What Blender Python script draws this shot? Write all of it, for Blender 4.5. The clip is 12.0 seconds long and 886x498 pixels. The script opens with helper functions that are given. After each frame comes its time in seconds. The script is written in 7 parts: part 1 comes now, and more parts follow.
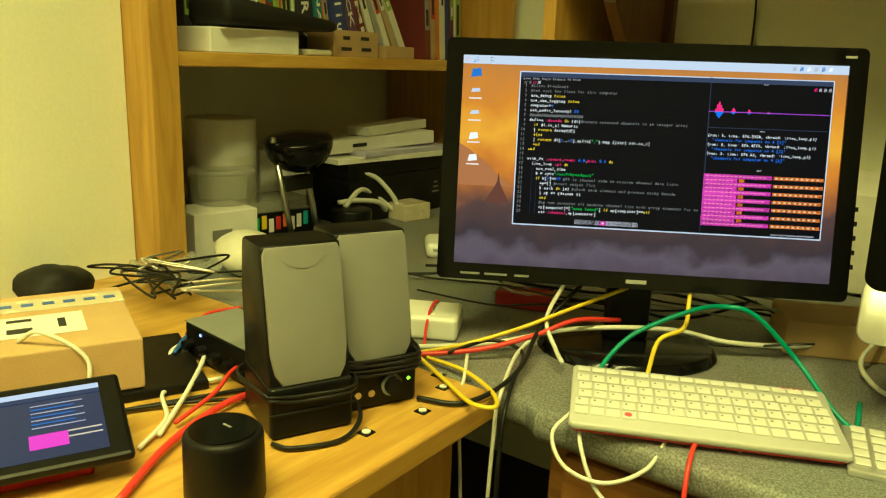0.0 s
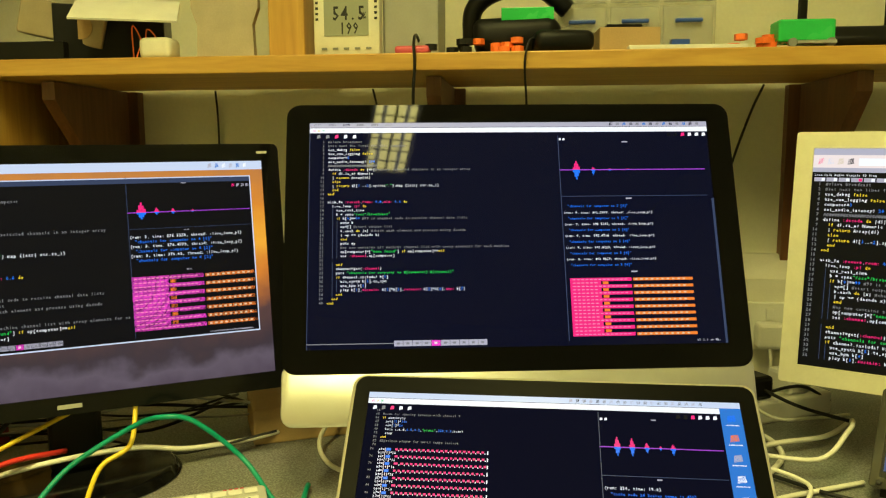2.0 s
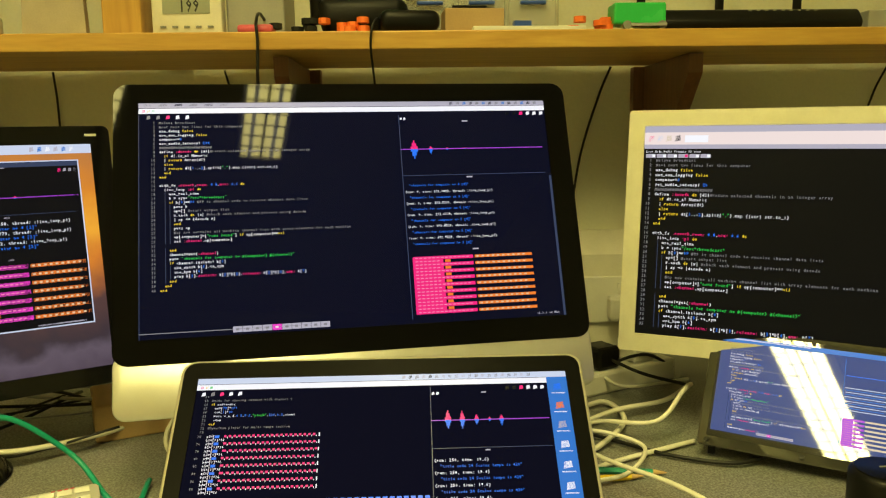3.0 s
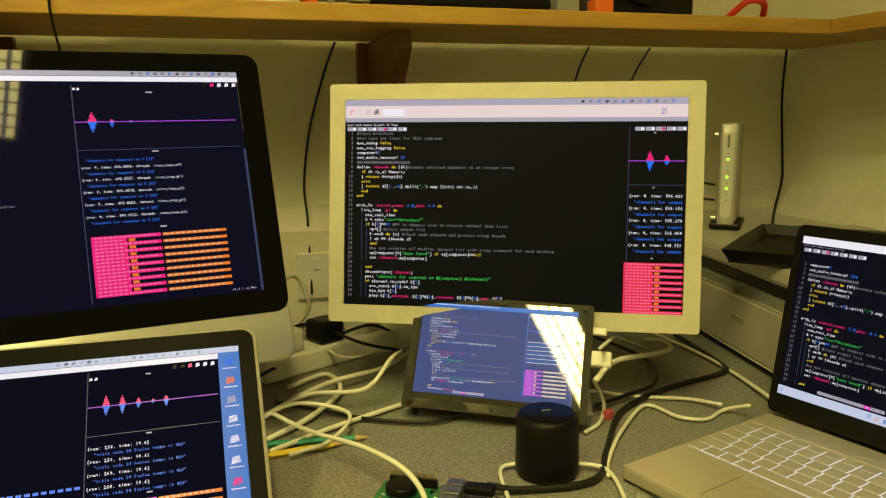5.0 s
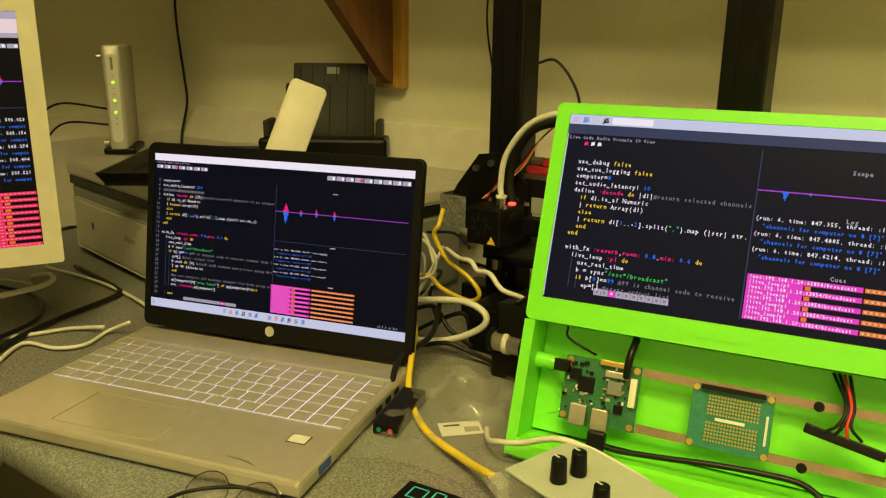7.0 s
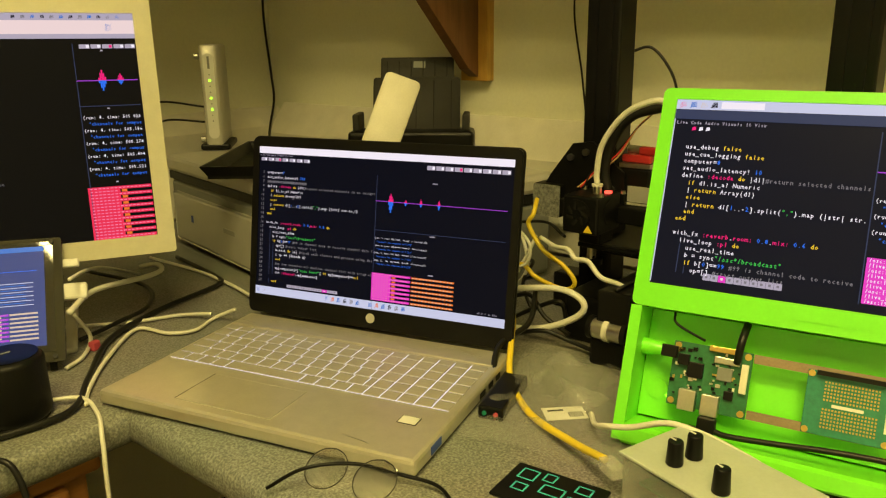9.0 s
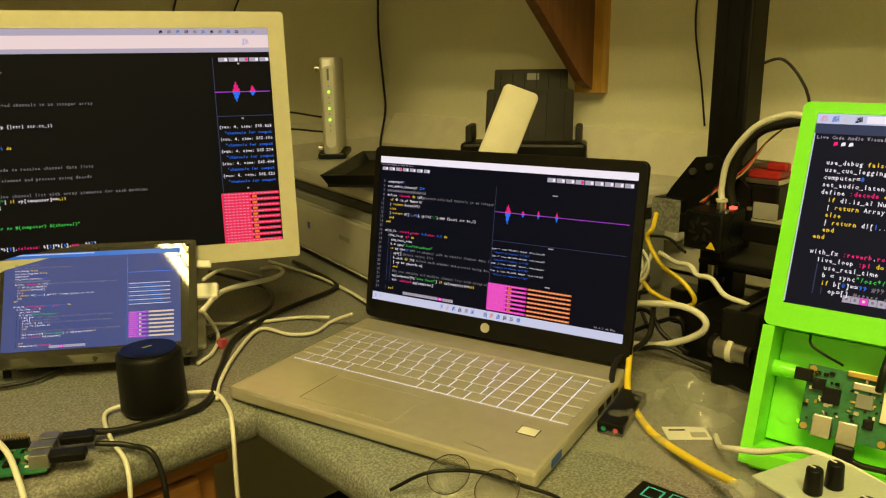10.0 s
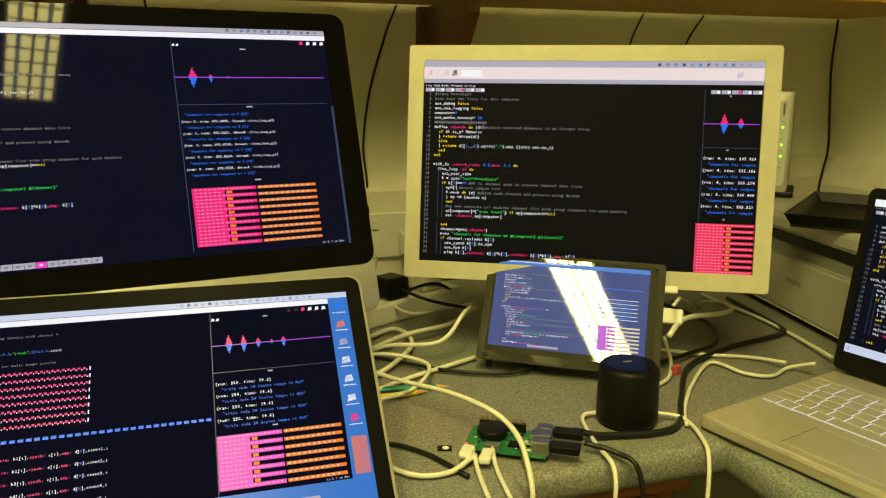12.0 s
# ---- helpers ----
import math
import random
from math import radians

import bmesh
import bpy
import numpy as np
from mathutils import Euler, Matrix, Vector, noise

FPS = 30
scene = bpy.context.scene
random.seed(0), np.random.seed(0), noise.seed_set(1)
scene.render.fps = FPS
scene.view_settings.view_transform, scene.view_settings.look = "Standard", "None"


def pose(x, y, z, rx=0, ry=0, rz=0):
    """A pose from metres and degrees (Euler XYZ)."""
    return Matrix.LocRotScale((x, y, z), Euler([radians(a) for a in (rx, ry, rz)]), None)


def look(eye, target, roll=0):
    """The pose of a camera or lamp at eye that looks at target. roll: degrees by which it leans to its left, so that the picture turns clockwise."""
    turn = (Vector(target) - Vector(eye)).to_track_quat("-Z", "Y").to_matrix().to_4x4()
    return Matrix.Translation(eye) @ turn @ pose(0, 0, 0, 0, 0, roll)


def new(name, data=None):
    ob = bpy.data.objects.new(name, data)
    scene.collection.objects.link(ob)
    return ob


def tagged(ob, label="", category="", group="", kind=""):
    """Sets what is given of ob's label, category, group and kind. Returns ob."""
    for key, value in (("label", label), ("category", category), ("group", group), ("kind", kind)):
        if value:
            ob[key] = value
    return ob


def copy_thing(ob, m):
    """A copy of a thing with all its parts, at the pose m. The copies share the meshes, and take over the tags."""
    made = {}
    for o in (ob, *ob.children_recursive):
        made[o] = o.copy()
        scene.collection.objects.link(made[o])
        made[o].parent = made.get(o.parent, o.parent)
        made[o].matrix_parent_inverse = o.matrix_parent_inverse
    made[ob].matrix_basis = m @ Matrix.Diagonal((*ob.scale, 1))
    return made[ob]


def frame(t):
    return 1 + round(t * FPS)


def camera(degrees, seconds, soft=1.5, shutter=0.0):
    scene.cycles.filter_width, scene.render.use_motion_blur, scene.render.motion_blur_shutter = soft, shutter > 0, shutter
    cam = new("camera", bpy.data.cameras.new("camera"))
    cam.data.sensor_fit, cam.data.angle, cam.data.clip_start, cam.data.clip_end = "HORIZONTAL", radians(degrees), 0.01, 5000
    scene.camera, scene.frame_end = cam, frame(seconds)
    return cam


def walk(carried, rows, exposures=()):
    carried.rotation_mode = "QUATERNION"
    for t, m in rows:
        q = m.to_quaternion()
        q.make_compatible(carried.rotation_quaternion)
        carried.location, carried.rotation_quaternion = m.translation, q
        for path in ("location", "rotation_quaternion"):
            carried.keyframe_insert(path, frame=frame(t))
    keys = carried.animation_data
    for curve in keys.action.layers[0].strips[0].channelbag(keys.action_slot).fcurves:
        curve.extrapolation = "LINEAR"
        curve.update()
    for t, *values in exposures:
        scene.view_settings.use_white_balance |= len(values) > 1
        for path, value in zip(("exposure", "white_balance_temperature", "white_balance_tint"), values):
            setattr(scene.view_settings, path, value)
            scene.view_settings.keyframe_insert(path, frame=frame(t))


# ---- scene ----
cam = camera(60.33, 12.0, soft=1.2)
PATH = [
    (0, (0.470, 0.085, 1.117), (-0.666, 1.658, 0.633), 2.22),
    (0.5, (0.495, 0.109, 1.128), (-0.428, 1.838, 0.730), 1.62),
    (1, (0.508, 0.117, 1.129), (-0.286, 1.919, 0.778), 1.38),
    (1.5, (0.582, 0.168, 1.141), (0.085, 2.082, 0.844), 0.65),
    (2, (0.639, 0.199, 1.138), (0.427, 2.171, 0.884), -0.17),
    (2.5, (0.664, 0.199, 1.139), (0.587, 2.181, 0.878), -0.65),
    (3, (0.699, 0.204, 1.129), (0.762, 2.182, 0.840), -0.72),
    (3.5, (0.731, 0.204, 1.126), (0.991, 2.161, 0.809), -0.32),
    (3.7, (0.752, 0.200, 1.124), (1.089, 2.146, 0.803), -0.35),
    (5.3, (0.841, 0.173, 1.119), (1.524, 2.017, 0.753), -0.53),
    (5.5, (0.863, 0.160, 1.122), (1.655, 1.955, 0.735), -0.35),
    (6, (0.897, 0.150, 1.109), (2.090, 1.692, 0.662), 1.15),
    (6.5, (0.908, 0.117, 1.109), (2.355, 1.407, 0.618), 1.23),
    (7, (0.924, 0.080, 1.109), (2.504, 1.190, 0.589), 0.74),
    (7.2, (0.928, 0.071, 1.107), (2.542, 1.130, 0.583), 0.73),
    (8.8, (0.904, 0.088, 1.103), (2.446, 1.246, 0.569), -0.44),
    (9, (0.888, 0.103, 1.103), (2.364, 1.344, 0.574), -0.71),
    (9.5, (0.865, 0.118, 1.105), (2.222, 1.497, 0.594), -1.02),
    (10, (0.863, 0.121, 1.105), (2.179, 1.542, 0.606), -0.90),
    (10.5, (0.832, 0.139, 1.107), (2.016, 1.677, 0.624), -0.52),
    (11, (0.791, 0.158, 1.110), (1.720, 1.866, 0.640), -0.35),
    (11.5, (0.753, 0.170, 1.107), (1.462, 1.986, 0.660), -0.19),
    (12, (0.723, 0.178, 1.106), (1.274, 2.055, 0.690), 0.19),
]
EXPOSURES = [(0, 0.1, 6100, 0), (1, 0.08, 6150, 2), (2, 0.12, 6200, 10), (3, 0.02, 6400, 14), (5.5, -0.18, 6500, 20), (7, -0.2, 6500, 26), (9, -0.12, 6600, 26), (10.5, -0.14, 6600, 24), (12, -0.05, 6450, 14)]
walk(cam, [(t, look(eye, target, roll)) for t, eye, target, roll in PATH], EXPOSURES)


# ---- world and light ----
world = bpy.data.worlds.new("world")
scene.world = world
world.use_nodes = True
world.node_tree.nodes["Background"].inputs[0].default_value = (0.9, 0.92, 0.7, 1)
world.node_tree.nodes["Background"].inputs[1].default_value = 0.005

LAMP_COLOUR = (1.0, 0.865, 0.24)
scene.view_settings.exposure = 0.4


def area(name, m, sx, sy, watts):
    lamp = bpy.data.lights.new(name, "AREA")
    lamp.shape, lamp.size, lamp.size_y, lamp.energy, lamp.color = "RECTANGLE", sx, sy, watts, LAMP_COLOUR
    lamp.spread = radians(135)
    ob = new(name, lamp)
    ob.matrix_world = m
    return ob


area("tube_light", pose(0.697, -0.15, 2.602), 0.16, 1.30, 38.0)
area("tube_light", pose(0.070, -0.56, 2.602, 0, 0, -12.8), 0.18, 1.44, 50.0)


# ---- materials ----
def mat(name, colour, rough=0.5, metal=0.0, vary=0.12, scale=30.0, bump=0.0, fine=400.0, emit=None, strength=0.0, spec=0.5, coat=0.0, alpha=1.0, island=0.0):
    """A surface with variation at two scales and a fine relief."""
    m = bpy.data.materials.new(name)
    m.use_nodes = True
    nt = m.node_tree
    n, l = nt.nodes, nt.links
    b = n["Principled BSDF"]
    b.inputs["Roughness"].default_value = rough
    b.inputs["Metallic"].default_value = metal
    b.inputs["Specular IOR Level"].default_value = spec
    b.inputs["Coat Weight"].default_value = coat
    b.inputs["Alpha"].default_value = alpha
    c = (*colour, 1)
    co = n.new("ShaderNodeTexCoord")
    if vary > 0:
        big, small = n.new("ShaderNodeTexNoise"), n.new("ShaderNodeTexNoise")
        big.inputs["Scale"].default_value, small.inputs["Scale"].default_value = scale, fine
        big.inputs["Detail"].default_value = 5
        l.new(co.outputs["Object"], big.inputs["Vector"])
        l.new(co.outputs["Object"], small.inputs["Vector"])
        mix = n.new("ShaderNodeMath")
        mix.operation = "MULTIPLY_ADD"
        l.new(small.outputs["Fac"], mix.inputs[0])
        mix.inputs[1].default_value = 0.5
        l.new(big.outputs["Fac"], mix.inputs[2])
        ramp = n.new("ShaderNodeValToRGB")
        ramp.color_ramp.elements[0].position, ramp.color_ramp.elements[1].position = 0.45, 1.05
        ramp.color_ramp.elements[0].color = (*[v * (1 - vary) for v in colour], 1)
        ramp.color_ramp.elements[1].color = (*[min(1, v * (1 + vary)) for v in colour], 1)
        l.new(mix.outputs[0], ramp.inputs[0])
        l.new(ramp.outputs[0], b.inputs["Base Color"])
        rr = n.new("ShaderNodeMapRange")
        rr.inputs["To Min"].default_value, rr.inputs["To Max"].default_value = max(0.02, rough - 0.08), min(1, rough + 0.1)
        l.new(big.outputs["Fac"], rr.inputs["Value"])
        l.new(rr.outputs[0], b.inputs["Roughness"])
        if bump > 0:
            bp = n.new("ShaderNodeBump")
            bp.inputs["Strength"].default_value, bp.inputs["Distance"].default_value = bump, 0.001
            l.new(small.outputs["Fac"], bp.inputs["Height"])
            l.new(bp.outputs[0], b.inputs["Normal"])
    else:
        b.inputs["Base Color"].default_value = c
    if emit:
        b.inputs["Emission Color"].default_value = (*emit, 1)
        b.inputs["Emission Strength"].default_value = strength
    return m


def glow(name, colour, strength=1.0):
    """What a lit display or lamp shows: light alone under a smooth surface."""
    return mat(name, (0.004, 0.004, 0.004), 0.25, vary=0, emit=colour, strength=strength, spec=0.1)


def wood(name, light, dark, along="X", scale=1.0, rough=0.42):
    """Varnished pine: stretched grain, knots and fine pores."""
    m = bpy.data.materials.new(name)
    m.use_nodes = True
    nt = m.node_tree
    n, l = nt.nodes, nt.links
    b = n["Principled BSDF"]
    b.inputs["Roughness"].default_value = rough
    co, mp = n.new("ShaderNodeTexCoord"), n.new("ShaderNodeMapping")
    st = {"X": (2.2, 26, 26), "Y": (26, 2.2, 26), "Z": (26, 26, 2.2)}[along]
    mp.inputs["Scale"].default_value = [v * scale for v in st]
    l.new(co.outputs["Object"], mp.inputs[0])
    g, f = n.new("ShaderNodeTexNoise"), n.new("ShaderNodeTexNoise")
    g.inputs["Scale"].default_value, g.inputs["Detail"].default_value, g.inputs["Distortion"].default_value = 1.4, 4, 1.2
    f.inputs["Scale"].default_value, f.inputs["Detail"].default_value = 9, 3
    l.new(mp.outputs[0], g.inputs["Vector"])
    l.new(mp.outputs[0], f.inputs["Vector"])
    a = n.new("ShaderNodeMath")
    a.operation = "MULTIPLY_ADD"
    l.new(f.outputs["Fac"], a.inputs[0])
    a.inputs[1].default_value = 0.35
    l.new(g.outputs["Fac"], a.inputs[2])
    ramp = n.new("ShaderNodeValToRGB")
    ramp.color_ramp.elements[0].position, ramp.color_ramp.elements[1].position = 0.45, 0.85
    ramp.color_ramp.elements[0].color, ramp.color_ramp.elements[1].color = (*dark, 1), (*light, 1)
    l.new(a.outputs[0], ramp.inputs[0])
    l.new(ramp.outputs[0], b.inputs["Base Color"])
    bp = n.new("ShaderNodeBump")
    bp.inputs["Strength"].default_value, bp.inputs["Distance"].default_value = 0.15, 0.0008
    l.new(f.outputs["Fac"], bp.inputs["Height"])
    l.new(bp.outputs[0], b.inputs["Normal"])
    return m


def speckle(name, dark, mid, light):
    """Grey laminate with a fine fleck."""
    m = mat(name, mid, 0.55, vary=0.1, scale=14, bump=0.25, fine=900)
    nt = m.node_tree
    n, l = nt.nodes, nt.links
    co = n.new("ShaderNodeTexCoord")
    vo, cloud = n.new("ShaderNodeTexNoise"), n.new("ShaderNodeTexNoise")
    vo.inputs["Scale"].default_value, vo.inputs["Detail"].default_value = 420, 3
    cloud.inputs["Scale"].default_value = 5
    l.new(co.outputs["Object"], vo.inputs["Vector"])
    l.new(co.outputs["Object"], cloud.inputs["Vector"])
    ramp = n.new("ShaderNodeValToRGB")
    e = ramp.color_ramp.elements
    e[0].position, e[1].position = 0.34, 0.68
    e[0].color, e[1].color = (*dark, 1), (*light, 1)
    k = e.new(0.5)
    k.color = (*mid, 1)
    l.new(vo.outputs["Fac"], ramp.inputs[0])
    mul = n.new("ShaderNodeMix")
    mul.data_type, mul.blend_type = "RGBA", "MULTIPLY"
    mul.inputs[0].default_value = 0.35
    l.new(ramp.outputs[0], mul.inputs[6])
    l.new(cloud.outputs["Color"], mul.inputs[7])
    l.new(mul.outputs[2], n["Principled BSDF"].inputs["Base Color"])
    return m


def glass(name, colour=(1, 1, 1), rough=0.03):
    m = bpy.data.materials.new(name)
    m.use_nodes = True
    b = m.node_tree.nodes["Principled BSDF"]
    b.inputs["Base Color"].default_value = (*colour, 1)
    b.inputs["Roughness"].default_value = rough
    b.inputs["Transmission Weight"].default_value = 1.0
    b.inputs["IOR"].default_value = 1.1
    return m


M_WALL = mat("cream_paint", (0.78, 0.78, 0.62), 0.75, vary=0.06, scale=3, bump=0.35, fine=180)
M_CEIL = mat("white_ceiling", (0.8, 0.8, 0.76), 0.9, vary=0.04, scale=4)
M_FLOOR = mat("dark_carpet", (0.05, 0.045, 0.04), 0.95, vary=0.3, scale=20, bump=0.8, fine=600)
M_DESK = speckle("grey_laminate", (0.13, 0.132, 0.127), (0.215, 0.217, 0.208), (0.34, 0.342, 0.328))
M_PINE = wood("orange_pine", (0.60, 0.36, 0.07), (0.43, 0.225, 0.035), "X")
M_PINE_Y = wood("orange_pine_y", (0.60, 0.36, 0.07), (0.43, 0.225, 0.035), "Y")
M_PINE_Z = wood("orange_pine_z", (0.58, 0.34, 0.065), (0.41, 0.215, 0.035), "Z")
M_DARKWOOD = wood("brown_wood", (0.20, 0.085, 0.03), (0.11, 0.045, 0.015), "Z")
M_DRAWER = wood("drawer_wood", (0.42, 0.19, 0.05), (0.24, 0.10, 0.025), "X")
M_BLACK = mat("black_plastic", (0.005, 0.005, 0.005), 0.38, vary=0.2, scale=40, spec=0.2)
M_GLOSS = mat("glossy_black", (0.004, 0.004, 0.0045), 0.14, vary=0.1, scale=20, spec=0.25)
M_MATTE = mat("matte_black", (0.004, 0.004, 0.004), 0.45, vary=0.2, bump=0.2, spec=0.22)
M_RUBBER = mat("dusty_black", (0.010, 0.010, 0.009), 0.6, spec=0.25, vary=0.3, scale=15, bump=0.2)
M_CHARCOAL = mat("dusty_charcoal", (0.030, 0.029, 0.025), 0.55, vary=0.25, scale=25, bump=0.2, spec=0.3)
M_ALU = mat("aluminium", (0.62, 0.62, 0.6), 0.42, metal=0.75, vary=0.05, scale=30, bump=0.05, fine=1500)
M_SILVER = mat("silver_plastic", (0.52, 0.51, 0.47), 0.4, metal=0.25, vary=0.06)
M_GOLDSILVER = mat("warm_silver", (0.60, 0.57, 0.48), 0.34, metal=0.6, vary=0.06, scale=60)
M_CHAMPAGNE = mat("champagne_frame", (0.62, 0.60, 0.47), 0.38, metal=0.25, vary=0.05, scale=60)
M_WHITE = mat("white_plastic", (0.70, 0.70, 0.66), 0.42, vary=0.05)
M_CREAM = mat("off_white", (0.72, 0.70, 0.60), 0.5, vary=0.08)
M_PAPER = mat("paper", (0.75, 0.74, 0.70), 0.85, vary=0.06)
M_CARD = mat("kraft_card", (0.50, 0.33, 0.15), 0.8, vary=0.12, scale=12, bump=0.2)
M_KRAFT = mat("brown_kraft", (0.42, 0.28, 0.13), 0.8, vary=0.12, scale=12, bump=0.2)
M_TAPE = mat("clear_tape", (0.62, 0.55, 0.40), 0.25, vary=0.1)
M_FABRIC = mat("grey_speaker_cloth", (0.21, 0.205, 0.19), 0.9, vary=0.12, scale=9, bump=0.9, fine=1400)
M_LIME = mat("lime_plastic", (0.16, 0.78, 0.015), 0.32, vary=0.05, scale=10, coat=0.1)
M_PCB = mat("green_pcb", (0.015, 0.14, 0.055), 0.4, vary=0.3, scale=120)
M_TEALPCB = mat("teal_pcb", (0.015, 0.20, 0.13), 0.4, vary=0.2, scale=120)
M_GOLD = mat("gold_contact", (0.6, 0.42, 0.12), 0.35, metal=0.9, vary=0.1)
M_STEEL = mat("steel", (0.55, 0.54, 0.5), 0.3, metal=1.0, vary=0.1)
M_RED = mat("red_plastic", (0.55, 0.03, 0.03), 0.35, vary=0.1)
M_REDTRANS = mat("red_translucent", (0.35, 0.02, 0.02), 0.2, vary=0.1, coat=0.3)
M_ORANGE = mat("orange_print", (0.85, 0.17, 0.02), 0.45, vary=0.1)
M_GREEN = mat("green_translucent", (0.03, 0.5, 0.10), 0.25, vary=0.1)
M_PINK = mat("pink_plastic", (0.55, 0.08, 0.12), 0.45, vary=0.1)
M_YELLOW = mat("yellow_cable", (0.75, 0.55, 0.02), 0.42, vary=0.06)
M_TEAL = mat("green_cable", (0.0, 0.24, 0.17), 0.4, vary=0.06)
M_REDC = mat("red_cable", (0.68, 0.04, 0.03), 0.4, vary=0.06)
M_BLUEC = mat("blue_cable", (0.03, 0.12, 0.45), 0.4, vary=0.06)
M_WHITEC = mat("white_cable", (0.68, 0.67, 0.60), 0.48, vary=0.1, scale=10)
M_GREYC = mat("grey_cable", (0.32, 0.32, 0.30), 0.5, vary=0.08)
M_BLACKC = mat("black_cable", (0.009, 0.009, 0.009), 0.4, vary=0.1, spec=0.3)
M_GREYP = mat("grey_plastic", (0.20, 0.21, 0.20), 0.5, vary=0.1)
M_SAGE = mat("frosted_grey_lid", (0.42, 0.46, 0.40), 0.35, vary=0.08)
M_CLEAR = mat("cloudy_clear_plastic", (0.55, 0.55, 0.50), 0.18, vary=0.1, alpha=0.35, coat=0.2)
M_BAG = mat("clear_bag", (0.5, 0.5, 0.46), 0.12, vary=0.1, alpha=0.16, coat=0.4)
M_BLUE = mat("blue_clip", (0.03, 0.08, 0.40), 0.4, vary=0.1)
M_LENS = glass("spectacle_lens")
M_LCD = mat("lcd_grey", (0.30, 0.32, 0.26), 0.3, vary=0.05)
M_INK = mat("dark_ink", (0.02, 0.02, 0.02), 0.7, vary=0)
M_INKBLUE = mat("blue_ink", (0.05, 0.12, 0.45), 0.7, vary=0)
M_CYAN = mat("cyan_print", (0.03, 0.45, 0.55), 0.6, vary=0)
M_KEYW = mat("white_key", (0.66, 0.66, 0.63), 0.5, vary=0.04)
M_KEYCASE = mat("white_keyboard_case", (0.50, 0.50, 0.475), 0.5, vary=0.04)
M_KEYS = mat("silver_key", (0.42, 0.40, 0.34), 0.42, metal=0.3, vary=0.05)

G_WHITE = glow("glow_white", (0.95, 0.97, 1.0), 0.95)
G_PALE = glow("glow_pale", (0.72, 0.82, 1.0), 0.8)
G_LILAC = glow("glow_lilac", (0.62, 0.60, 0.70), 0.7)
G_ROSE = glow("glow_rose", (1.0, 0.86, 0.80), 0.85)
G_YELLOW = glow("glow_yellow", (1.0, 0.72, 0.03), 0.95)
G_PINK = glow("glow_pink", (1.0, 0.02, 0.22), 0.9)
G_CORAL = glow("glow_coral", (1.0, 0.035, 0.10), 0.9)
G_MAGENTA = glow("glow_magenta", (0.95, 0.06, 0.62), 0.9)
G_BLUE = glow("glow_blue", (0.02, 0.20, 1.0), 0.9)
G_GREEN = glow("glow_green", (0.03, 0.75, 0.10), 0.8)
G_GREY = glow("glow_grey", (0.24, 0.24, 0.25), 0.85)
G_GUIDE = glow("glow_guide", (0.045, 0.065, 0.13), 0.8)
G_ORANGE = glow("glow_orange", (1.0, 0.24, 0.03), 0.85)
G_CREAM = glow("glow_cream", (0.85, 0.72, 0.5), 0.8)
G_PURPLE = glow("glow_purple", (0.45, 0.07, 0.75), 0.9)
G_DESKTOP = glow("glow_desktop_blue", (0.03, 0.22, 0.72), 0.8)
G_CUE = glow("glow_cue_text", (1.0, 0.30, 0.48), 0.9)
G_DUSK = glow("glow_dusk", (0.15, 0.055, 0.04), 0.85)
G_HAZE = glow("glow_haze", (0.50, 0.19, 0.07), 0.85)
G_LEDG = glow("led_green", (0.25, 1.0, 0.02), 3.0)
G_LEDB = glow("led_blue", (0.25, 0.35, 1.0), 3.0)
G_LEDR = glow("led_red", (1.0, 0.08, 0.04), 3.0)
G_KEYLIT = glow("key_backlight", (0.85, 0.90, 1.0), 1.0)
G_TUBE = glow("fluorescent_tube", (1.0, 1.0, 0.80), 6.0)
G_LOUVRE = glow("lit_reflector", (1.0, 1.0, 0.88), 1.6)


def panel_glow(name, colour, rough, strength=1.0, spec=0.5):
    return mat(name, (0.002, 0.002, 0.0025), rough, vary=0, emit=colour, strength=strength, spec=spec)


S_IMAC = panel_glow("glossy_screen_navy", (0.0018, 0.0028, 0.013), 0.03, spec=0.09)
S_MAC = panel_glow("glossy_screen_dark", (0.0015, 0.0020, 0.010), 0.05, spec=0.0)
S_BENQ = panel_glow("matte_screen_dark", (0.003, 0.003, 0.005), 0.35, spec=0.07)
S_CIN = panel_glow("matte_screen_black", (0.003, 0.003, 0.003), 0.4, spec=0.07)
S_HP = panel_glow("matte_screen_ink", (0.002, 0.003, 0.008), 0.35, spec=0.07)
S_TOP = panel_glow("matte_screen_slate", (0.0055, 0.007, 0.014), 0.3, spec=0.07)
S_TAB = panel_glow("glossy_screen_blue", (0.055, 0.085, 0.23), 0.03, spec=1.0)
S_TAB2 = panel_glow("screen_greyblue", (0.03, 0.04, 0.085), 0.15)


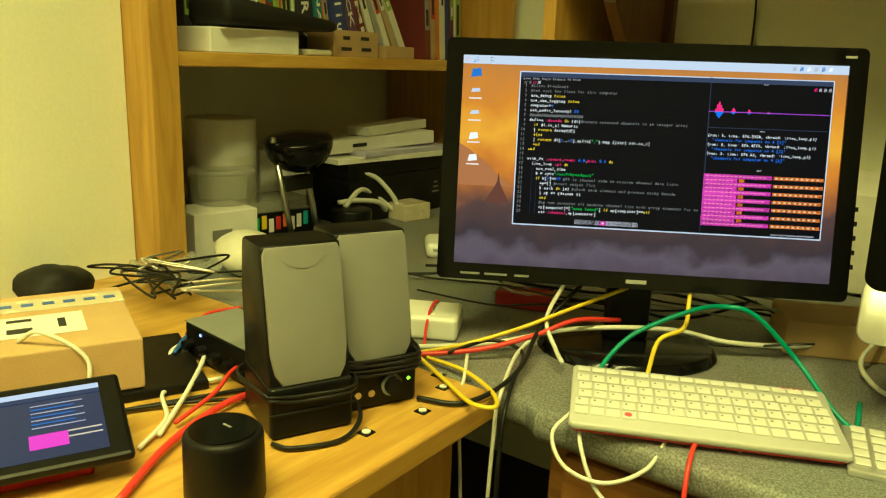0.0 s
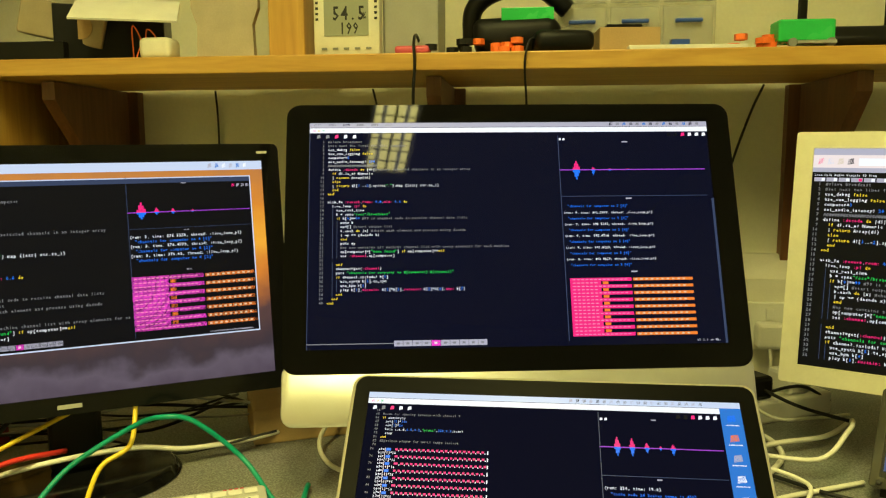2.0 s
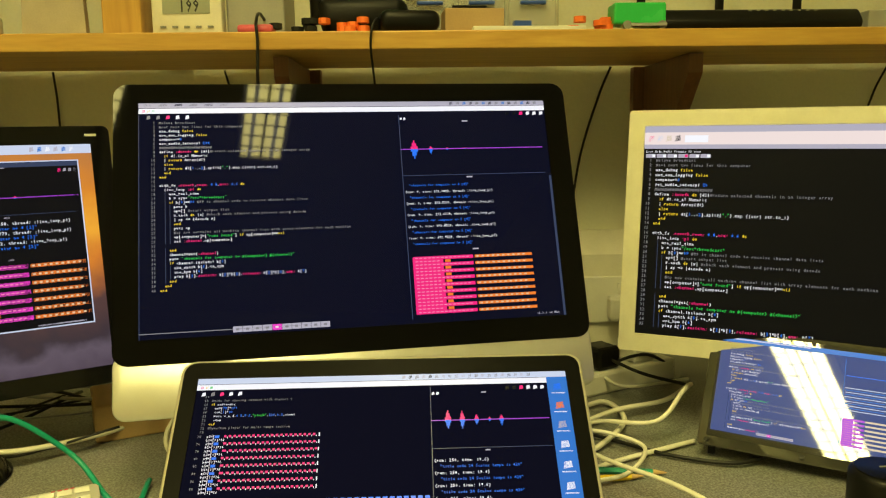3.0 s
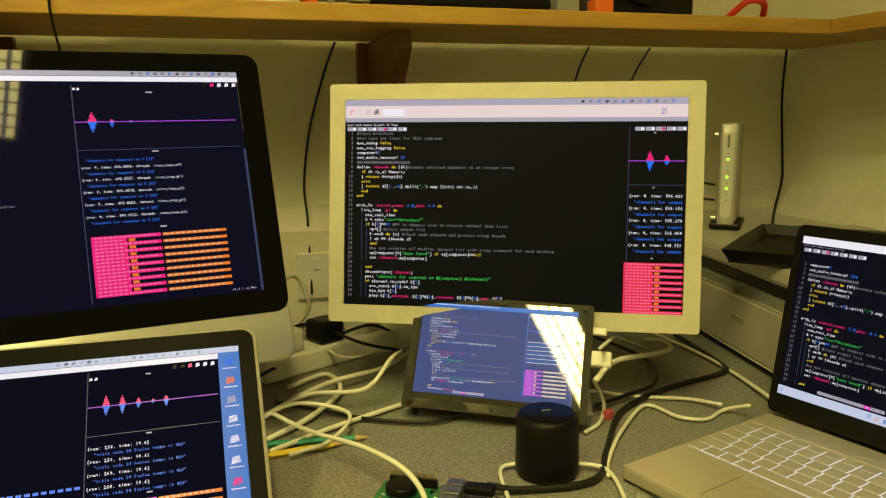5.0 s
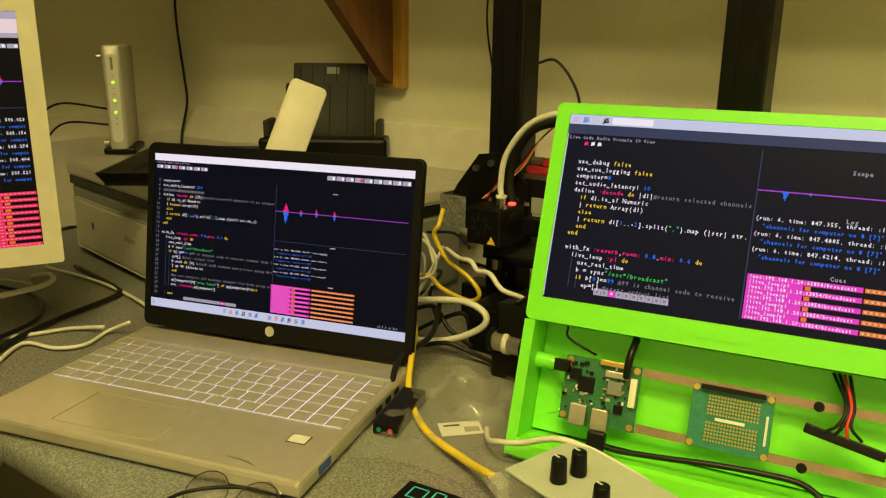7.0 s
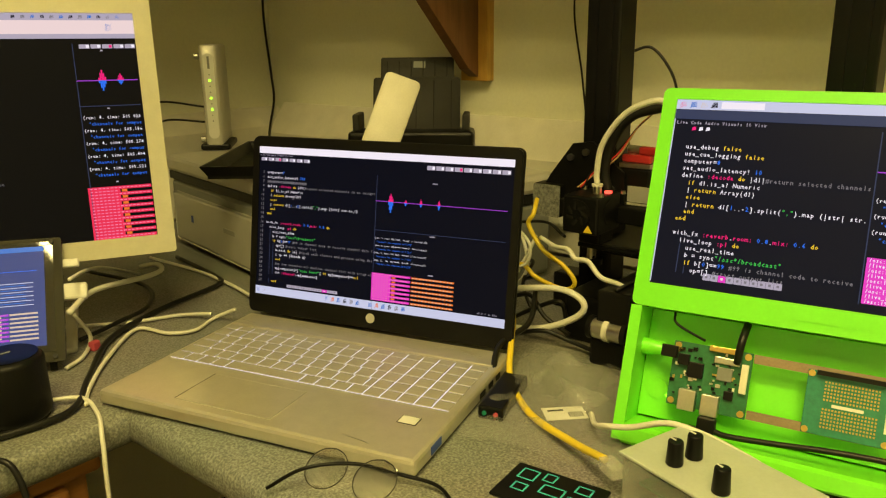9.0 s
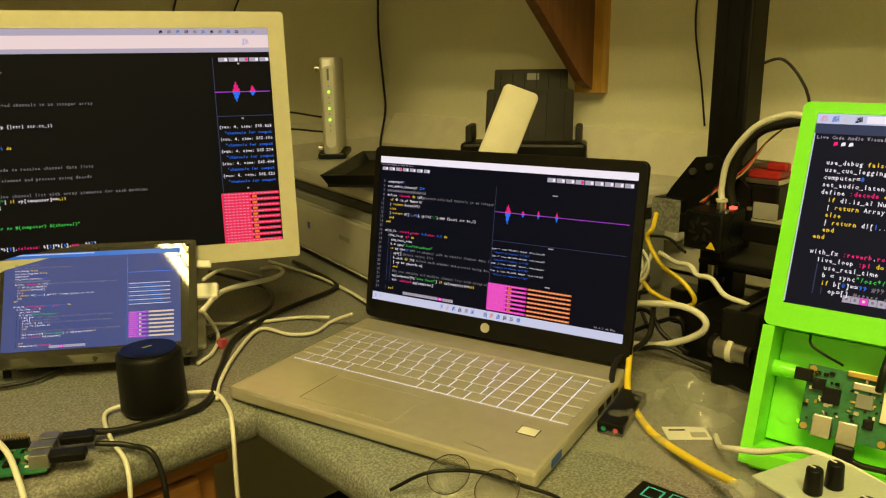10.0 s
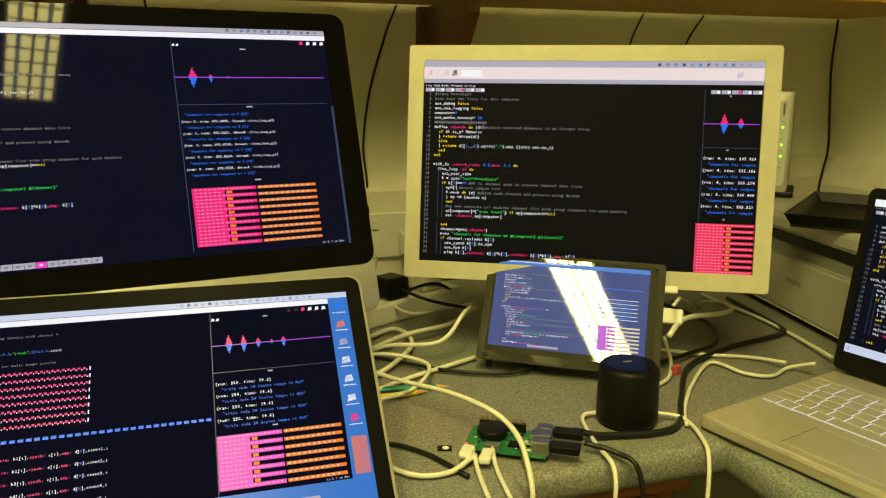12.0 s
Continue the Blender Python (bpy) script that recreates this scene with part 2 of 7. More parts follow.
def sunset():
    """A desktop picture: orange evening sky over dark misty hills."""
    m = bpy.data.materials.new("sunset_wallpaper")
    m.use_nodes = True
    nt = m.node_tree
    n, l = nt.nodes, nt.links
    b = n["Principled BSDF"]
    b.inputs["Base Color"].default_value = (0.004, 0.004, 0.004, 1)
    b.inputs["Specular IOR Level"].default_value = 0.12
    b.inputs["Roughness"].default_value = 0.35
    co, sep = n.new("ShaderNodeTexCoord"), n.new("ShaderNodeSeparateXYZ")
    l.new(co.outputs["Object"], sep.inputs[0])
    no = n.new("ShaderNodeTexNoise")
    no.inputs["Scale"].default_value, no.inputs["Detail"].default_value = 22, 6
    l.new(co.outputs["Object"], no.inputs["Vector"])
    ad = n.new("ShaderNodeMath")
    ad.operation = "MULTIPLY_ADD"
    l.new(no.outputs["Fac"], ad.inputs[0])
    ad.inputs[1].default_value = 0.075
    l.new(sep.outputs["Z"], ad.inputs[2])
    ramp = n.new("ShaderNodeValToRGB")
    e = ramp.color_ramp.elements
    e[0].position, e[0].color = 0.03, (0.085, 0.06, 0.085, 1)
    e[1].position, e[1].color = 0.31, (0.55, 0.22, 0.06, 1)
    for p, c in ((0.055, (0.13, 0.10, 0.13)), (0.075, (0.05, 0.035, 0.045)), (0.115, (0.11, 0.055, 0.05)), (0.135, (0.36, 0.12, 0.04)), (0.17, (0.75, 0.24, 0.03)), (0.21, (1.0, 0.46, 0.04)), (0.25, (0.80, 0.28, 0.03))):
        k = e.new(p)
        k.color = (*c, 1)
    l.new(ad.outputs[0], ramp.inputs[0])
    l.new(ramp.outputs[0], b.inputs["Emission Color"])
    b.inputs["Emission Strength"].default_value = 0.85
    return m


M_SUNSET = sunset()


# ---- mesh helpers ----
def mesh_of(bm, name, materials):
    me = bpy.data.meshes.new(name)
    bm.to_mesh(me)
    bm.free()
    for m in materials if isinstance(materials, (list, tuple)) else [materials]:
        me.materials.append(m)
    return me


def part(name, bm, material, parent=None, label="", at=None):
    """One mesh object, under a thing or on its own."""
    ob = new(name, mesh_of(bm, name, material))
    if parent:
        ob.parent = parent
    if at is not None:
        ob.matrix_basis = at
    if label:
        tagged(ob, label)
    return ob


def thing(name, m, label, category, group="", kind=""):
    ob = new(name)
    ob.empty_display_size = 0.02
    ob.matrix_basis = m
    return tagged(ob, label, category, group, kind)


def single(name, bm, material, label, category, m=None, group="", kind=""):
    ob = new(name, mesh_of(bm, name, material))
    if m is not None:
        ob.matrix_basis = m
    return tagged(ob, label, category, group, kind)


def box(sx, sy, sz, x=0, y=0, z=0, bevel=0.0, seg=2, bm=None, rot=None):
    """A block centred on x, y with its underside at z."""
    bm = bm or bmesh.new()
    m = Matrix.Translation((x, y, z + sz / 2)) @ (rot or Matrix()) @ Matrix.Diagonal((sx, sy, sz, 1))
    r = bmesh.ops.create_cube(bm, size=1, matrix=m)
    if bevel:
        edges = list({e for v in r["verts"] for e in v.link_edges})
        bmesh.ops.bevel(bm, geom=edges, offset=bevel, segments=seg, profile=0.5, affect="EDGES")
    return bm


def smooth(bm, angle=40):
    for f in bm.faces:
        f.smooth = True
    for e in bm.edges:
        if len(e.link_faces) == 2 and e.calc_face_angle(0) > radians(angle):
            e.smooth = False
    return bm


def cyl(r, h, x=0, y=0, z=0, r2=None, n=32, bevel=0.0, bm=None, axis="Z"):
    """A round bar, its foot at x, y, z, along the axis."""
    bm = bm or bmesh.new()
    turn = {"Z": Matrix(), "X": Matrix.Rotation(radians(90), 4, "Y"), "Y": Matrix.Rotation(radians(-90), 4, "X")}[axis]
    m = Matrix.Translation((x, y, z)) @ turn @ Matrix.Translation((0, 0, h / 2))
    r_ = bmesh.ops.create_cone(bm, cap_ends=True, segments=n, radius1=r, radius2=r if r2 is None else r2, depth=h, matrix=m)
    if bevel:
        edges = [e for e in {e for v in r_["verts"] for e in v.link_edges} if any(len(f.verts) > 4 for f in e.link_faces)]
        bmesh.ops.bevel(bm, geom=edges, offset=bevel, segments=3, profile=0.5, affect="EDGES")
    return smooth(bm)


def outline(sx, sz, r, n=5):
    """The outline of a rounded rectangle."""
    pts = []
    for cx, cz, a0 in ((sx / 2 - r, sz / 2 - r, 0), (-sx / 2 + r, sz / 2 - r, 90), (-sx / 2 + r, -sz / 2 + r, 180), (sx / 2 - r, -sz / 2 + r, 270)):
        for k in range(n + 1):
            a = radians(a0 + 90 * k / n)
            pts.append((cx + r * math.cos(a), cz + r * math.sin(a)))
    return pts


def slab(sx, sz, th, r, z=0, y=0, edge=0.0, bm=None):
    """An upright rounded plate in x and z, front at y, thickness th towards +y, its foot at z."""
    bm = bm or bmesh.new()
    rings = [(0, edge), (edge, 0), (th - edge, 0), (th, edge)] if edge else [(0, 0), (th, 0)]
    loops = []
    for dy, inset in rings:
        loops.append([bm.verts.new((px, y + dy, z + sz / 2 + pz)) for px, pz in outline(sx - 2 * inset, sz - 2 * inset, max(r - inset, 0.0005))])
    for a, b in zip(loops, loops[1:]):
        for k in range(len(a)):
            bm.faces.new((a[k], a[(k + 1) % len(a)], b[(k + 1) % len(b)], b[k]))
    bm.faces.new(loops[0][::-1])
    bm.faces.new(loops[-1])
    bmesh.ops.recalc_face_normals(bm, faces=bm.faces)
    return smooth(bm, 50)


def rim(sx, sz, hole, th, r, z=0, y=0, bm=None):
    """A frame of sx by sz round a hole (x0, z0, x1, z1)."""
    bm = bm or bmesh.new()
    x0, z0, x1, z1 = hole
    out = outline(sx, sz, r)
    n = len(out)
    fo = [bm.verts.new((px, y, z + sz / 2 + pz)) for px, pz in out]
    ba = [bm.verts.new((px, y + th, z + sz / 2 + pz)) for px, pz in out]
    ci = [bm.verts.new((c[0], y, c[1])) for c in ((x1, z1), (x0, z1), (x0, z0), (x1, z0))]
    cb = [bm.verts.new((c[0], y + th, c[1])) for c in ((x1, z1), (x0, z1), (x0, z0), (x1, z0))]
    for k in range(n):
        j = (k + 1) % n
        bm.faces.new((fo[k], fo[j], ba[j], ba[k]))
        q, q2 = k // 6, j // 6
        if q == q2:
            bm.faces.new((fo[j], fo[k], ci[q]))
            bm.faces.new((ba[k], ba[j], cb[q]))
        else:
            bm.faces.new((fo[j], fo[k], ci[q], ci[q2]))
            bm.faces.new((ba[k], ba[j], cb[q2], cb[q]))
    for q in range(4):
        j = (q + 1) % 4
        bm.faces.new((ci[j], ci[q], cb[q], cb[j]))
    bmesh.ops.recalc_face_normals(bm, faces=bm.faces)
    return bm


def prism(points, depth, axis="X", bm=None):
    """An outline drawn out along an axis: (y, z) for X, (x, z) for Y, (x, y) for Z."""
    bm = bm or bmesh.new()

    def place(p, d):
        return {"X": (d, p[0], p[1]), "Y": (p[0], d, p[1]), "Z": (p[0], p[1], d)}[axis]
    d0, d1 = depth
    a = [bm.verts.new(place(p, d0)) for p in points]
    b = [bm.verts.new(place(p, d1)) for p in points]
    n = len(points)
    for k in range(n):
        bm.faces.new((a[k], a[(k + 1) % n], b[(k + 1) % n], b[k]))
    bm.faces.new(a[::-1])
    bm.faces.new(b)
    bmesh.ops.recalc_face_normals(bm, faces=bm.faces)
    return bm


def spline(points, steps=8):
    """A smooth line through the points."""
    p = [Vector(q) for q in points]
    p = [p[0] * 2 - p[1]] + p + [p[-1] * 2 - p[-2]]
    out = []
    for i in range(1, len(p) - 2):
        for k in range(steps):
            t = k / steps
            out.append(0.5 * (2 * p[i] + (p[i + 1] - p[i - 1]) * t + (2 * p[i - 1] - 5 * p[i] + 4 * p[i + 1] - p[i + 2]) * t * t + (3 * p[i] - p[i - 1] - 3 * p[i + 1] + p[i + 2]) * t ** 3))
    out.append(p[-2])
    return out


def tube(points, r, sides=8, steps=8, bm=None, straight=False):
    """A round cord along a smooth line."""
    bm = bm or bmesh.new()
    line = [Vector(q) for q in points] if straight else spline(points, steps)
    rings = []
    side = None
    for i, q in enumerate(line):
        d = (line[min(i + 1, len(line) - 1)] - line[max(i - 1, 0)]).normalized()
        if side is None:
            side = d.orthogonal().normalized()
        side = (side - d * side.dot(d)).normalized()
        up = d.cross(side)
        rings.append([bm.verts.new(q + (side * math.cos(2 * math.pi * k / sides) + up * math.sin(2 * math.pi * k / sides)) * r) for k in range(sides)])
    for a, b in zip(rings, rings[1:]):
        for k in range(sides):
            bm.faces.new((a[k], a[(k + 1) % sides], b[(k + 1) % sides], b[k]))
    bm.faces.new(rings[0][::-1])
    bm.faces.new(rings[-1])
    return smooth(bm, 60)


def cable(name, points, r, material, label, category="cable"):
    return single(name, tube(points, r * 0.85), material, label, category)


# ---- writing on displays ----
GLYPHS = {}


def glyph(ch):
    """The outline of one character in a cell one unit wide."""
    if ch not in GLYPHS:
        cu = bpy.data.curves.new("glyph", "FONT")
        cu.body, cu.size, cu.resolution_u = ch, 1.0, 1
        cu.offset = 0.018
        ob = bpy.data.objects.new("glyph", cu)
        scene.collection.objects.link(ob)
        me = bpy.data.meshes.new_from_object(ob.evaluated_get(bpy.context.evaluated_depsgraph_get()))
        vs = [(v.co.x, v.co.y) for v in me.vertices]
        fs = [tuple(f.vertices) for f in me.polygons]
        bpy.data.objects.remove(ob)
        bpy.data.curves.remove(cu)
        bpy.data.meshes.remove(me)
        if vs:
            x0, x1 = min(v[0] for v in vs), max(v[0] for v in vs)
            w = max(x1 - x0, 0.2)
            k = min(1.0, 0.56 / w) if ch not in ".,:;|'!il[]()" else 1.0
            vs = [((x - (x0 + x1) / 2) * k, y) for x, y in vs]
        GLYPHS[ch] = (vs, fs)
    return GLYPHS[ch]


class Display:
    """Collects flat shapes and writing on a screen of width w and height h; u runs to the right, v down, both 0 to 1."""

    def __init__(self, w, h):
        self.w, self.h, self.verts, self.faces, self.mats, self.index, self.slots = w, h, [], [], [], {}, []

    def slot(self, m):
        if m.name not in self.index:
            self.index[m.name] = len(self.slots)
            self.slots.append(m)
        return self.index[m.name]

    def poly(self, pts, m, lift=0.0004):
        base = len(self.verts)
        self.verts += [((u - 0.5) * self.w, -lift, (1 - v) * self.h) for u, v in pts]
        self.faces.append(tuple(range(base, base + len(pts))))
        self.mats.append(self.slot(m))

    def rect(self, u0, v0, u1, v1, m, lift=0.0004):
        self.poly([(u0, v1), (u1, v1), (u1, v0), (u0, v0)], m, lift)

    def text(self, u, v, s, cw, m, lift=0.0008, height=None):
        """Writing with its middle line at v, cell width cw."""
        k = self.slot(m)
        size = height * self.h if height else cw * self.w * 1.75
        for i, ch in enumerate(s):
            if ch == " ":
                continue
            vs, fs = glyph(ch)
            base = len(self.verts)
            x0, z0 = (u + (i + 0.5) * cw - 0.5) * self.w, (1 - v) * self.h - size * 0.3
            xs = cw * self.w / 0.6
            self.verts += [(x0 + x * xs, -lift, z0 + y * size) for x, y in vs]
            for f in fs:
                self.faces.append(tuple(base + q for q in f))
                self.mats.append(k)

    def mesh(self, name):
        me = bpy.data.meshes.new(name)
        me.from_pydata(self.verts, [], self.faces)
        for m in self.slots:
            me.materials.append(m)
        me.polygons.foreach_set("material_index", self.mats)
        return me

    def put(self, name, parent, at):
        ob = new(name, self.mesh(name))
        ob.parent = parent
        ob.matrix_basis = at
        return ob


KEYWORDS = ("do", "end", "if", "else", "return", "false", "nil")


def tokens(s):
    """Splits a line of code into runs of one colour."""
    out, i = [], 0
    while i < len(s):
        c = s[i]
        if c == "#" and not (i + 1 < len(s) and s[i + 1] == "{"):
            out.append((i, s[i:], G_GREY))
            break
        if c == '"':
            j = s.find('"', i + 1)
            j = len(s) if j < 0 else j + 1
            out.append((i, s[i:j], G_GREEN))
        elif c == ":" and i + 1 < len(s) and s[i + 1].isalpha():
            j = i + 1
            while j < len(s) and (s[j].isalnum() or s[j] == "_"):
                j += 1
            out.append((i, s[i:j], G_PINK))
        elif c.isalpha():
            j = i
            while j < len(s) and (s[j].isalnum() or s[j] == "_"):
                j += 1
            if s[j:j + 2] == ": ":
                j += 1
                out.append((i, s[i:j], G_PINK))
            else:
                out.append((i, s[i:j], G_YELLOW if s[i:j] in KEYWORDS else G_WHITE))
        elif c.isdigit():
            j = i
            while j < len(s) and (s[j].isdigit() or (s[j] == "." and s[j + 1:j + 2].isdigit())):
                j += 1
            out.append((i, s[i:j], G_BLUE))
        else:
            j = i + 1
            out.append((i, c, G_WHITE))
        i = j
    return out


def program(number, latency, puts=False):
    rows = [
        "#slave broadcast", "#set next two lines for this computer", "use_debug false", "use_cue_logging false", "computer=%s" % number,
        "set_audio_latency! %s" % latency, "#######################", "define :decode do |dl|#return selected channels in an integer array",
        "  if dl.is_a? Numeric", "  | return Array(dl)", "  else", '  | return dl[1..-2].split(",").map {|str| str.to_i}', "  end", "end", "",
        "with_fx :reverb,room: 0.8,mix: 0.6 do", "  live_loop :pl do", "    use_real_time", '    b = sync"/osc*/broadcast"',
        "    if b[0]==99 #99 is channel code to receive channel data lists", "      puts b", "      op=[] #start output list",
        "      b.each do |x| #check each element and process using decode", "      | op << (decode x)", "      end", "      puts op",
        "      #op now contains all machine channel list with array elements for each machine",
        '      op[computer]=["none found"] if op[computer]==nil', "      set :channel,op[computer]", "", "    end", "    channel=get(:channel)",
        '    puts "channels for computer no #{computer} #{channel}"', "    if channel.include? b[0]", "      use_synth b[5].to_sym",
        "      use_bpm b[6]", "      play b[1],sustain: b[2]*b[3],release: b[2]*b[4],amp: b[7]", "    end", "  end", "end"]
    return [q for q in rows if puts or q.strip() not in ("puts b", "puts op")]


def listing(d, lines, first, u, v, dv, cw, limit=1.0, numbers=True):
    """A column of code with line numbers and indent guides."""
    for k, s in enumerate(lines):
        if numbers:
            t = str(first + k)
            d.text(u - (len(t) + 1.6) * cw, v + k * dv, t, cw, G_GREY)
        for i, run, m in tokens(s):
            keep = int((limit - u) / cw) - i
            if keep > 0:
                d.text(u + i * cw, v + k * dv, run[:keep], cw, m)
        ind = len(s) - len(s.lstrip())
        for g in range(2, ind if s.strip() else 0, 2):
            d.rect(u + (g + 0.3) * cw, v + (k - 0.5) * dv, u + (g + 0.55) * cw, v + (k + 0.5) * dv, G_GUIDE)


def log(d, u, v, dv, cw, head, tail, times, limit=1.0):
    for k, t in enumerate(times):
        d.text(u, v + 2 * k * dv, ("{run: %s, time: %s, thread: :live_loop_pl}" % (head, t))[:int((limit - u) / cw)], cw, G_WHITE)
        d.text(u + 2 * cw, v + (2 * k + 1) * dv, ('"channels for computer no %s"' % tail)[:int((limit - u) / cw) - 2], cw, G_BLUE)


def cues(d, u0, v0, u1, v1, um, n, hot, write=None, right=None, value=None):
    """The list of incoming cues: bright tags with dark gaps and lighter value cells."""
    right, value = right or u1, value or G_ORANGE
    dv = (v1 - v0) / n
    ut = u0 + (um - u0) * 0.50
    for k in range(n):
        a = v0 + k * dv
        if k % 2 == 0:
            d.rect(u0, a, um, a + dv, hot)
            if right > um:
                d.rect(um + 0.004, a + dv * 0.08, right, a + dv * 0.92, value)
                x = um + 0.008
                while x < right - 0.012:
                    d.rect(x, a + dv * 0.3, x + 0.006, a + dv * 0.72, G_CREAM, 0.0007)
                    x += 0.013
            if write:
                d.text(u0 + 0.005, a + dv / 2, write[0], write[2], G_WHITE)
            else:
                x = u0 + 0.006
                while x < um - 0.012:
                    d.rect(x, a + dv * 0.35, x + 0.007, a + dv * 0.62, G_CUE, 0.0007)
                    x += 0.0105
        else:
            d.rect(u0, a, ut, a + dv, hot)
            d.rect(ut + 0.004, a + dv * 0.1, ut + 0.018, a + dv * 0.9, value)
            if write:
                d.text(u0 + 0.005, a + dv / 2, write[1], write[2], G_WHITE)
            else:
                x = u0 + 0.006
                while x < ut - 0.012:
                    d.rect(x, a + dv * 0.35, x + 0.007, a + dv * 0.62, G_CUE, 0.0007)
                    x += 0.0105


def buffers(d, u0, v0, u1, v1, lit, n=10):
    w = (u1 - u0) / n
    for k in range(n):
        d.rect(u0 + k * w, v0, u0 + (k + 0.96) * w, v1, G_MAGENTA if k == lit else G_LILAC)
        d.rect(u0 + (k + 0.3) * w, v0 + (v1 - v0) * 0.32, u0 + (k + 0.62) * w, v0 + (v1 - v0) * 0.68, G_ROSE if k == lit else G_GREY, 0.0007)


def icons(d, u, v, n, du, su, sv, colours):
    for k in range(n):
        c = colours[k % len(colours)]
        x = u + k * du
        d.poly([(x, v + sv), (x + su, v + sv * 0.8), (x + su * 0.9, v), (x + su * 0.15, v + sv * 0.1)], c)


def tabs(d, u, v, n, du, su, sv, lit=-1):
    for k in range(n):
        d.rect(u + k * du, v, u + k * du + su, v + sv, G_LILAC)
        d.rect(u + k * du + su * 0.66, v + sv * 0.15, u + k * du + su * 0.95, v + sv * 0.85, G_PINK if k == lit else G_WHITE, 0.0007)


WAVES = []


def wave(name, parent, w, h, u, v, span, pulses, at):
    """The trace of a scope: spikes up in pink and down in blue along a line; it jitters to and fro as the sound plays."""
    d = Display(w, h)
    for du, up, down, wid in pulses:
        for k in range(5):
            a = (k - 2) / 2.5
            g = (1 - a * a) * (0.75 + 0.25 * ((k * 37) % 5) / 4)
            x = u + du * span + a * wid
            if up:
                d.rect(x - wid * 0.19, v - up * g, x + wid * 0.19, v, G_PINK, 0.0012)
            if down:
                d.rect(x - wid * 0.19, v, x + wid * 0.19, v + down * g, G_BLUE, 0.0012)
    ob = d.put(name, parent, at)
    WAVES.append((ob, at, span * w))
    return ob


def upright(x, y, z, yaw, tilt, roll=0.0):
    """A frame at the foot of a leaning screen: x to the right, z up the screen, -y towards the viewer."""
    return pose(x, y, z, -tilt, 0, yaw) @ pose(0, 0, 0, 0, -roll, 0)



# ---- the room ----
def struct(name, bm, material, label, category):
    return single(name, bm, material, label, category, kind="structure")


def block(x0, y0, z0, x1, y1, z1, bevel=0.0, bm=None):
    return box(x1 - x0, y1 - y0, z1 - z0, (x0 + x1) / 2, (y0 + y1) / 2, z0, bevel, bm=bm)


BACK, RIGHT, DESK = 1.615, 2.06, 0.74
struct("floor", block(-1.2, -2.5, -0.1, 2.3, 2.0, 0), M_FLOOR, "dark carpeted floor under the desks", "floor")
struct("ceiling", block(-1.2, -2.5, 2.69, 2.3, 2.0, 2.79), M_CEIL, "plain white ceiling over the desks", "ceiling")
struct("wall_west", block(-0.86, -2.4, 0, -0.69, 0.796, 2.69), M_WALL, "cream painted wall beside the bookcase", "wall")
struct("wall_alcove", block(-1.14, 0.796, 0, -1.0, 1.85, 2.69), M_WALL, "cream painted alcove wall behind the bookcase", "wall")
struct("wall_alcove_end", block(-1.14, 1.85, 0, -0.195, 1.97, 2.69), M_WALL, "cream painted wall at the end of the alcove", "wall")
struct("wall_north", block(-0.195, BACK, 0, 2.2, 1.97, 2.69), M_WALL, "cream painted wall behind the monitors", "wall")
struct("wall_east", block(RIGHT, -2.4, 0, 2.2, BACK, 2.69), M_WALL, "cream painted wall behind the printers", "wall")
struct("wall_south", block(-1.14, -2.5, 0, 2.2, -2.4, 2.69), M_WALL, "cream painted wall facing the desks", "wall")
# boxed-in trunking with a sloping top along two walls
struct("trim_north", prism([(BACK, 0.742), (BACK, 0.955), (BACK - 0.012, 0.955), (BACK - 0.05, 0.915), (BACK - 0.05, 0.742)], (-0.18, RIGHT), "X"), M_CREAM, "cream boxed trunking along the wall", "trunking")
struct("trim_east", prism([(RIGHT, 0.742), (RIGHT, 0.965), (RIGHT - 0.012, 0.965), (RIGHT - 0.06, 0.90), (RIGHT - 0.06, 0.742)], (-1.0, BACK - 0.051), "Y"), M_CREAM, "cream boxed trunking along the wall", "trunking")


def fixture(x, y, length, turn=0):
    """A ceiling light: white tray, two tubes, cross louvres."""
    t = thing("ceiling_light", pose(x, y, 2.69, 0, 0, turn), "white fluorescent ceiling light with louvred reflector", "ceiling light", "ceiling lights")
    bm = block(-0.10, -length / 2, -0.055, 0.10, length / 2, -0.045)
    bm = block(-0.10, -length / 2, -0.10, -0.094, length / 2, -0.045, bm=bm)
    bm = block(0.094, -length / 2, -0.10, 0.10, length / 2, -0.045, bm=bm)
    bm = block(-0.10, -length / 2, -0.045, 0.10, length / 2, 0.0, bm=bm)
    part("tray", bm, M_WHITE, t)
    part("reflector", block(-0.09, -length / 2 + 0.01, -0.058, 0.09, length / 2 - 0.01, -0.0555), G_LOUVRE, t)
    for sx in (-0.045, 0.045):
        part("tube", cyl(0.013, length - 0.06, sx, -length / 2 + 0.03, -0.078, axis="Y", n=14), G_TUBE, t)
    bm = bmesh.new()
    n = int(length / 0.07)
    for k in range(n):
        y0 = -length / 2 + 0.03 + k * 0.07
        bm = block(-0.09, y0, -0.1, 0.09, y0 + 0.002, -0.092, bm=bm)
    bm = block(-0.005, -length / 2, -0.1, 0.005, length / 2, -0.092, bm=bm)
    part("louvre", bm, M_WHITE, t)


fixture(0.697, -0.15, 1.36)
fixture(0.070, -0.56, 1.50, -12.8)

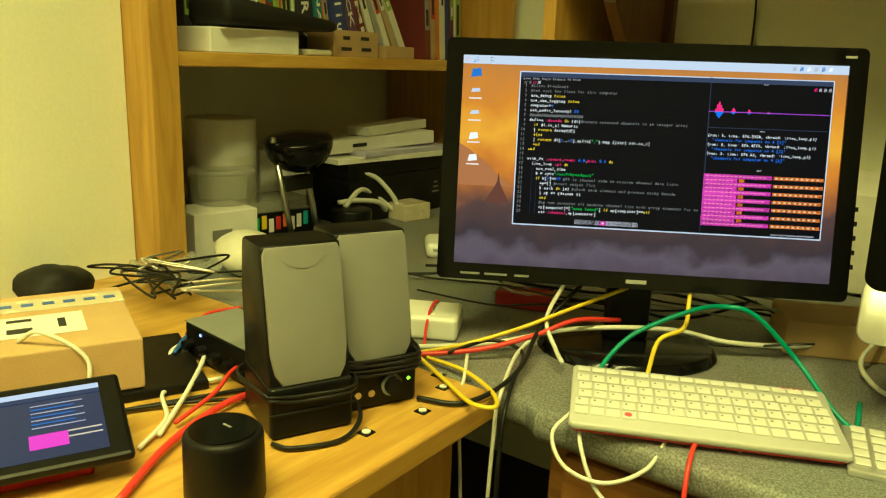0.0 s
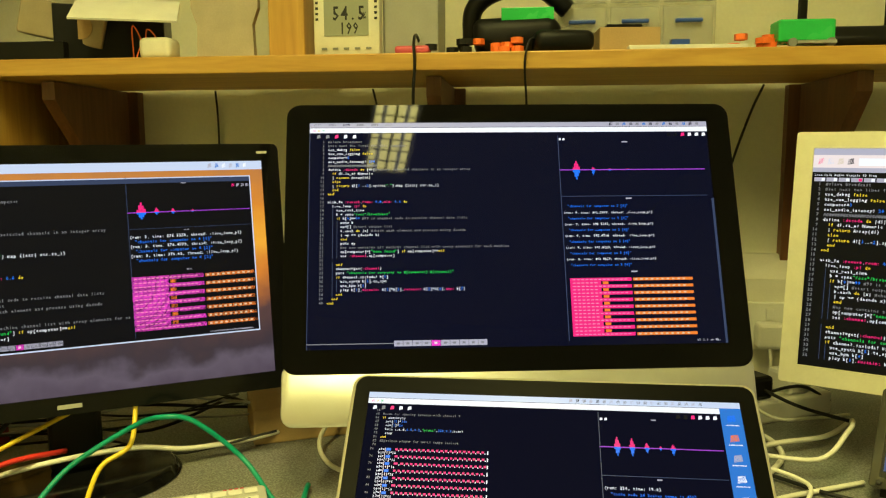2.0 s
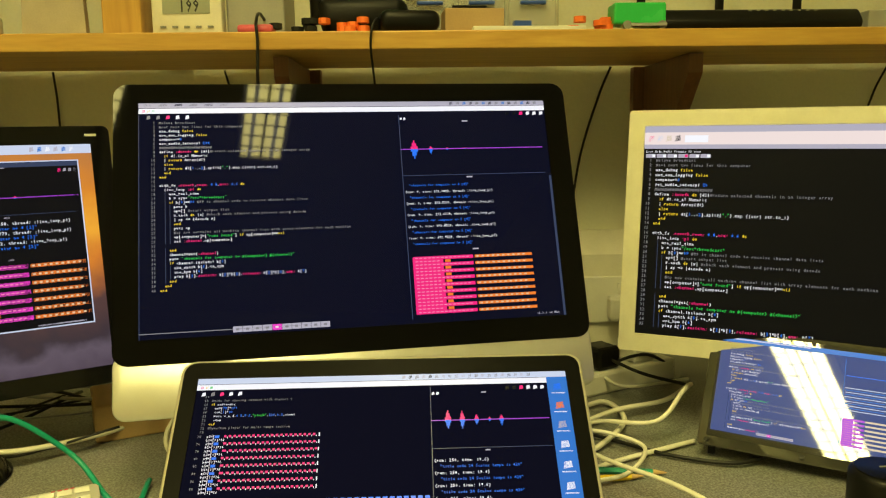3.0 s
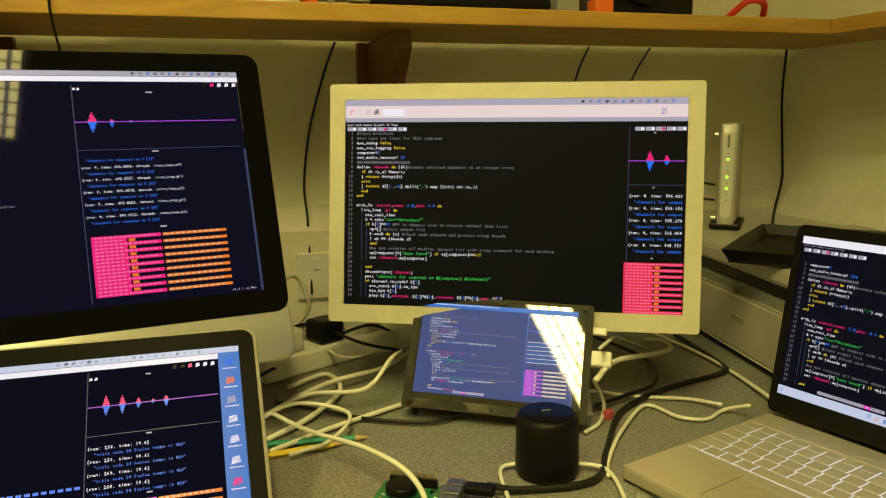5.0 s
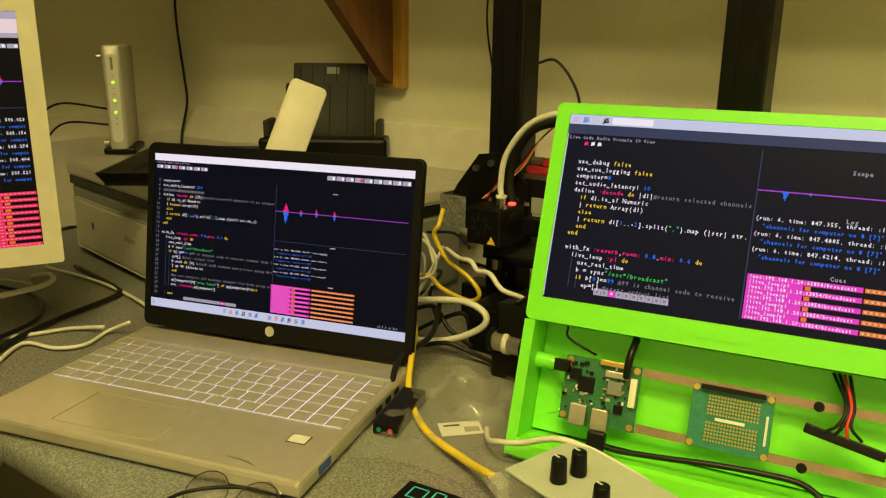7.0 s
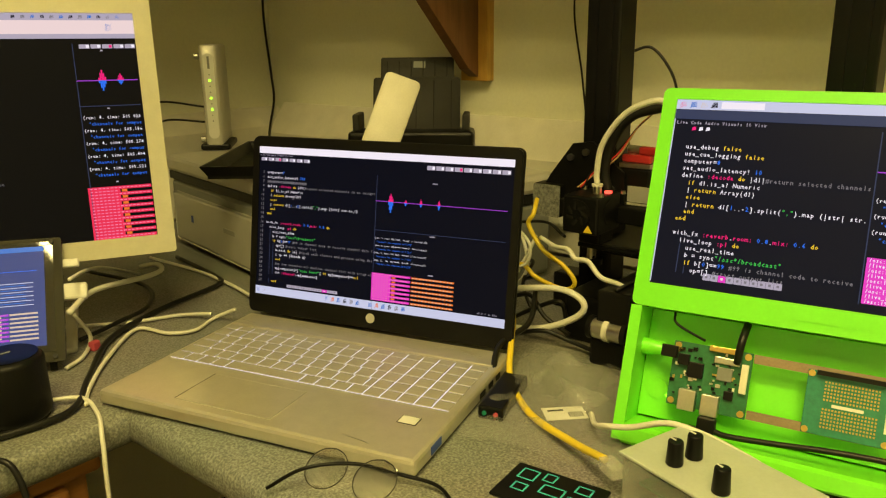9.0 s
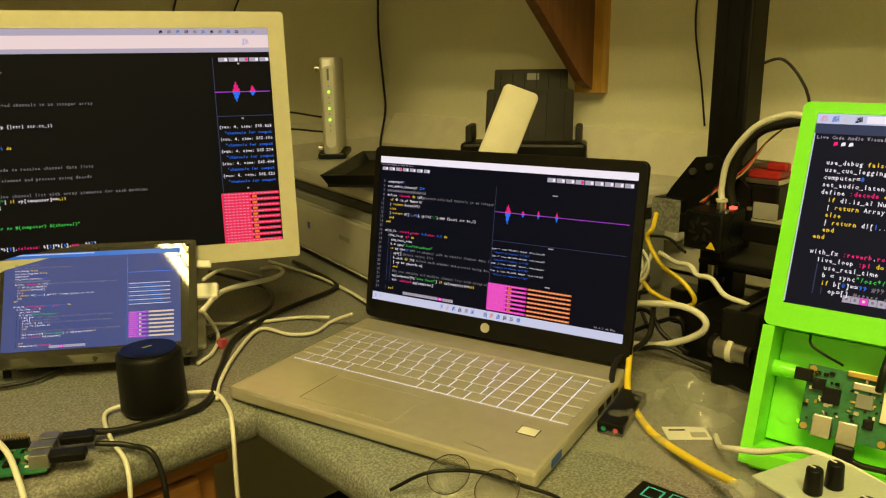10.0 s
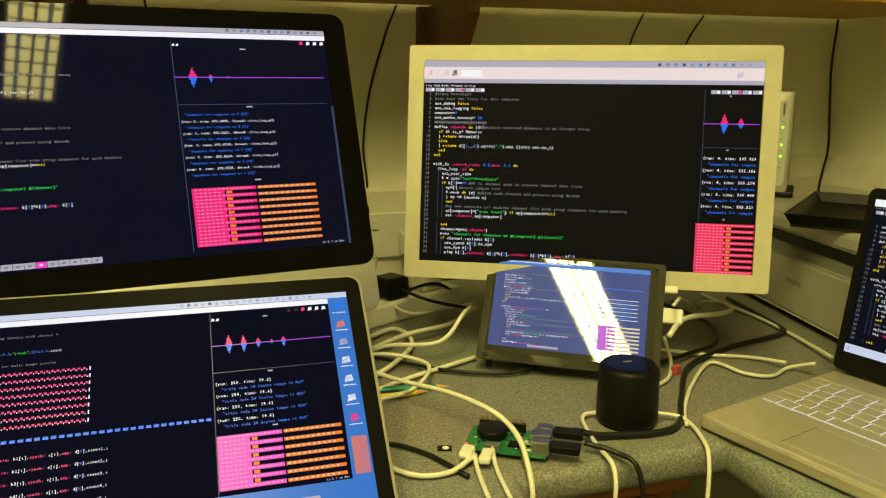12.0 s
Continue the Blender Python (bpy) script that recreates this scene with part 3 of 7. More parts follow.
# ---- desks ----
t = thing("corner_desk", pose(0, 0, 0), "grey speckled laminate corner desk with rounded edge", "desk")
bm = prism([(-0.99, 0.80), (0.08, 0.80), (0.10, 0.785), (0.40, 0.785), (0.46, 0.50), (0.93, 0.50), (0.985, 0.80), (1.220, 0.806), (1.226, -0.9), (2.0, -0.9), (2.0, 1.56), (-0.19, 1.56), (-0.19, 1.84), (-0.99, 1.84)], (0.70, DESK), "Z")
bmesh.ops.bevel(bm, geom=[e for e in bm.edges if abs(e.verts[0].co.z - e.verts[1].co.z) < 1e-4], offset=0.015, segments=4, profile=0.5, affect="EDGES")
part("worktop", smooth(bm, 30), M_DESK, t)
part("rear_rail", block(1.24, 1.45, 0.60, 1.98, 1.475, 0.699), M_DRAWER, t)
part("side_panel", block(1.93, -0.8, 0.0, 1.955, 1.4, 0.699), M_DRAWER, t)
part("leg", block(1.30, -0.85, 0.0, 1.34, -0.81, 0.699), M_BLACK, t)
part("leg", block(1.88, -0.85, 0.0, 1.92, -0.81, 0.699), M_BLACK, t)

t = thing("pine_desk", pose(-0.33, 0.35, 0.715), "orange pine desk top with round holes along the edge", "desk")
part("top", box(0.76, 0.88, 0.028, 0, 0, 0, 0.003), M_PINE_Y, t)
part("leg", box(0.03, 0.8, 0.715, 0.33, 0, -0.715, 0.002), M_PINE_Z, t)
part("leg", box(0.03, 0.8, 0.715, -0.36, 0, -0.715, 0.002), M_PINE_Z, t)

t = thing("chest_of_drawers", pose(0.64, 1.18, 0), "brown wooden chest of drawers under the grey desk", "drawers")
part("body", box(1.10, 0.66, 0.698, 0, 0, 0, 0.004), M_DRAWER, t)
for k in range(3):
    for j in range(2):
        f = part("drawer_front", box(0.33, 0.018, 0.27, -0.36 + 0.36 * k, -0.339, 0.10 + 0.30 * j, 0.006), M_DRAWER, t)
        part("knob", cyl(0.012, 0.03, 0, 0, 0, 0.016, 20, 0.003, axis="Y"), M_BLACK, f, "round black knob", pose(-0.36 + 0.36 * k, -0.378, 0.235 + 0.30 * j))
part("moulding", box(1.12, 0.02, 0.02, 0, -0.338, 0.675, 0.006), M_DRAWER, t)

# ---- long shelf with brackets ----
t = thing("wall_shelf", pose(0, 0, 0), "long orange pine shelf around the corner of the walls", "shelf")
part("shelf_board", block(-0.21, 1.295, 1.252, 2.05, 1.585, 1.277, 0.002), M_PINE, t)
part("shelf_board", block(1.865, -0.9, 1.252, 2.05, 1.294, 1.277, 0.002), M_PINE_Y, t)
part("end_panel", block(-0.21, 1.297, 0.741, -0.186, 1.60, 1.2515, 0.001), M_PINE_Z, t)


def bracket(x, y, turn):
    b = thing("shelf_bracket", pose(x, y, 1.2515, 0, 0, turn), "brown wooden triangular shelf bracket on the wall", "bracket", "shelf brackets")
    part("batten", block(-0.03, -0.022, -0.33, 0.03, 0.0, -0.001, 0.001), M_DARKWOOD, b)
    part("gusset", prism([(-0.0225, -0.001), (-0.25, -0.001), (-0.25, -0.03), (-0.0225, -0.27)], (-0.011, 0.011), "X"), M_DARKWOOD, b)


bracket(1.12, BACK, 0)
bracket(0.50, BACK, 0)
bracket(-0.12, BACK, 0)
b = thing("shelf_bracket", pose(RIGHT, 0.990, 1.2515, 0, 0, -90), "orange wooden triangular shelf bracket on the wall", "bracket", "shelf brackets")
part("batten", block(-0.03, -0.022, -0.2225, 0.03, 0.0, -0.001, 0.001), M_PINE_Z, b)
part("gusset", prism([(-0.0225, -0.001), (-0.196, -0.001), (-0.196, -0.055), (-0.05, -0.20), (-0.0225, -0.215)], (-0.011, 0.011), "X"), M_DARKWOOD, b)

# ---- bookcase in the alcove ----
t = thing("bookcase", pose(0, 0, 0), "orange pine bookcase built into the alcove", "bookcase")
part("side_panel", block(-0.99, 0.798, 0.741, -0.62, 0.850, 2.0, 0.002), M_PINE_Z, t)
part("side_panel", block(-0.99, 1.80, 0.741, -0.585, 1.825, 2.0, 0.002), M_PINE_Z, t)
part("shelf_board", block(-0.985, 0.851, 1.089, -0.625, 1.799, 1.113, 0.002), M_PINE_Y, t)
part("shelf_board", block(-0.985, 0.851, 1.52, -0.625, 1.799, 1.544, 0.002), M_PINE_Y, t)
part("top", block(-0.985, 0.851, 1.98, -0.625, 1.799, 2.0, 0.002), M_PINE_Y, t)


# ---- computers and displays ----
def scope_and_log(d, split, right, v_line, v_log, v_cue, window=(0, 1)):
    """The lines that part the panes, and their headings."""
    d.rect(split, v_line - 0.16, split + 0.002, v_cue + 0.28, G_GUIDE)
    d.rect(split, v_log - 0.035, right, v_log - 0.032, G_GUIDE)
    d.rect(split, v_line - 0.002, right, v_line + 0.002, G_PURPLE)
    for v in (v_line - 0.13, v_log - 0.022, v_cue - 0.014):
        d.rect(split + (right - split) * 0.44, v - 0.003, split + (right - split) * 0.48, v + 0.003, G_LILAC)


# black monitor with the sunset desktop
W, H = 0.4745, 0.2695
t = thing("monitor", upright(0.117, 1.002, 0.8586, 29.4, 8.9, 0.44), "glossy black widescreen monitor showing a sunset desktop", "monitor")
hole = (-W / 2, 0, W / 2, H)
part("bezel", rim(0.518, 0.3125, hole, 0.012, 0.008, -0.0215, -0.003), M_GLOSS, t)
part("back_shell", slab(0.508, 0.30, 0.03, 0.02, -0.015, 0.0092, 0.008), M_BLACK, t)
d = Display(W, H)
d.rect(0, 0, 1, 1, M_SUNSET, 0)
d.put("screen", t, Matrix())
d = Display(W, H)
d.rect(0, 0, 1, 0.04, G_PALE)
icons(d, 0.005, 0.006, 4, 0.022, 0.016, 0.028, (G_ORANGE, G_DESKTOP, G_CREAM, S_HP))
icons(d, 0.86, 0.008, 6, 0.018, 0.01, 0.022, (G_LILAC, G_DESKTOP, G_WHITE))
icons(d, 0.022, 0.06, 1, 0.02, 0.03, 0.045, (G_DESKTOP,))
for k, c in enumerate((G_PALE, G_PALE, G_WHITE, G_WHITE)):
    icons(d, 0.024, 0.155 + 0.105 * k, 1, 0.02, 0.026, 0.036 if k > 1 else 0.02, (c,))
    d.rect(0.02, 0.20 + 0.105 * k, 0.055, 0.207 + 0.105 * k, G_ROSE)
d.poly([(0.075, 0.70), (0.145, 0.70), (0.125, 0.635), (0.116, 0.60), (0.112, 0.545), (0.108, 0.60), (0.098, 0.635)], G_DUSK, 0.0001)
d.poly([(0.0, 0.62), (0.0, 0.42), (0.03, 0.45), (0.07, 0.50), (0.12, 0.585), (0.155, 0.62)], G_HAZE, 0.00005)
d.rect(0.155, 0.068, 0.968, 0.80, G_PALE, 0.0002)
d.rect(0.158, 0.073, 0.965, 0.794, S_BENQ, 0.0004)
d.rect(0.158, 0.073, 0.965, 0.094, G_GUIDE, 0.0006)
d.text(0.165, 0.102, "Live Code Audio Visuals IO View", 0.0049, G_LILAC)
icons(d, 0.168, 0.112, 4, 0.012, 0.008, 0.016, (G_GREY, G_GREY, G_PINK, G_WHITE))
icons(d, 0.918, 0.104, 4, 0.012, 0.008, 0.016, (G_PINK, G_LILAC, G_LILAC, G_LILAC))
listing(d, program("4", "50")[:27], 1, 0.187, 0.135, 0.0230, 0.00625, 0.655)
scope_and_log(d, 0.657, 0.962, 0.225, 0.332, 0.505)
log(d, 0.659, 0.335, 0.021, 0.0059, "3", "4 [2]", ("376.3358", "376.4773", "376.62"), 0.96)
cues(d, 0.657, 0.513, 0.962, 0.755, 0.832, 13, G_MAGENTA)
buffers(d, 0.325, 0.762, 0.495, 0.784, 4)
d.rect(0.84, 0.782, 0.95, 0.788, G_LILAC)
d.put("window_image", t, pose(0, -0.0005, 0))
wave("scope_trace", t, W, H, 0.657, 0.225, 0.305, ((0.11, 0.045, 0.03, 0.011), (0.23, 0.02, 0.012, 0.006), (0.36, 0.015, 0.01, 0.005), (0.52, 0.008, 0.006, 0.004)), pose(0, -0.0005, 0))
for k, w in enumerate((0.030, 0.035, 0.022)):
    part("print_mark", box(w * 0.85, 0.0006, 0.0028, -0.215 + k * 0.034, -0.0032, -0.0145), M_GREYP, t)
part("maker_mark", box(0.026, 0.0006, 0.005, 0, -0.0032, -0.0145), M_GREYC, t)
part("model_mark", box(0.013, 0.0006, 0.003, 0.238, -0.0032, H + 0.009), M_SILVER, t)
for k in range(5):
    part("button", box(0.002, 0.012, 0.006, 0.262, 0.004, 0.02 + k * 0.018), M_BLACK, t)
part("neck", box(0.06, 0.03, 0.12, 0, 0.058, -0.108, 0.006), M_BLACK, t, "", pose(0, 0, 0, 8.9))
b = cyl(0.122, 0.012, 0, 0, 0, 0.112, 48, 0.003)
bmesh.ops.scale(b, vec=(1.0, 0.8, 1), verts=b.verts)
part("foot", b, M_GLOSS, t, "oval glossy black foot", pose(0, 0, 0, 8.9) @ pose(0, 0.035, -0.1183))

# aluminium all-in-one computer
W, H = 0.4764, 0.2673
t = thing("desktop_computer", upright(0.6353, 1.0383, 0.9203, 8.8, 19.7, 0.2), "aluminium all-in-one desktop computer with glossy black glass", "computer")
part("glass_front", rim(0.530, 0.3165, (-W / 2, 0, W / 2, H), 0.005, 0.016, -0.0269, -0.002), mat("black_glass", (0.003, 0.003, 0.003), 0.03, vary=0, spec=0.09), t, "glossy black glass surround")
part("chin", slab(0.530, 0.070, 0.012, 0.014, -0.0835, -0.0015, 0.002), M_ALU, t, "plain aluminium chin")
b = slab(0.522, 0.366, 0.03, 0.020, -0.079, 0.0035, 0.012)
part("back_shell", b, M_ALU, t)
b = prism([(0.03, -0.02), (0.034, -0.02), (0.094, -0.157), (0.09, -0.160)], (-0.09, 0.09), "X")
part("stand", b, M_ALU, t)
part("foot", box(0.19, 0.20, 0.006, 0, 0, 0, 0.002), M_ALU, t, "", pose(0, 0, 0, 19.7) @ pose(0, 0.02, -0.1795))
d = Display(W, H)
d.rect(0, 0, 1, 1, S_IMAC, 0)
d.put("screen", t, Matrix())
d = Display(W, H)
d.rect(0, 0, 1, 0.022, G_LILAC)
d.rect(0, 0.024, 1, 0.047, G_WHITE)
icons(d, 0.008, 0.03, 3, 0.011, 0.007, 0.012, (G_PINK, G_YELLOW, G_GREEN))
icons(d, 0.01, 0.004, 6, 0.035, 0.02, 0.01, (S_IMAC, G_GREY))
icons(d, 0.75, 0.003, 14, 0.017, 0.009, 0.014, (S_HP, G_GREY, G_DESKTOP))
icons(d, 0.018, 0.055, 5, 0.022, 0.009, 0.018, (G_GREY, G_GREY, G_PINK, G_WHITE, G_WHITE))
icons(d, 0.895, 0.052, 6, 0.018, 0.01, 0.018, (S_HP, S_HP, G_PINK, G_WHITE, G_WHITE, G_WHITE))
listing(d, program("5", "234", True), 1, 0.046, 0.089, 0.01835, 0.00522, 0.62)
scope_and_log(d, 0.617, 0.985, 0.225, 0.38, 0.70)
icons(d, 0.620, 0.075, 2, 0.009, 0.006, 0.012, (G_WHITE,))
d.text(0.632, 0.392, '"channels for computer no 5 [4]"', 0.0047, G_BLUE)
log(d, 0.622, 0.422, 0.0260, 0.0047, "9", "5 [4]", ("392.3893", "392.5231", "392.6718", "392.8223", "392.9529"), 0.97)
cues(d, 0.628, 0.712, 0.928, 0.962, 0.778, 17, G_PINK)
buffers(d, 0.204, 0.966, 0.424, 0.990, 4)
d.rect(0.0, 0.975, 0.37, 0.979, G_GREY)
d.rect(0, 0, 0.0016, 1, G_GUIDE)
d.rect(0.994, 0.36, 1, 1, G_GUIDE)
d.text(0.925, 0.985, "v3.3.1 on Mac", 0.0045, G_LILAC)
d.put("window_image", t, pose(0, -0.0005, 0))
wave("scope_trace", t, W, H, 0.617, 0.225, 0.35, ((0.11, 0.04, 0.045, 0.009), (0.23, 0.012, 0.025, 0.005), (0.35, 0.006, 0.008, 0.004), (0.48, 0.004, 0.004, 0.004)), pose(0, -0.0005, 0))

# silver laptop before it
W, H = 0.3384, 0.2063
t = thing("laptop", upright(0.6656, 0.7415, 0.7663, 0.9, 45.25, -0.3), "open silver laptop with black-framed bright display", "laptop")
part("bezel", rim(0.366, 0.2375, (-W / 2, 0, W / 2, H), 0.003, 0.011, -0.015, -0.0015), mat("laptop_black_glass", (0.003, 0.003, 0.003), 0.35, vary=0, spec=0.03), t)
# Warm silver, not the base's aluminium: the rim's gold highlight is in the colour.
part("lid", slab(0.373, 0.2440, 0.006, 0.013, -0.018, 0.0005, 0.0015), M_GOLDSILVER, t)
d = Display(W, H)
d.rect(0, 0, 1, 1, S_MAC, 0)
d.put("screen", t, Matrix())
d = Display(W, H)
d.rect(0, 0, 1, 0.028, G_PALE)
d.rect(0, 0.030, 0.945, 0.056, G_WHITE)
d.rect(0.945, 0.028, 1, 1, G_DESKTOP)
icons(d, 0.01, 0.037, 3, 0.012, 0.008, 0.013, (G_PINK, G_YELLOW, G_GREEN))
icons(d, 0.55, 0.006, 20, 0.018, 0.01, 0.016, (G_LILAC, S_HP, G_GREY))
icons(d, 0.015, 0.066, 5, 0.024, 0.011, 0.02, (G_WHITE, G_GREY, G_PINK, G_WHITE, G_WHITE))
icons(d, 0.83, 0.066, 6, 0.019, 0.011, 0.02, (S_HP, S_HP, G_PINK, G_WHITE, G_WHITE, G_WHITE))
for k, c in enumerate((G_BLUE, G_ORANGE, G_LILAC, G_WHITE, G_WHITE, G_WHITE, G_PINK)):
    icons(d, 0.96, 0.06 + 0.09 * k, 1, 0.02, 0.024, 0.035, (c,))
    d.rect(0.955, 0.105 + 0.09 * k, 0.99, 0.110 + 0.09 * k, G_WHITE)
d.rect(0.955, 0.70, 0.995, 0.86, G_ORANGE)
listing(d, ["", "#code for syncing latency with channel 0", "if audiosync", "  ns=[72]*100", "  cs=[1]*20", '  kosc c,a,d,0.5,0.2,"pluck",220,0.3,scont', "  stop", "end", "#Specimen player for multi tempo section", ""], 64, 0.045, 0.0898, 0.0182, 0.0053, 0.62)
for k in range(8):
    v = 0.274 + 0.032 * k
    d.text(0.045, v, "a%d=[" % (1 + k), 0.0053, G_WHITE)
    d.text(0.045, v + 0.016, "b%d=[1]*16" % (1 + k), 0.0053, G_WHITE)
    d.text(0.022, v, str(74 + 2 * k), 0.0050, G_GREY)
    d.rect(0.066, v - 0.006, 0.078, v + 0.006, G_BLUE, 0.0006)
    x = 0.09
    while x < 0.33:
        w = (0.010, 0.013, 0.008)[int(x * 997 + k) % 3]
        d.rect(x, v - 0.006, x + w * 0.8, v + 0.0035, G_PINK, 0.0006)
        d.rect(x + w, v + 0.002, x + w + 0.002, v + 0.008, G_WHITE, 0.0006)
        x += w + 0.004
    d.rect(0.333, v - 0.008, 0.336, v + 0.008, G_WHITE, 0.0006)
v = 0.555
x = 0.045
while x < 0.62:
    d.rect(x, v - 0.006, x + 0.012, v + 0.006, G_BLUE)
    x += 0.0175
listing(d, ["    play a%d[i],sustain: b%d[i],synth: c[i],amp: d[0],scont%d,i" % (q, q, q) for q in range(1, 6)], 91, 0.045, 0.625, 0.048, 0.0056, 0.62)
scope_and_log(d, 0.625, 0.94, 0.225, 0.385, 0.622)
icons(d, 0.629, 0.09, 2, 0.012, 0.008, 0.014, (G_WHITE,))
for k in range(4):
    d.text(0.63, 0.405 + 0.054 * k, "{run: 250, time: 19.6}", 0.0064, G_WHITE)
    d.text(0.645, 0.431 + 0.054 * k, '"title code 24 Scales tempo is 420"', 0.0060, G_BLUE)
cues(d, 0.628, 0.632, 0.935, 0.855, 0.785, 13, G_MAGENTA)
d.text(0.88, 0.866, "v3.3.1 on Mac", 0.0045, G_LILAC)
d.rect(0, 0.876, 1, 1, G_DESKTOP, 0.0010)
d.rect(0.12, 0.925, 0.86, 0.992, G_LILAC, 0.0012)
icons(d, 0.135, 0.932, 24, 0.030, 0.023, 0.05, (G_WHITE, G_DESKTOP, G_ORANGE, G_GREEN, G_GREY, G_PALE, G_PINK))
d.put("window_image", t, pose(0, -0.0005, 0))
wave("scope_trace", t, W, H, 0.625, 0.225, 0.315, ((0.12, 0.045, 0.04, 0.008), (0.24, 0.04, 0.04, 0.007), (0.36, 0.022, 0.024, 0.006), (0.47, 0.01, 0.012, 0.004), (0.57, 0.018, 0.03, 0.006)), pose(0, -0.0005, 0))
base = part("base", box(0.372, 0.255, 0.0130, 0, -0.132, 0, 0.004), M_ALU, t, "", pose(0, 0, 0, 0, 0.3, 0) @ pose(0, 0, 0, 45.25) @ pose(0, 0.006, -0.0258))
part("keyboard_well", box(0.28, 0.11, 0.001, 0, -0.075, 0.0135), M_BLACK, base)
part("trackpad", box(0.105, 0.076, 0.0006, 0, -0.195, 0.0136), M_SILVER, base)

# silver monitor
W, H = 0.4336, 0.2685
t = thing("monitor", upright(1.174, 1.070, 0.8729, -25.8, 7.6, -0.3), "silver-framed monitor showing code on black", "monitor")
part("bezel", rim(0.474, 0.3115, (-W / 2, 0, W / 2, H), 0.02, 0.004, -0.0230, -0.004), M_CHAMPAGNE, t, "pale warm silver frame")
part("back_shell", slab(0.468, 0.304, 0.025, 0.004, -0.019, 0.0161, 0.004), M_SILVER, t)
d = Display(W, H)
d.rect(0, 0, 1, 1, S_CIN, 0)
d.put("screen", t, Matrix())
d = Display(W, H)
d.rect(0, 0, 1, 0.03, G_LILAC)
d.rect(0, 0.03, 1, 0.088, G_ROSE)
d.rect(0, 0.088, 1, 0.108, G_LILAC)
icons(d, 0.012, 0.044, 4, 0.025, 0.016, 0.03, (G_PINK, G_PALE, G_CREAM, S_HP))
d.rect(0.115, 0.045, 0.18, 0.078, G_WHITE, 0.0007)
icons(d, 0.925, 0.044, 1, 0.02, 0.018, 0.034, (G_DESKTOP,))
icons(d, 0.70, 0.008, 12, 0.023, 0.011, 0.015, (S_HP, G_GREY, G_DESKTOP))
d.text(0.006, 0.122, "Live Code Audio Visuals IO View", 0.0050, G_WHITE)
tabs(d, 0.006, 0.133, 6, 0.031, 0.028, 0.018, 3)
tabs(d, 0.855, 0.133, 5, 0.029, 0.026, 0.018, 2)
listing(d, program("3", "20")[:35], 1, 0.036, 0.163, 0.0232, 0.0071, 0.80)
scope_and_log(d, 0.838, 0.995, 0.29, 0.435, 0.755)
log(d, 0.842, 0.452, 0.0285, 0.0068, "4", "3", ("505.0233", "505.1562", "505.2741", "505.4049", "505.5213"), 0.998)
cues(d, 0.832, 0.762, 1.0, 1.0, 0.998, 17, G_CORAL)
d.put("window_image", t, pose(0, -0.0005, 0))
wave("scope_trace", t, W, H, 0.838, 0.29, 0.155, ((0.40, 0.045, 0.045, 0.010), (0.70, 0.028, 0.02, 0.008)), pose(0, -0.0005, 0))
part("neck", box(0.10, 0.012, 0.13, 0, 0.05, -0.124, 0.003), M_SILVER, t, "", pose(0, 0, 0, 7.6))
part("foot", box(0.22, 0.17, 0.008, 0, 0.06, -0.1320, 0.003), M_SILVER, t, "", pose(0, 0, 0, 7.6))

# small tablet display leaning behind clear plate
t = thing("tablet_display", upright(1.1287, 1.0112, 0.7581, -30.85, 29.5, -1.17), "small black display in a bolted clear frame", "display")
W, H = 0.199, 0.117
part("plate", slab(0.231, 0.147, 0.008, 0.004, 0, 0, 0.001), mat("dark_acrylic", (0.045, 0.045, 0.036), 0.04, vary=0, coat=1.0), t)
part("panel_edge", slab(0.212, 0.130, 0.0004, 0.002, 0.012, -0.0003), mat("display_glass", (0.030, 0.030, 0.026), 0.03, vary=0, spec=1.0), t)
d = Display(W, H)
d.rect(0, 0, 1, 1, S_TAB, 0)
SC = pose(-0.003, -0.0006, 0.0195)
d.put("screen", t, SC)
d = Display(W, H)
d.rect(0, 0, 1, 0.05, G_DESKTOP)
d.rect(0.02, 0.008, 0.5, 0.02, G_PALE)
listing(d, program("2", "20")[:30], 1, 0.06, 0.12, 0.0285, 0.0085, 0.66, False)
d.rect(0.69, 0.08, 0.693, 0.95, G_DESKTOP)
for k in range(11):
    d.rect(0.70, 0.36 + 0.022 * k, 0.70 + (0.24, 0.2)[k % 2], 0.367 + 0.022 * k, (G_PALE, G_DESKTOP)[k % 2])
cues(d, 0.70, 0.66, 0.96, 0.93, 0.81, 13, G_PURPLE, value=G_CREAM)
buffers(d, 0.26, 0.955, 0.46, 0.98, 3)
d.rect(0.70, 0.24, 0.96, 0.246, G_BLUE)
d.put("window_image", t, SC @ pose(0, -0.0004, 0))
for sx in (-0.105, 0.0, 0.105):
    for sz in (0.006, 0.141):
        part("bolt", cyl(0.0026, 0.004, sx, -0.004, sz, axis="Y", n=12), M_BLACK, t)
part("circuit_board", box(0.16, 0.02, 0.09, 0.0, 0.02, 0.03), M_PCB, t)
part("strut", tube([(-0.08, 0.008, 0.12), (-0.08, 0.060, 0.014)], 0.003, straight=True), M_STEEL, t)
part("strut", tube([(0.08, 0.008, 0.12), (0.08, 0.060, 0.014)], 0.003, straight=True), M_STEEL, t)
for sx in (-0.10, 0.10):
    part("foot", box(0.008, 0.006, 0.0155, sx, 0.014, -0.0135, 0.001), M_BLACK, t, "", pose(0, 0, 0, 24))
part("plug", box(0.028, 0.012, 0.02, 0.126, 0.012, 0.072, 0.003), M_WHITE, t, "white video plug")
part("plug", box(0.02, 0.007, 0.010, 0.122, 0.012, 0.112, 0.002), M_WHITE, t, "white data plug")

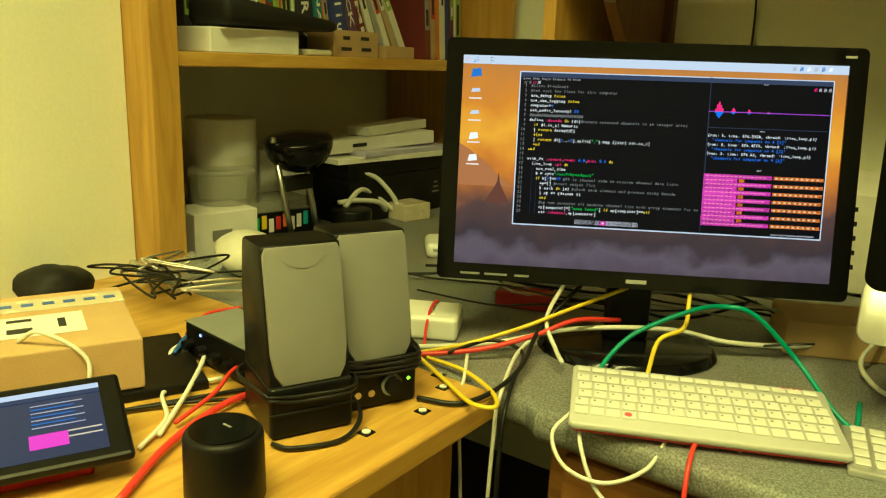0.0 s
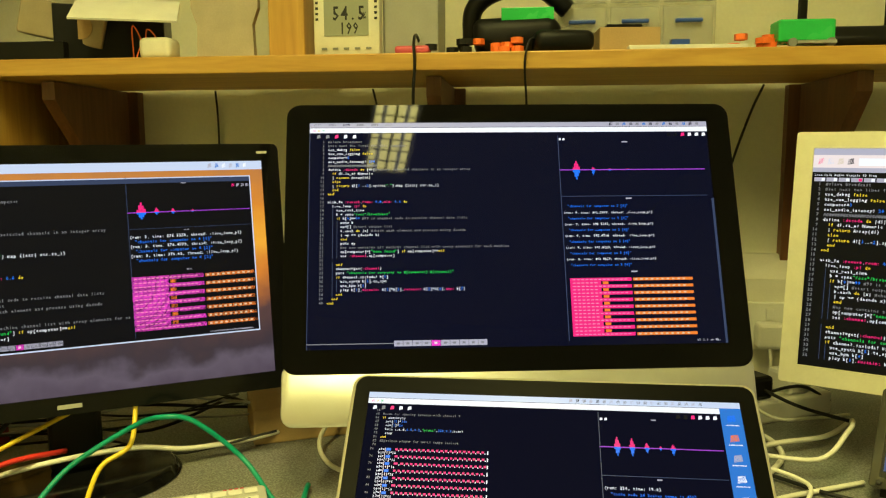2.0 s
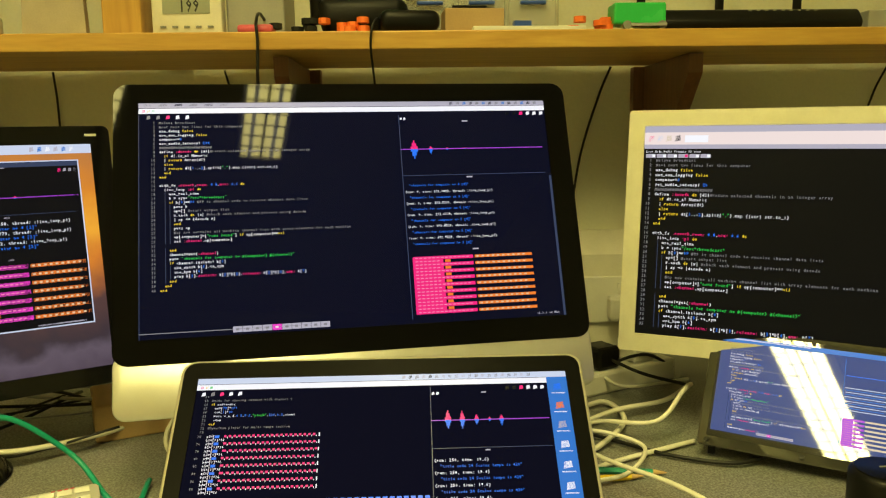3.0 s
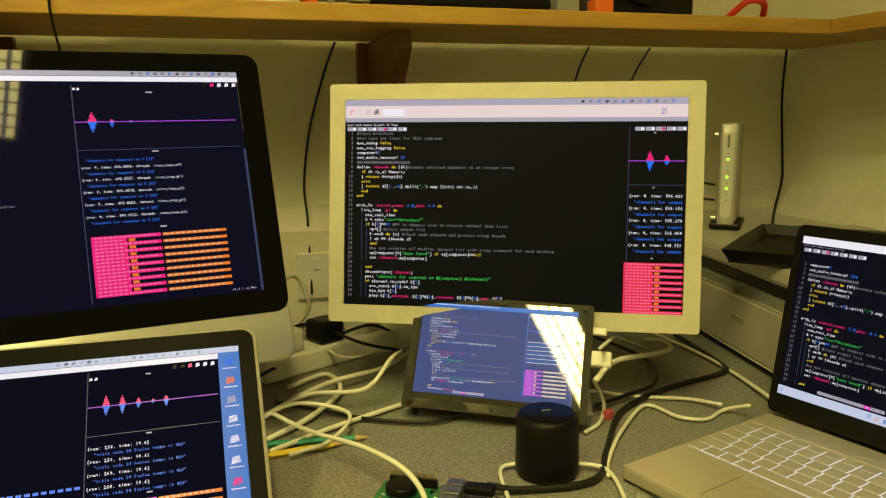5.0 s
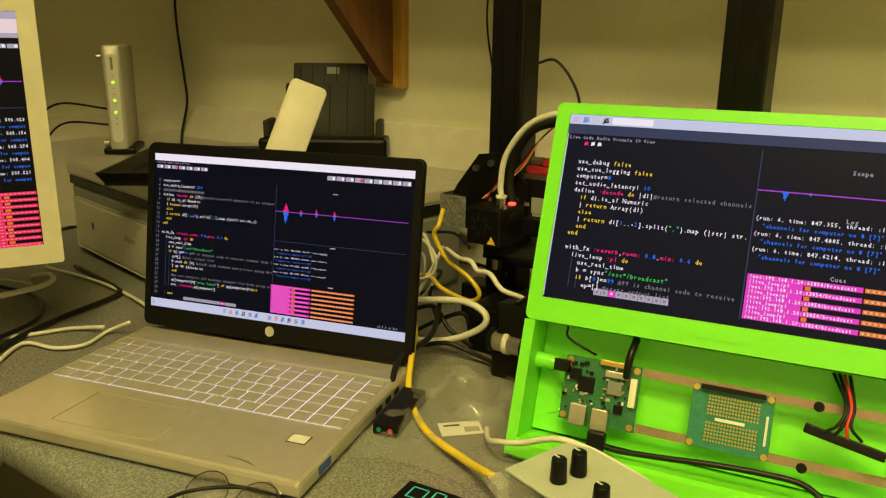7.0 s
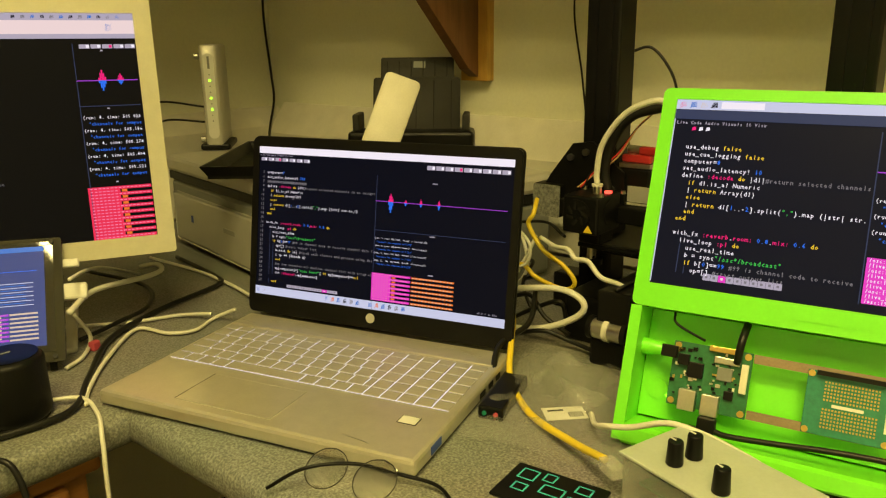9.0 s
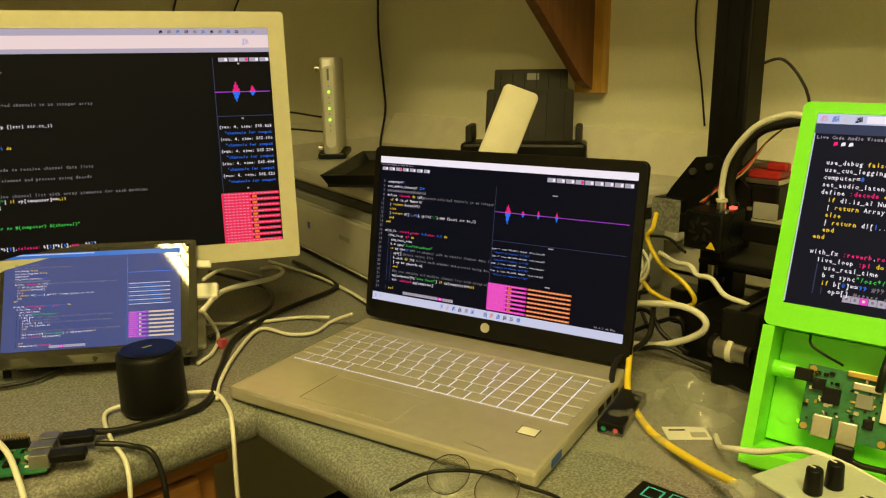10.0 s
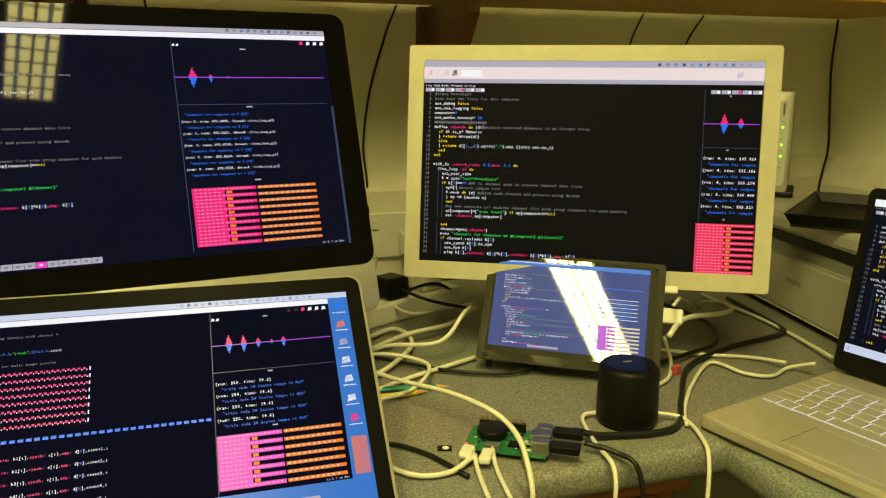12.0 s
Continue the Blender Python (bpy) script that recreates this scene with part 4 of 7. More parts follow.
# warm silver laptop with lit keys
YAW = -74.06
t = thing("laptop", pose(1.5054, 0.7382, DESK, 0, 0, YAW), "open warm silver laptop with backlit keyboard", "laptop")
base = part("base", box(0.364, 0.252, 0.016, 0.001, -0.1295, 0.003, 0.004), M_GOLDSILVER, t)
part("trackpad", box(0.115, 0.061, 0.0005, -0.035, -0.209, 0.0188), M_GOLDSILVER, base)
# Trackpad border: lit and shaded sides are painted as paler and darker strips.
M_EDGE_SHADE = mat("shaded_edge", (0.16, 0.15, 0.12), 0.5, metal=0.3, vary=0.05)
for x, y, sx, sy, m_ in ((-0.035, -0.1780, 0.116, 0.0010, M_GOLDSILVER), (-0.035, -0.2400, 0.116, 0.0008, M_KEYS), (-0.0930, -0.209, 0.0009, 0.062, M_EDGE_SHADE), (0.0230, -0.209, 0.0009, 0.062, M_KEYS)):
    part("trackpad_edge", box(sx, sy, 0.0007, x, y, 0.0188), m_, base)
part("speaker_strip", box(0.350, 0.036, 0.0006, 0, -0.026, 0.0188), M_GOLDSILVER, base)
random.seed(31)
for k in range(9):
    x0 = -0.160 + k * 0.038
    part("speaker_groove", box(0.026, 0.0007, 0.0004, x0, -0.026 + 0.008 * ((k * 5) % 3 - 1), 0.0192, rot=Matrix.Rotation(radians(14 if k % 2 else -10), 4, "Z")), M_KEYS, base)
part("deck_step", box(0.352, 0.0016, 0.0014, 0, -0.0465, 0.0188, 0.0005, 1), M_GOLDSILVER, base, "bright ridge behind the keys")
part("keyboard_well", box(0.3445, 0.1065, 0.0006, 0.0005, -0.1072, 0.0188), G_KEYLIT, base, "lit gaps between the keys")
KEY_ROWS = ((0.0115, 0), (0.0178, 0), (0.0178, 0.004), (0.0178, 0.007), (0.0178, 0.010), (0.0165, 0))
key_y = -0.0535
for r_, (deep, shift) in enumerate(KEY_ROWS):
    meshes = {}
    for k in range(18):
        if r_ == 5 and 4 <= k <= 8:
            continue
        grow = shift if k == 0 else -shift if k == 12 else 0
        if grow not in meshes:
            meshes[grow] = mesh_of(box(0.0180 + grow, deep + 0.0002, 0.0014, 0, 0, 0, 0.0006, 1), "key", M_KEYS)
        key = new("key", meshes[grow])
        key.parent = base
        key.matrix_basis = pose(-0.1635 + k * 0.0193 + (shift / 2 if k in (0, 12) else shift if k < 12 else 0), key_y - deep / 2, 0.0192)
    key_y -= deep + 0.0016
part("space_bar", box(0.0952, 0.0167, 0.0014, -0.0477, -0.1524, 0.0192, 0.0007, 1), M_KEYS, base)
part("fingerprint_frame", box(0.0200, 0.0155, 0.0005, 0.146, -0.191, 0.0188), M_BLACK, base)
part("fingerprint_pad", box(0.0180, 0.0135, 0.0008, 0.146, -0.191, 0.0188), M_WHITE, base)
part("sticker", box(0.0006, 0.022, 0.008, 0.1834, -0.212, 0.008), M_BLUE, base)
for y_, w_ in ((-0.050, 0.013), (-0.072, 0.013), (-0.096, 0.015)):
    part("side_port", box(0.0006, w_, 0.006, 0.1833, y_, 0.007), M_BLACK, base)
lid = part("lid", slab(0.366, 0.2290, 0.006, 0.008, -0.0245, 0.0012, 0.0015), M_BLACK, t, "", pose(0, 0, 0.0458, -9.74))
W, H = 0.3455, 0.191
part("bezel", rim(0.364, 0.2270, (-W / 2, 0, W / 2, H), 0.0025, 0.008, -0.0238, -0.0014), M_BLACK, lid)
part("maker_mark", cyl(0.006, 0.0008, 0, -0.0022, -0.011, axis="Y", n=24), M_SILVER, lid, "round silver maker's badge")
d = Display(W, H)
d.rect(0, 0, 1, 1, S_HP, 0)
d.put("screen", lid, Matrix())
d = Display(W, H)
d.rect(0, 0, 1, 0.045, G_WHITE)
d.rect(0, 0.945, 1, 1, G_PALE)
icons(d, 0.28, 0.955, 14, 0.026, 0.015, 0.032, (G_PALE, G_DESKTOP, G_ORANGE, G_DESKTOP, S_HP, G_GREY, G_DESKTOP))
icons(d, 0.005, 0.957, 2, 0.025, 0.014, 0.03, (G_DESKTOP, G_LILAC))
d.text(0.008, 0.056, "Live Code Audio Visuals IO View", 0.0045, G_LILAC)
tabs(d, 0.01, 0.072, 7, 0.031, 0.026, 0.022, 2)
tabs(d, 0.69, 0.065, 9, 0.0335, 0.03, 0.026, 3)
listing(d, program("7", "234")[4:29], 5, 0.04, 0.170, 0.0305, 0.0075, 0.50)
scope_and_log(d, 0.500, 0.985, 0.303, 0.52, 0.752)
log(d, 0.503, 0.537, 0.0235, 0.0043, "3", "7 [5]", ("982.3633", "982.5000", "982.6363", "982.7680"), 0.9)
cues(d, 0.497, 0.760, 0.812, 0.936, 0.648, 13, G_MAGENTA)
buffers(d, 0.14, 0.915, 0.36, 0.934, 7)
d.text(0.90, 0.930, "v3.3.1 on Win", 0.0055, G_LILAC)
d.put("window_image", lid, pose(0, -0.0005, 0))
wave("scope_trace", lid, W, H, 0.500, 0.303, 0.48, ((0.10, 0.05, 0.07, 0.010), (0.22, 0.02, 0.02, 0.006), (0.34, 0.03, 0.02, 0.005), (0.48, 0.03, 0.03, 0.005)), pose(0, -0.0005, 0))

# lime green all-in-one kit
t = thing("kit_computer", upright(1.5567, 0.2392, 0.8823, -79.75, 20.5, -0.24), "lime green plastic kit computer with open circuit bay", "computer")
W, H = 0.3087, 0.1742
part("bezel", rim(0.3345, 0.2065, (-W / 2, 0, W / 2, H), 0.022, 0.006, -0.022, -0.003), M_LIME, t)
part("back_shell", slab(0.331, 0.30, 0.014, 0.006, -0.1225, 0.0605, 0.003), M_LIME, t)
part("side_cheek", prism([(-0.003, -0.148), (0.004, -0.148), (0.060, -0.1285), (0.060, -0.0225), (-0.003, -0.0225)], (-0.1672, -0.1570), "X"), M_LIME, t)
part("side_cheek", prism([(-0.003, -0.148), (0.004, -0.148), (0.060, -0.1285), (0.060, -0.0225), (-0.003, -0.0225)], (0.1570, 0.1672), "X"), M_LIME, t)
part("bottom_lip", prism([(-0.010, -0.147), (-0.006, -0.1495), (0.004, -0.1495), (0.060, -0.130), (0.060, -0.1265), (-0.006, -0.1315), (-0.010, -0.135)], (-0.1568, 0.1568), "X"), M_LIME, t)
part("bay_ceiling", block(-0.1567, 0.0195, -0.0225, 0.1567, 0.060, 0.176, 0.001), M_LIME, t)
part("bay_back", block(-0.1567, 0.040, -0.1260, 0.1567, 0.0602, -0.023, 0.001), M_LIME, t)
part("maker_mark", box(0.06, 0.0008, 0.008, 0, -0.0034, -0.014), M_LIME, t)
d = Display(W, H)
d.rect(0, 0, 1, 1, S_TOP, 0)
d.put("screen", t, Matrix())
d = Display(W, H)
d.rect(0, 0, 1, 0.052, G_PALE)
d.rect(0, 0.054, 1, 0.105, G_GUIDE)
icons(d, 0.01, 0.01, 4, 0.03, 0.02, 0.034, (G_PINK, G_DESKTOP, G_CREAM, S_HP))
d.rect(0.13, 0.008, 0.25, 0.044, G_WHITE, 0.0006)
icons(d, 0.90, 0.012, 3, 0.035, 0.012, 0.03, (G_DESKTOP,))
d.text(0.008, 0.125, "Live Code Audio Visuals IO View", 0.0082, G_LILAC)
icons(d, 0.015, 0.145, 5, 0.02, 0.012, 0.022, (S_TOP, S_TOP, G_PINK, G_WHITE, G_WHITE))
rows_top = [s for k, s in enumerate(program("8", "10")[2:21]) if k != 4]
listing(d, rows_top, 3, 0.045, 0.255, 0.0385, 0.0107, 0.55, False)
d.rect(0.553, 0.13, 0.556, 0.96, G_GUIDE)
d.rect(0.556, 0.322, 1, 0.328, G_PURPLE)
d.text(0.78, 0.21, "Scope", 0.010, G_LILAC)
d.text(0.78, 0.44, "Log", 0.010, G_LILAC)
d.text(0.76, 0.715, "Cues", 0.010, G_LILAC)
log(d, 0.560, 0.462, 0.038, 0.0092, "6", "8 [7]", ("847.355", "847.4885", "847.6214"), 0.995)
cues(d, 0.56, 0.735, 1.0, 0.955, 0.84, 9, G_MAGENTA, ("/osc:192.168.1.20:63854/broadcast", "/live_loop/pl", 0.0079))
buffers(d, 0.15, 0.915, 0.365, 0.95, 2)
d.rect(0, 0.055, 0.003, 0.99, G_PALE)
d.put("window_image", t, pose(0, -0.0005, 0))
wave("scope_trace", t, W, H, 0.556, 0.325, 0.44, ((0.16, 0.0, 0.045, 0.008), (0.30, 0.006, 0.012, 0.005)), pose(0, -0.0005, 0))


def chips(parent, where, y):
    """Black chips, metal ports and pins on a board."""
    for name, x, z, sx, sz, h, m in where:
        part(name, block(x, y - h, z, x + sx, y, z + sz, 0.0006), m, parent)


board = part("main_board", block(-0.127, 0.018, -0.108, -0.058, 0.0205, -0.049, 0.0004), M_PCB, t, "green populated circuit board")
chips(board, (("chip", -0.112, -0.080, 0.014, 0.014, 0.004, M_BLACK), ("chip", -0.086, -0.078, 0.013, 0.012, 0.003, M_GREYP), ("chip", -0.078, -0.094, 0.008, 0.008, 0.003, M_BLACK), ("coil", -0.121, -0.070, 0.010, 0.010, 0.006, M_BLACK),
              ("usb_port", -0.115, -0.110, 0.015, 0.019, 0.012, M_STEEL), ("usb_port", -0.095, -0.111, 0.015, 0.019, 0.012, M_STEEL), ("audio_jack", -0.136, -0.065, 0.014, 0.011, 0.010, M_BLACK), ("ribbon_socket", -0.095, -0.053, 0.028, 0.005, 0.005, M_GOLD), ("card_slot", -0.066, -0.086, 0.006, 0.026, 0.004, M_CREAM), ("shield", -0.090, -0.063, 0.022, 0.006, 0.0025, M_STEEL)), 0.0179)
random.seed(4)
for k in range(60):
    x, z = random.uniform(-0.125, -0.064), random.uniform(-0.100, -0.054)
    part("component", box(random.choice((0.0018, 0.0028, 0.004)), 0.002, random.choice((0.0016, 0.003)), x, 0.017, z), (M_GOLD, M_STEEL, M_BLACK, M_CREAM, M_BLACK)[k % 5], board)
for x, z in ((-0.123, -0.053), (-0.062, -0.053), (-0.123, -0.104), (-0.062, -0.104)):
    part("mounting_ring", cyl(0.003, 0.001, x, 0.0168, z, axis="Y", n=14), M_GOLD, board)
proto = part("prototyping_board", block(-0.013, 0.018, -0.107, 0.053, 0.0205, -0.053, 0.0004), M_TEALPCB, t, "teal prototyping board with gold pads")
part("pin_header", block(-0.006, 0.012, -0.0565, 0.046, 0.0178, -0.0525), M_BLACK, proto)
pads = bmesh.new()
for r_ in range(12):
    for k in range(17):
        z = -0.1005 + r_ * 0.0030 + (0.005 if r_ > 5 else 0)
        pads = block(0.001 + k * 0.0025, 0.0172, z, 0.0024 + k * 0.0025, 0.0179, z + 0.0016, bm=pads)
part("pad_grid", pads, M_GOLD, proto)
part("print_mark", block(0.008, 0.0174, -0.0822, 0.032, 0.0179, -0.0795), M_PAPER, proto)
part("print_mark", block(0.048, 0.0174, -0.095, 0.050, 0.0179, -0.070), M_PAPER, proto)
for x, z in ((-0.010, -0.056), (0.050, -0.056), (-0.010, -0.104), (0.050, -0.104)):
    part("mounting_ring", cyl(0.0028, 0.001, x, 0.0168, z, axis="Y", n=14), M_GOLD, proto)
M_RAIL = mat("bronze_strip", (0.30, 0.22, 0.15), 0.4, metal=0.4, vary=0.2, scale=40)
for z in (-0.0535, -0.1035):
    part("rail", block(-0.0575, 0.0206, z - 0.004, 0.145, 0.0225, z + 0.004), M_RAIL, t, "bronze-coloured mounting strip")
for x, z in ((0.086, -0.054), (0.079, -0.106)):
    part("magnet", cyl(0.0042, 0.003, x, 0.018, z, axis="Y", n=16), M_BLACK, t)
part("loose_connector", box(0.060, 0.007, 0.008, 0, 0, -0.004, 0.001), M_BLACK, t, "", pose(0.106, 0.006, -0.077, 0, 11, 0))
for k, m_ in enumerate((M_BLACKC, M_BLACKC, M_REDC, M_BLACKC)):
    part("ribbon_lead", tube([(0.088 + 0.01 * k, 0.004, -0.074), (0.100 + 0.003 * k, 0.0, -0.064), (0.104 + 0.002 * k, 0.006, -0.048), (0.094 + 0.004 * k, 0.026, -0.025)], 0.0014, 6), m_, t)
part("display_lead", tube([(-0.070, 0.012, -0.060), (-0.068, 0.004, -0.042), (-0.066, 0.015, -0.024)], 0.0034), M_BLACKC, t)
part("usb_plug", block(-0.0955, 0.003, -0.129, -0.0795, 0.0135, -0.1115, 0.002), M_BLACK, t, "black plug below the board")
part("usb_lead", tube([(-0.082, 0.007, -0.122), (-0.069, 0.005, -0.124), (-0.03, 0.003, -0.121), (0.010, 0.002, -0.117), (0.05, 0.002, -0.115), (0.080, 0.0, -0.116), (0.097, -0.008, -0.126), (0.100, -0.018, -0.140)], 0.0026), M_BLACKC, t)
part("speaker_lead", tube([(-0.10, 0.015, -0.045), (-0.125, 0.006, -0.034), (-0.13, 0.015, -0.024)], 0.0012), M_BLACKC, t)
part("power_boss", cyl(0.008, 0.025, -0.160, 0.025, -0.0595, 0.0065, 20, 0.003, axis="X"), M_LIME, t)
part("power_button", cyl(0.010, 0.001, -0.141, 0.0385, -0.098, axis="Y", n=24), M_LIME, t)
part("power_light", cyl(0.0015, 0.001, -0.131, 0.0382, -0.103, axis="Y", n=10), G_LEDG, t, "lit green power light")


# ---- other things on the grey desk ----
def smart_speaker(x, y, z=DESK):
    t = thing("cylinder_speaker", pose(x, y, z), "small matt black cylinder loudspeaker with glossy top", "loudspeaker", "cylinder loudspeakers")
    part("body", cyl(0.034, 0.066, 0, 0, 0.002, 0.033, 48, 0.006), M_MATTE, t)
    part("top_ring", cyl(0.028, 0.0012, 0, 0, 0.0678, None, 40), M_GLOSS, t)
    part("foot_ring", cyl(0.031, 0.003, 0, 0, 0, None, 40), M_GLOSS, t)
    part("maker_mark", box(0.010, 0.002, 0.0006, 0.0, 0.004, 0.069), M_GREYP, t)


smart_speaker(1.145, 0.884)
smart_speaker(-0.012, 0.450, 0.7435)

# red and white keyboard computer
t = thing("keyboard", upright(0.282, 0.8105, 0.757, 25.0, 83.0), "white compact keyboard with red underside", "keyboard")
part("case", slab(0.276, 0.124, 0.008, 0.006, 0, 0, 0.0015), M_KEYCASE, t)
part("underside", slab(0.270, 0.118, 0.004, 0.006, 0.003, 0.0082, 0.001), M_RED, t, "raspberry red underside")
kb_key = mesh_of(box(0.0143, 0.0016, 0.0138, 0, 0, -0.0069, 0.0006, 1), "key", M_KEYW)
kb_small = mesh_of(box(0.0143, 0.0016, 0.0085, 0, 0, -0.0042, 0.0006, 1), "key", M_KEYW)
for r_ in range(6):
    for k in range(16):
        if r_ == 5 and 4 <= k <= 9:
            continue
        key = new("key", kb_small if r_ == 0 else kb_key)
        key.parent = t
        key.matrix_basis = pose(-0.1255 + k * 0.0165 + (0.003 if r_ in (2, 3) else 0), -0.001, 0.113 - r_ * 0.0172 - (0.002 if r_ else 0))
legend = bmesh.new()
random.seed(8)
for r_ in range(1, 5):
    for k in range(16):
        x = -0.1285 + k * 0.0165 + (0.003 if r_ in (2, 3) else 0)
        z = 0.1125 - r_ * 0.0172
        legend = block(x - 0.0012, -0.0021, z, x + 0.0012, -0.0019, z + random.choice((0.002, 0.0028)), bm=legend)
part("key_legends", legend, M_GREYP, t, "small grey key markings")
part("space_bar", box(0.098, 0.0016, 0.0138, -0.017, -0.001, 0.0195, 0.0006, 1), M_KEYW, t)
for x in (-0.11, 0.11):
    part("foot", box(0.02, 0.007, 0.012, x, 0.0155, 0.10, 0.002), M_RED, t)
part("print_mark", cyl(0.004, 0.0008, -0.077, -0.0022, 0.025, axis="Y", n=12), M_PINK, t, "small red printed badge")
for k in range(4):
    part("print_mark", box(0.004, 0.0006, 0.0015, 0.095 + k * 0.006, -0.0004, 0.1205), M_PINK, t)

# low aluminium keyboard beside the laptop
t = thing("keyboard", pose(0.47, 0.93, DESK, 0, 0, 12), "flat aluminium keyboard with white keys", "keyboard")
part("case", box(0.16, 0.11, 0.008, 0, 0, 0, 0.002), M_ALU, t)
for r_ in range(5):
    for k in range(8):
        key = new("key", kb_key)
        key.parent = t
        key.matrix_basis = pose(-0.066 + k * 0.0185, 0.04 - r_ * 0.019, 0.009, -90)

# bare circuit board
t = thing("circuit_board", pose(0.9944, 0.8605, DESK + 0.006, 0, 0, -31), "bare green single-board computer with plugged leads", "circuit board")
part("board", box(0.085, 0.056, 0.0016, 0, 0, 0), M_PCB, t)
part("network_port", box(0.021, 0.015, 0.0135, 0.034, -0.0005, 0.0016, 0.0005), M_STEEL, t)
for k in range(2):
    part("usb_port", box(0.017, 0.013, 0.0135, 0.036, 0.0165 - k * 0.034, 0.0016, 0.0005), M_STEEL, t)
part("pin_header", box(0.05, 0.005, 0.009, -0.010, 0.024, 0.0016), M_BLACK, t)
part("fan", cyl(0.016, 0.008, -0.018, 0.006, 0.004, None, 24, 0.002), M_BLACK, t, "round black cooling fan")
part("chip", box(0.012, 0.012, 0.002, 0.008, -0.008, 0.0016), M_BLACK, t)
random.seed(17)
for k in range(46):
    part("component", box(random.choice((0.0016, 0.0026, 0.004)), random.choice((0.0014, 0.0026)), random.choice((0.001, 0.0018)), random.uniform(-0.036, 0.024), random.uniform(-0.019, 0.019), 0.0016), (M_BLACK, M_GOLD, M_STEEL, M_CREAM, M_BLACK)[k % 5], t)
for k in range(20):
    part("pin", box(0.0008, 0.0008, 0.006, -0.034 + 0.0025 * k, 0.024, 0.0106), M_GOLD, t)
part("power_port", box(0.008, 0.006, 0.003, -0.032, -0.026, 0.0016), M_STEEL, t)
part("video_port", box(0.015, 0.011, 0.006, -0.012, -0.023, 0.0016), M_STEEL, t)
part("power_light", box(0.0025, 0.0025, 0.0012, -0.040, -0.018, 0.0016), G_LEDR, t, "lit red power light")
part("spacer", cyl(0.0025, 0.006, -0.039, 0.024, -0.006, n=10), M_GOLD, t)
part("spacer", cyl(0.0025, 0.006, -0.039, -0.024, -0.006, n=10), M_GOLD, t)
part("spacer", cyl(0.0025, 0.006, 0.02, 0.024, -0.006, n=10), M_GOLD, t)
part("spacer", cyl(0.0025, 0.006, 0.02, -0.024, -0.006, n=10), M_GOLD, t)
for k in range(2):
    part("plug", box(0.03, 0.014, 0.009, 0.060, 0.0165 - k * 0.034, 0.005, 0.002), M_BLACK, t, "black plug")
part("plug", box(0.014, 0.022, 0.008, -0.034, -0.042, 0.001, 0.003), M_WHITE, t, "white power plug")
part("plug", box(0.012, 0.024, 0.008, -0.014, -0.045, 0.001, 0.003), M_WHITE, t, "white video plug")

t = thing("memory_card", pose(0.930, 0.875, DESK + 0.0005, 0, 0, -15), "tiny black memory card with white dot", "memory card")
part("card", box(0.015, 0.011, 0.001, 0, 0, 0), M_BLACK, t)
part("label", cyl(0.0035, 0.0004, 0.001, 0, 0.001, n=14), M_PAPER, t)
single("eraser", box(0.012, 0.009, 0.012, 0, 0, 0, 0.002), M_PINK, "small pink eraser on the grey desk", "eraser", pose(1.280, 0.994, DESK, 0, 0, 20))


def pencil(x, y, turn, body):
    t = thing("pencil", pose(x, y, DESK + 0.0045, 0, 0, turn), "wooden pencil lying on the grey desk", "pencil", "pencils")
    part("shaft", cyl(0.0037, 0.12, -0.12, 0, 0, None, 6, axis="X"), body, t)
    part("point", cyl(0.0037, 0.016, 0, 0, 0, 0.0006, 12, axis="X"), M_CARD, t)


pencil(0.964, 1.028, -8, M_TEAL)
pencil(0.936, 1.018, 5, M_YELLOW)

t = thing("usb_hub", pose(1.478, 0.5195, DESK, 0, 0, 17), "black audio adapter with two coloured sockets", "adapter")
part("body", box(0.085, 0.026, 0.014, 0, 0, 0.0005, 0.002), M_BLACK, t)
part("socket", cyl(0.0024, 0.001, -0.0435, 0.006, 0.0075, axis="X", n=14), M_TEAL, t)
part("socket", cyl(0.0024, 0.001, -0.0435, -0.006, 0.0075, axis="X", n=14), M_PINK, t)

# spectacles
t = thing("spectacles", pose(1.284, 0.518, DESK + 0.004, 0, 0, 15), "thin black folded spectacles lying open", "spectacles")
part("temple", tube([(-0.045, 0.075, 0.0), (-0.03, 0.045, 0.018), (-0.005, 0.012, 0.016), (0.01, -0.02, 0.006)], 0.0017), M_BLACK, t)
part("temple", tube([(0.01, -0.02, 0.006), (0.012, -0.055, 0.003), (-0.005, -0.08, 0.0)], 0.0017), M_BLACK, t)
part("temple", tube([(0.035, 0.05, 0.014), (0.03, 0.02, 0.014), (0.01, -0.02, 0.008)], 0.0012), M_STEEL, t)
for cy in (0.035, -0.012):
    ring = [(-0.015 + 0.016 * math.cos(a), cy + 0.019 * math.sin(a), 0.012 + 0.010 * math.cos(a)) for a in [k * math.pi / 6 for k in range(13)]]
    rim_ = part("lens_rim", tube(ring, 0.0005, 6, 3), M_CHARCOAL, t)
    bm = bmesh.new()
    bm.faces.new([bm.verts.new(q) for q in ring[:-1]])
    bmesh.ops.solidify(bm, geom=bm.faces, thickness=0.001)
    part("lens", bm, M_LENS, rim_).visible_shadow = False

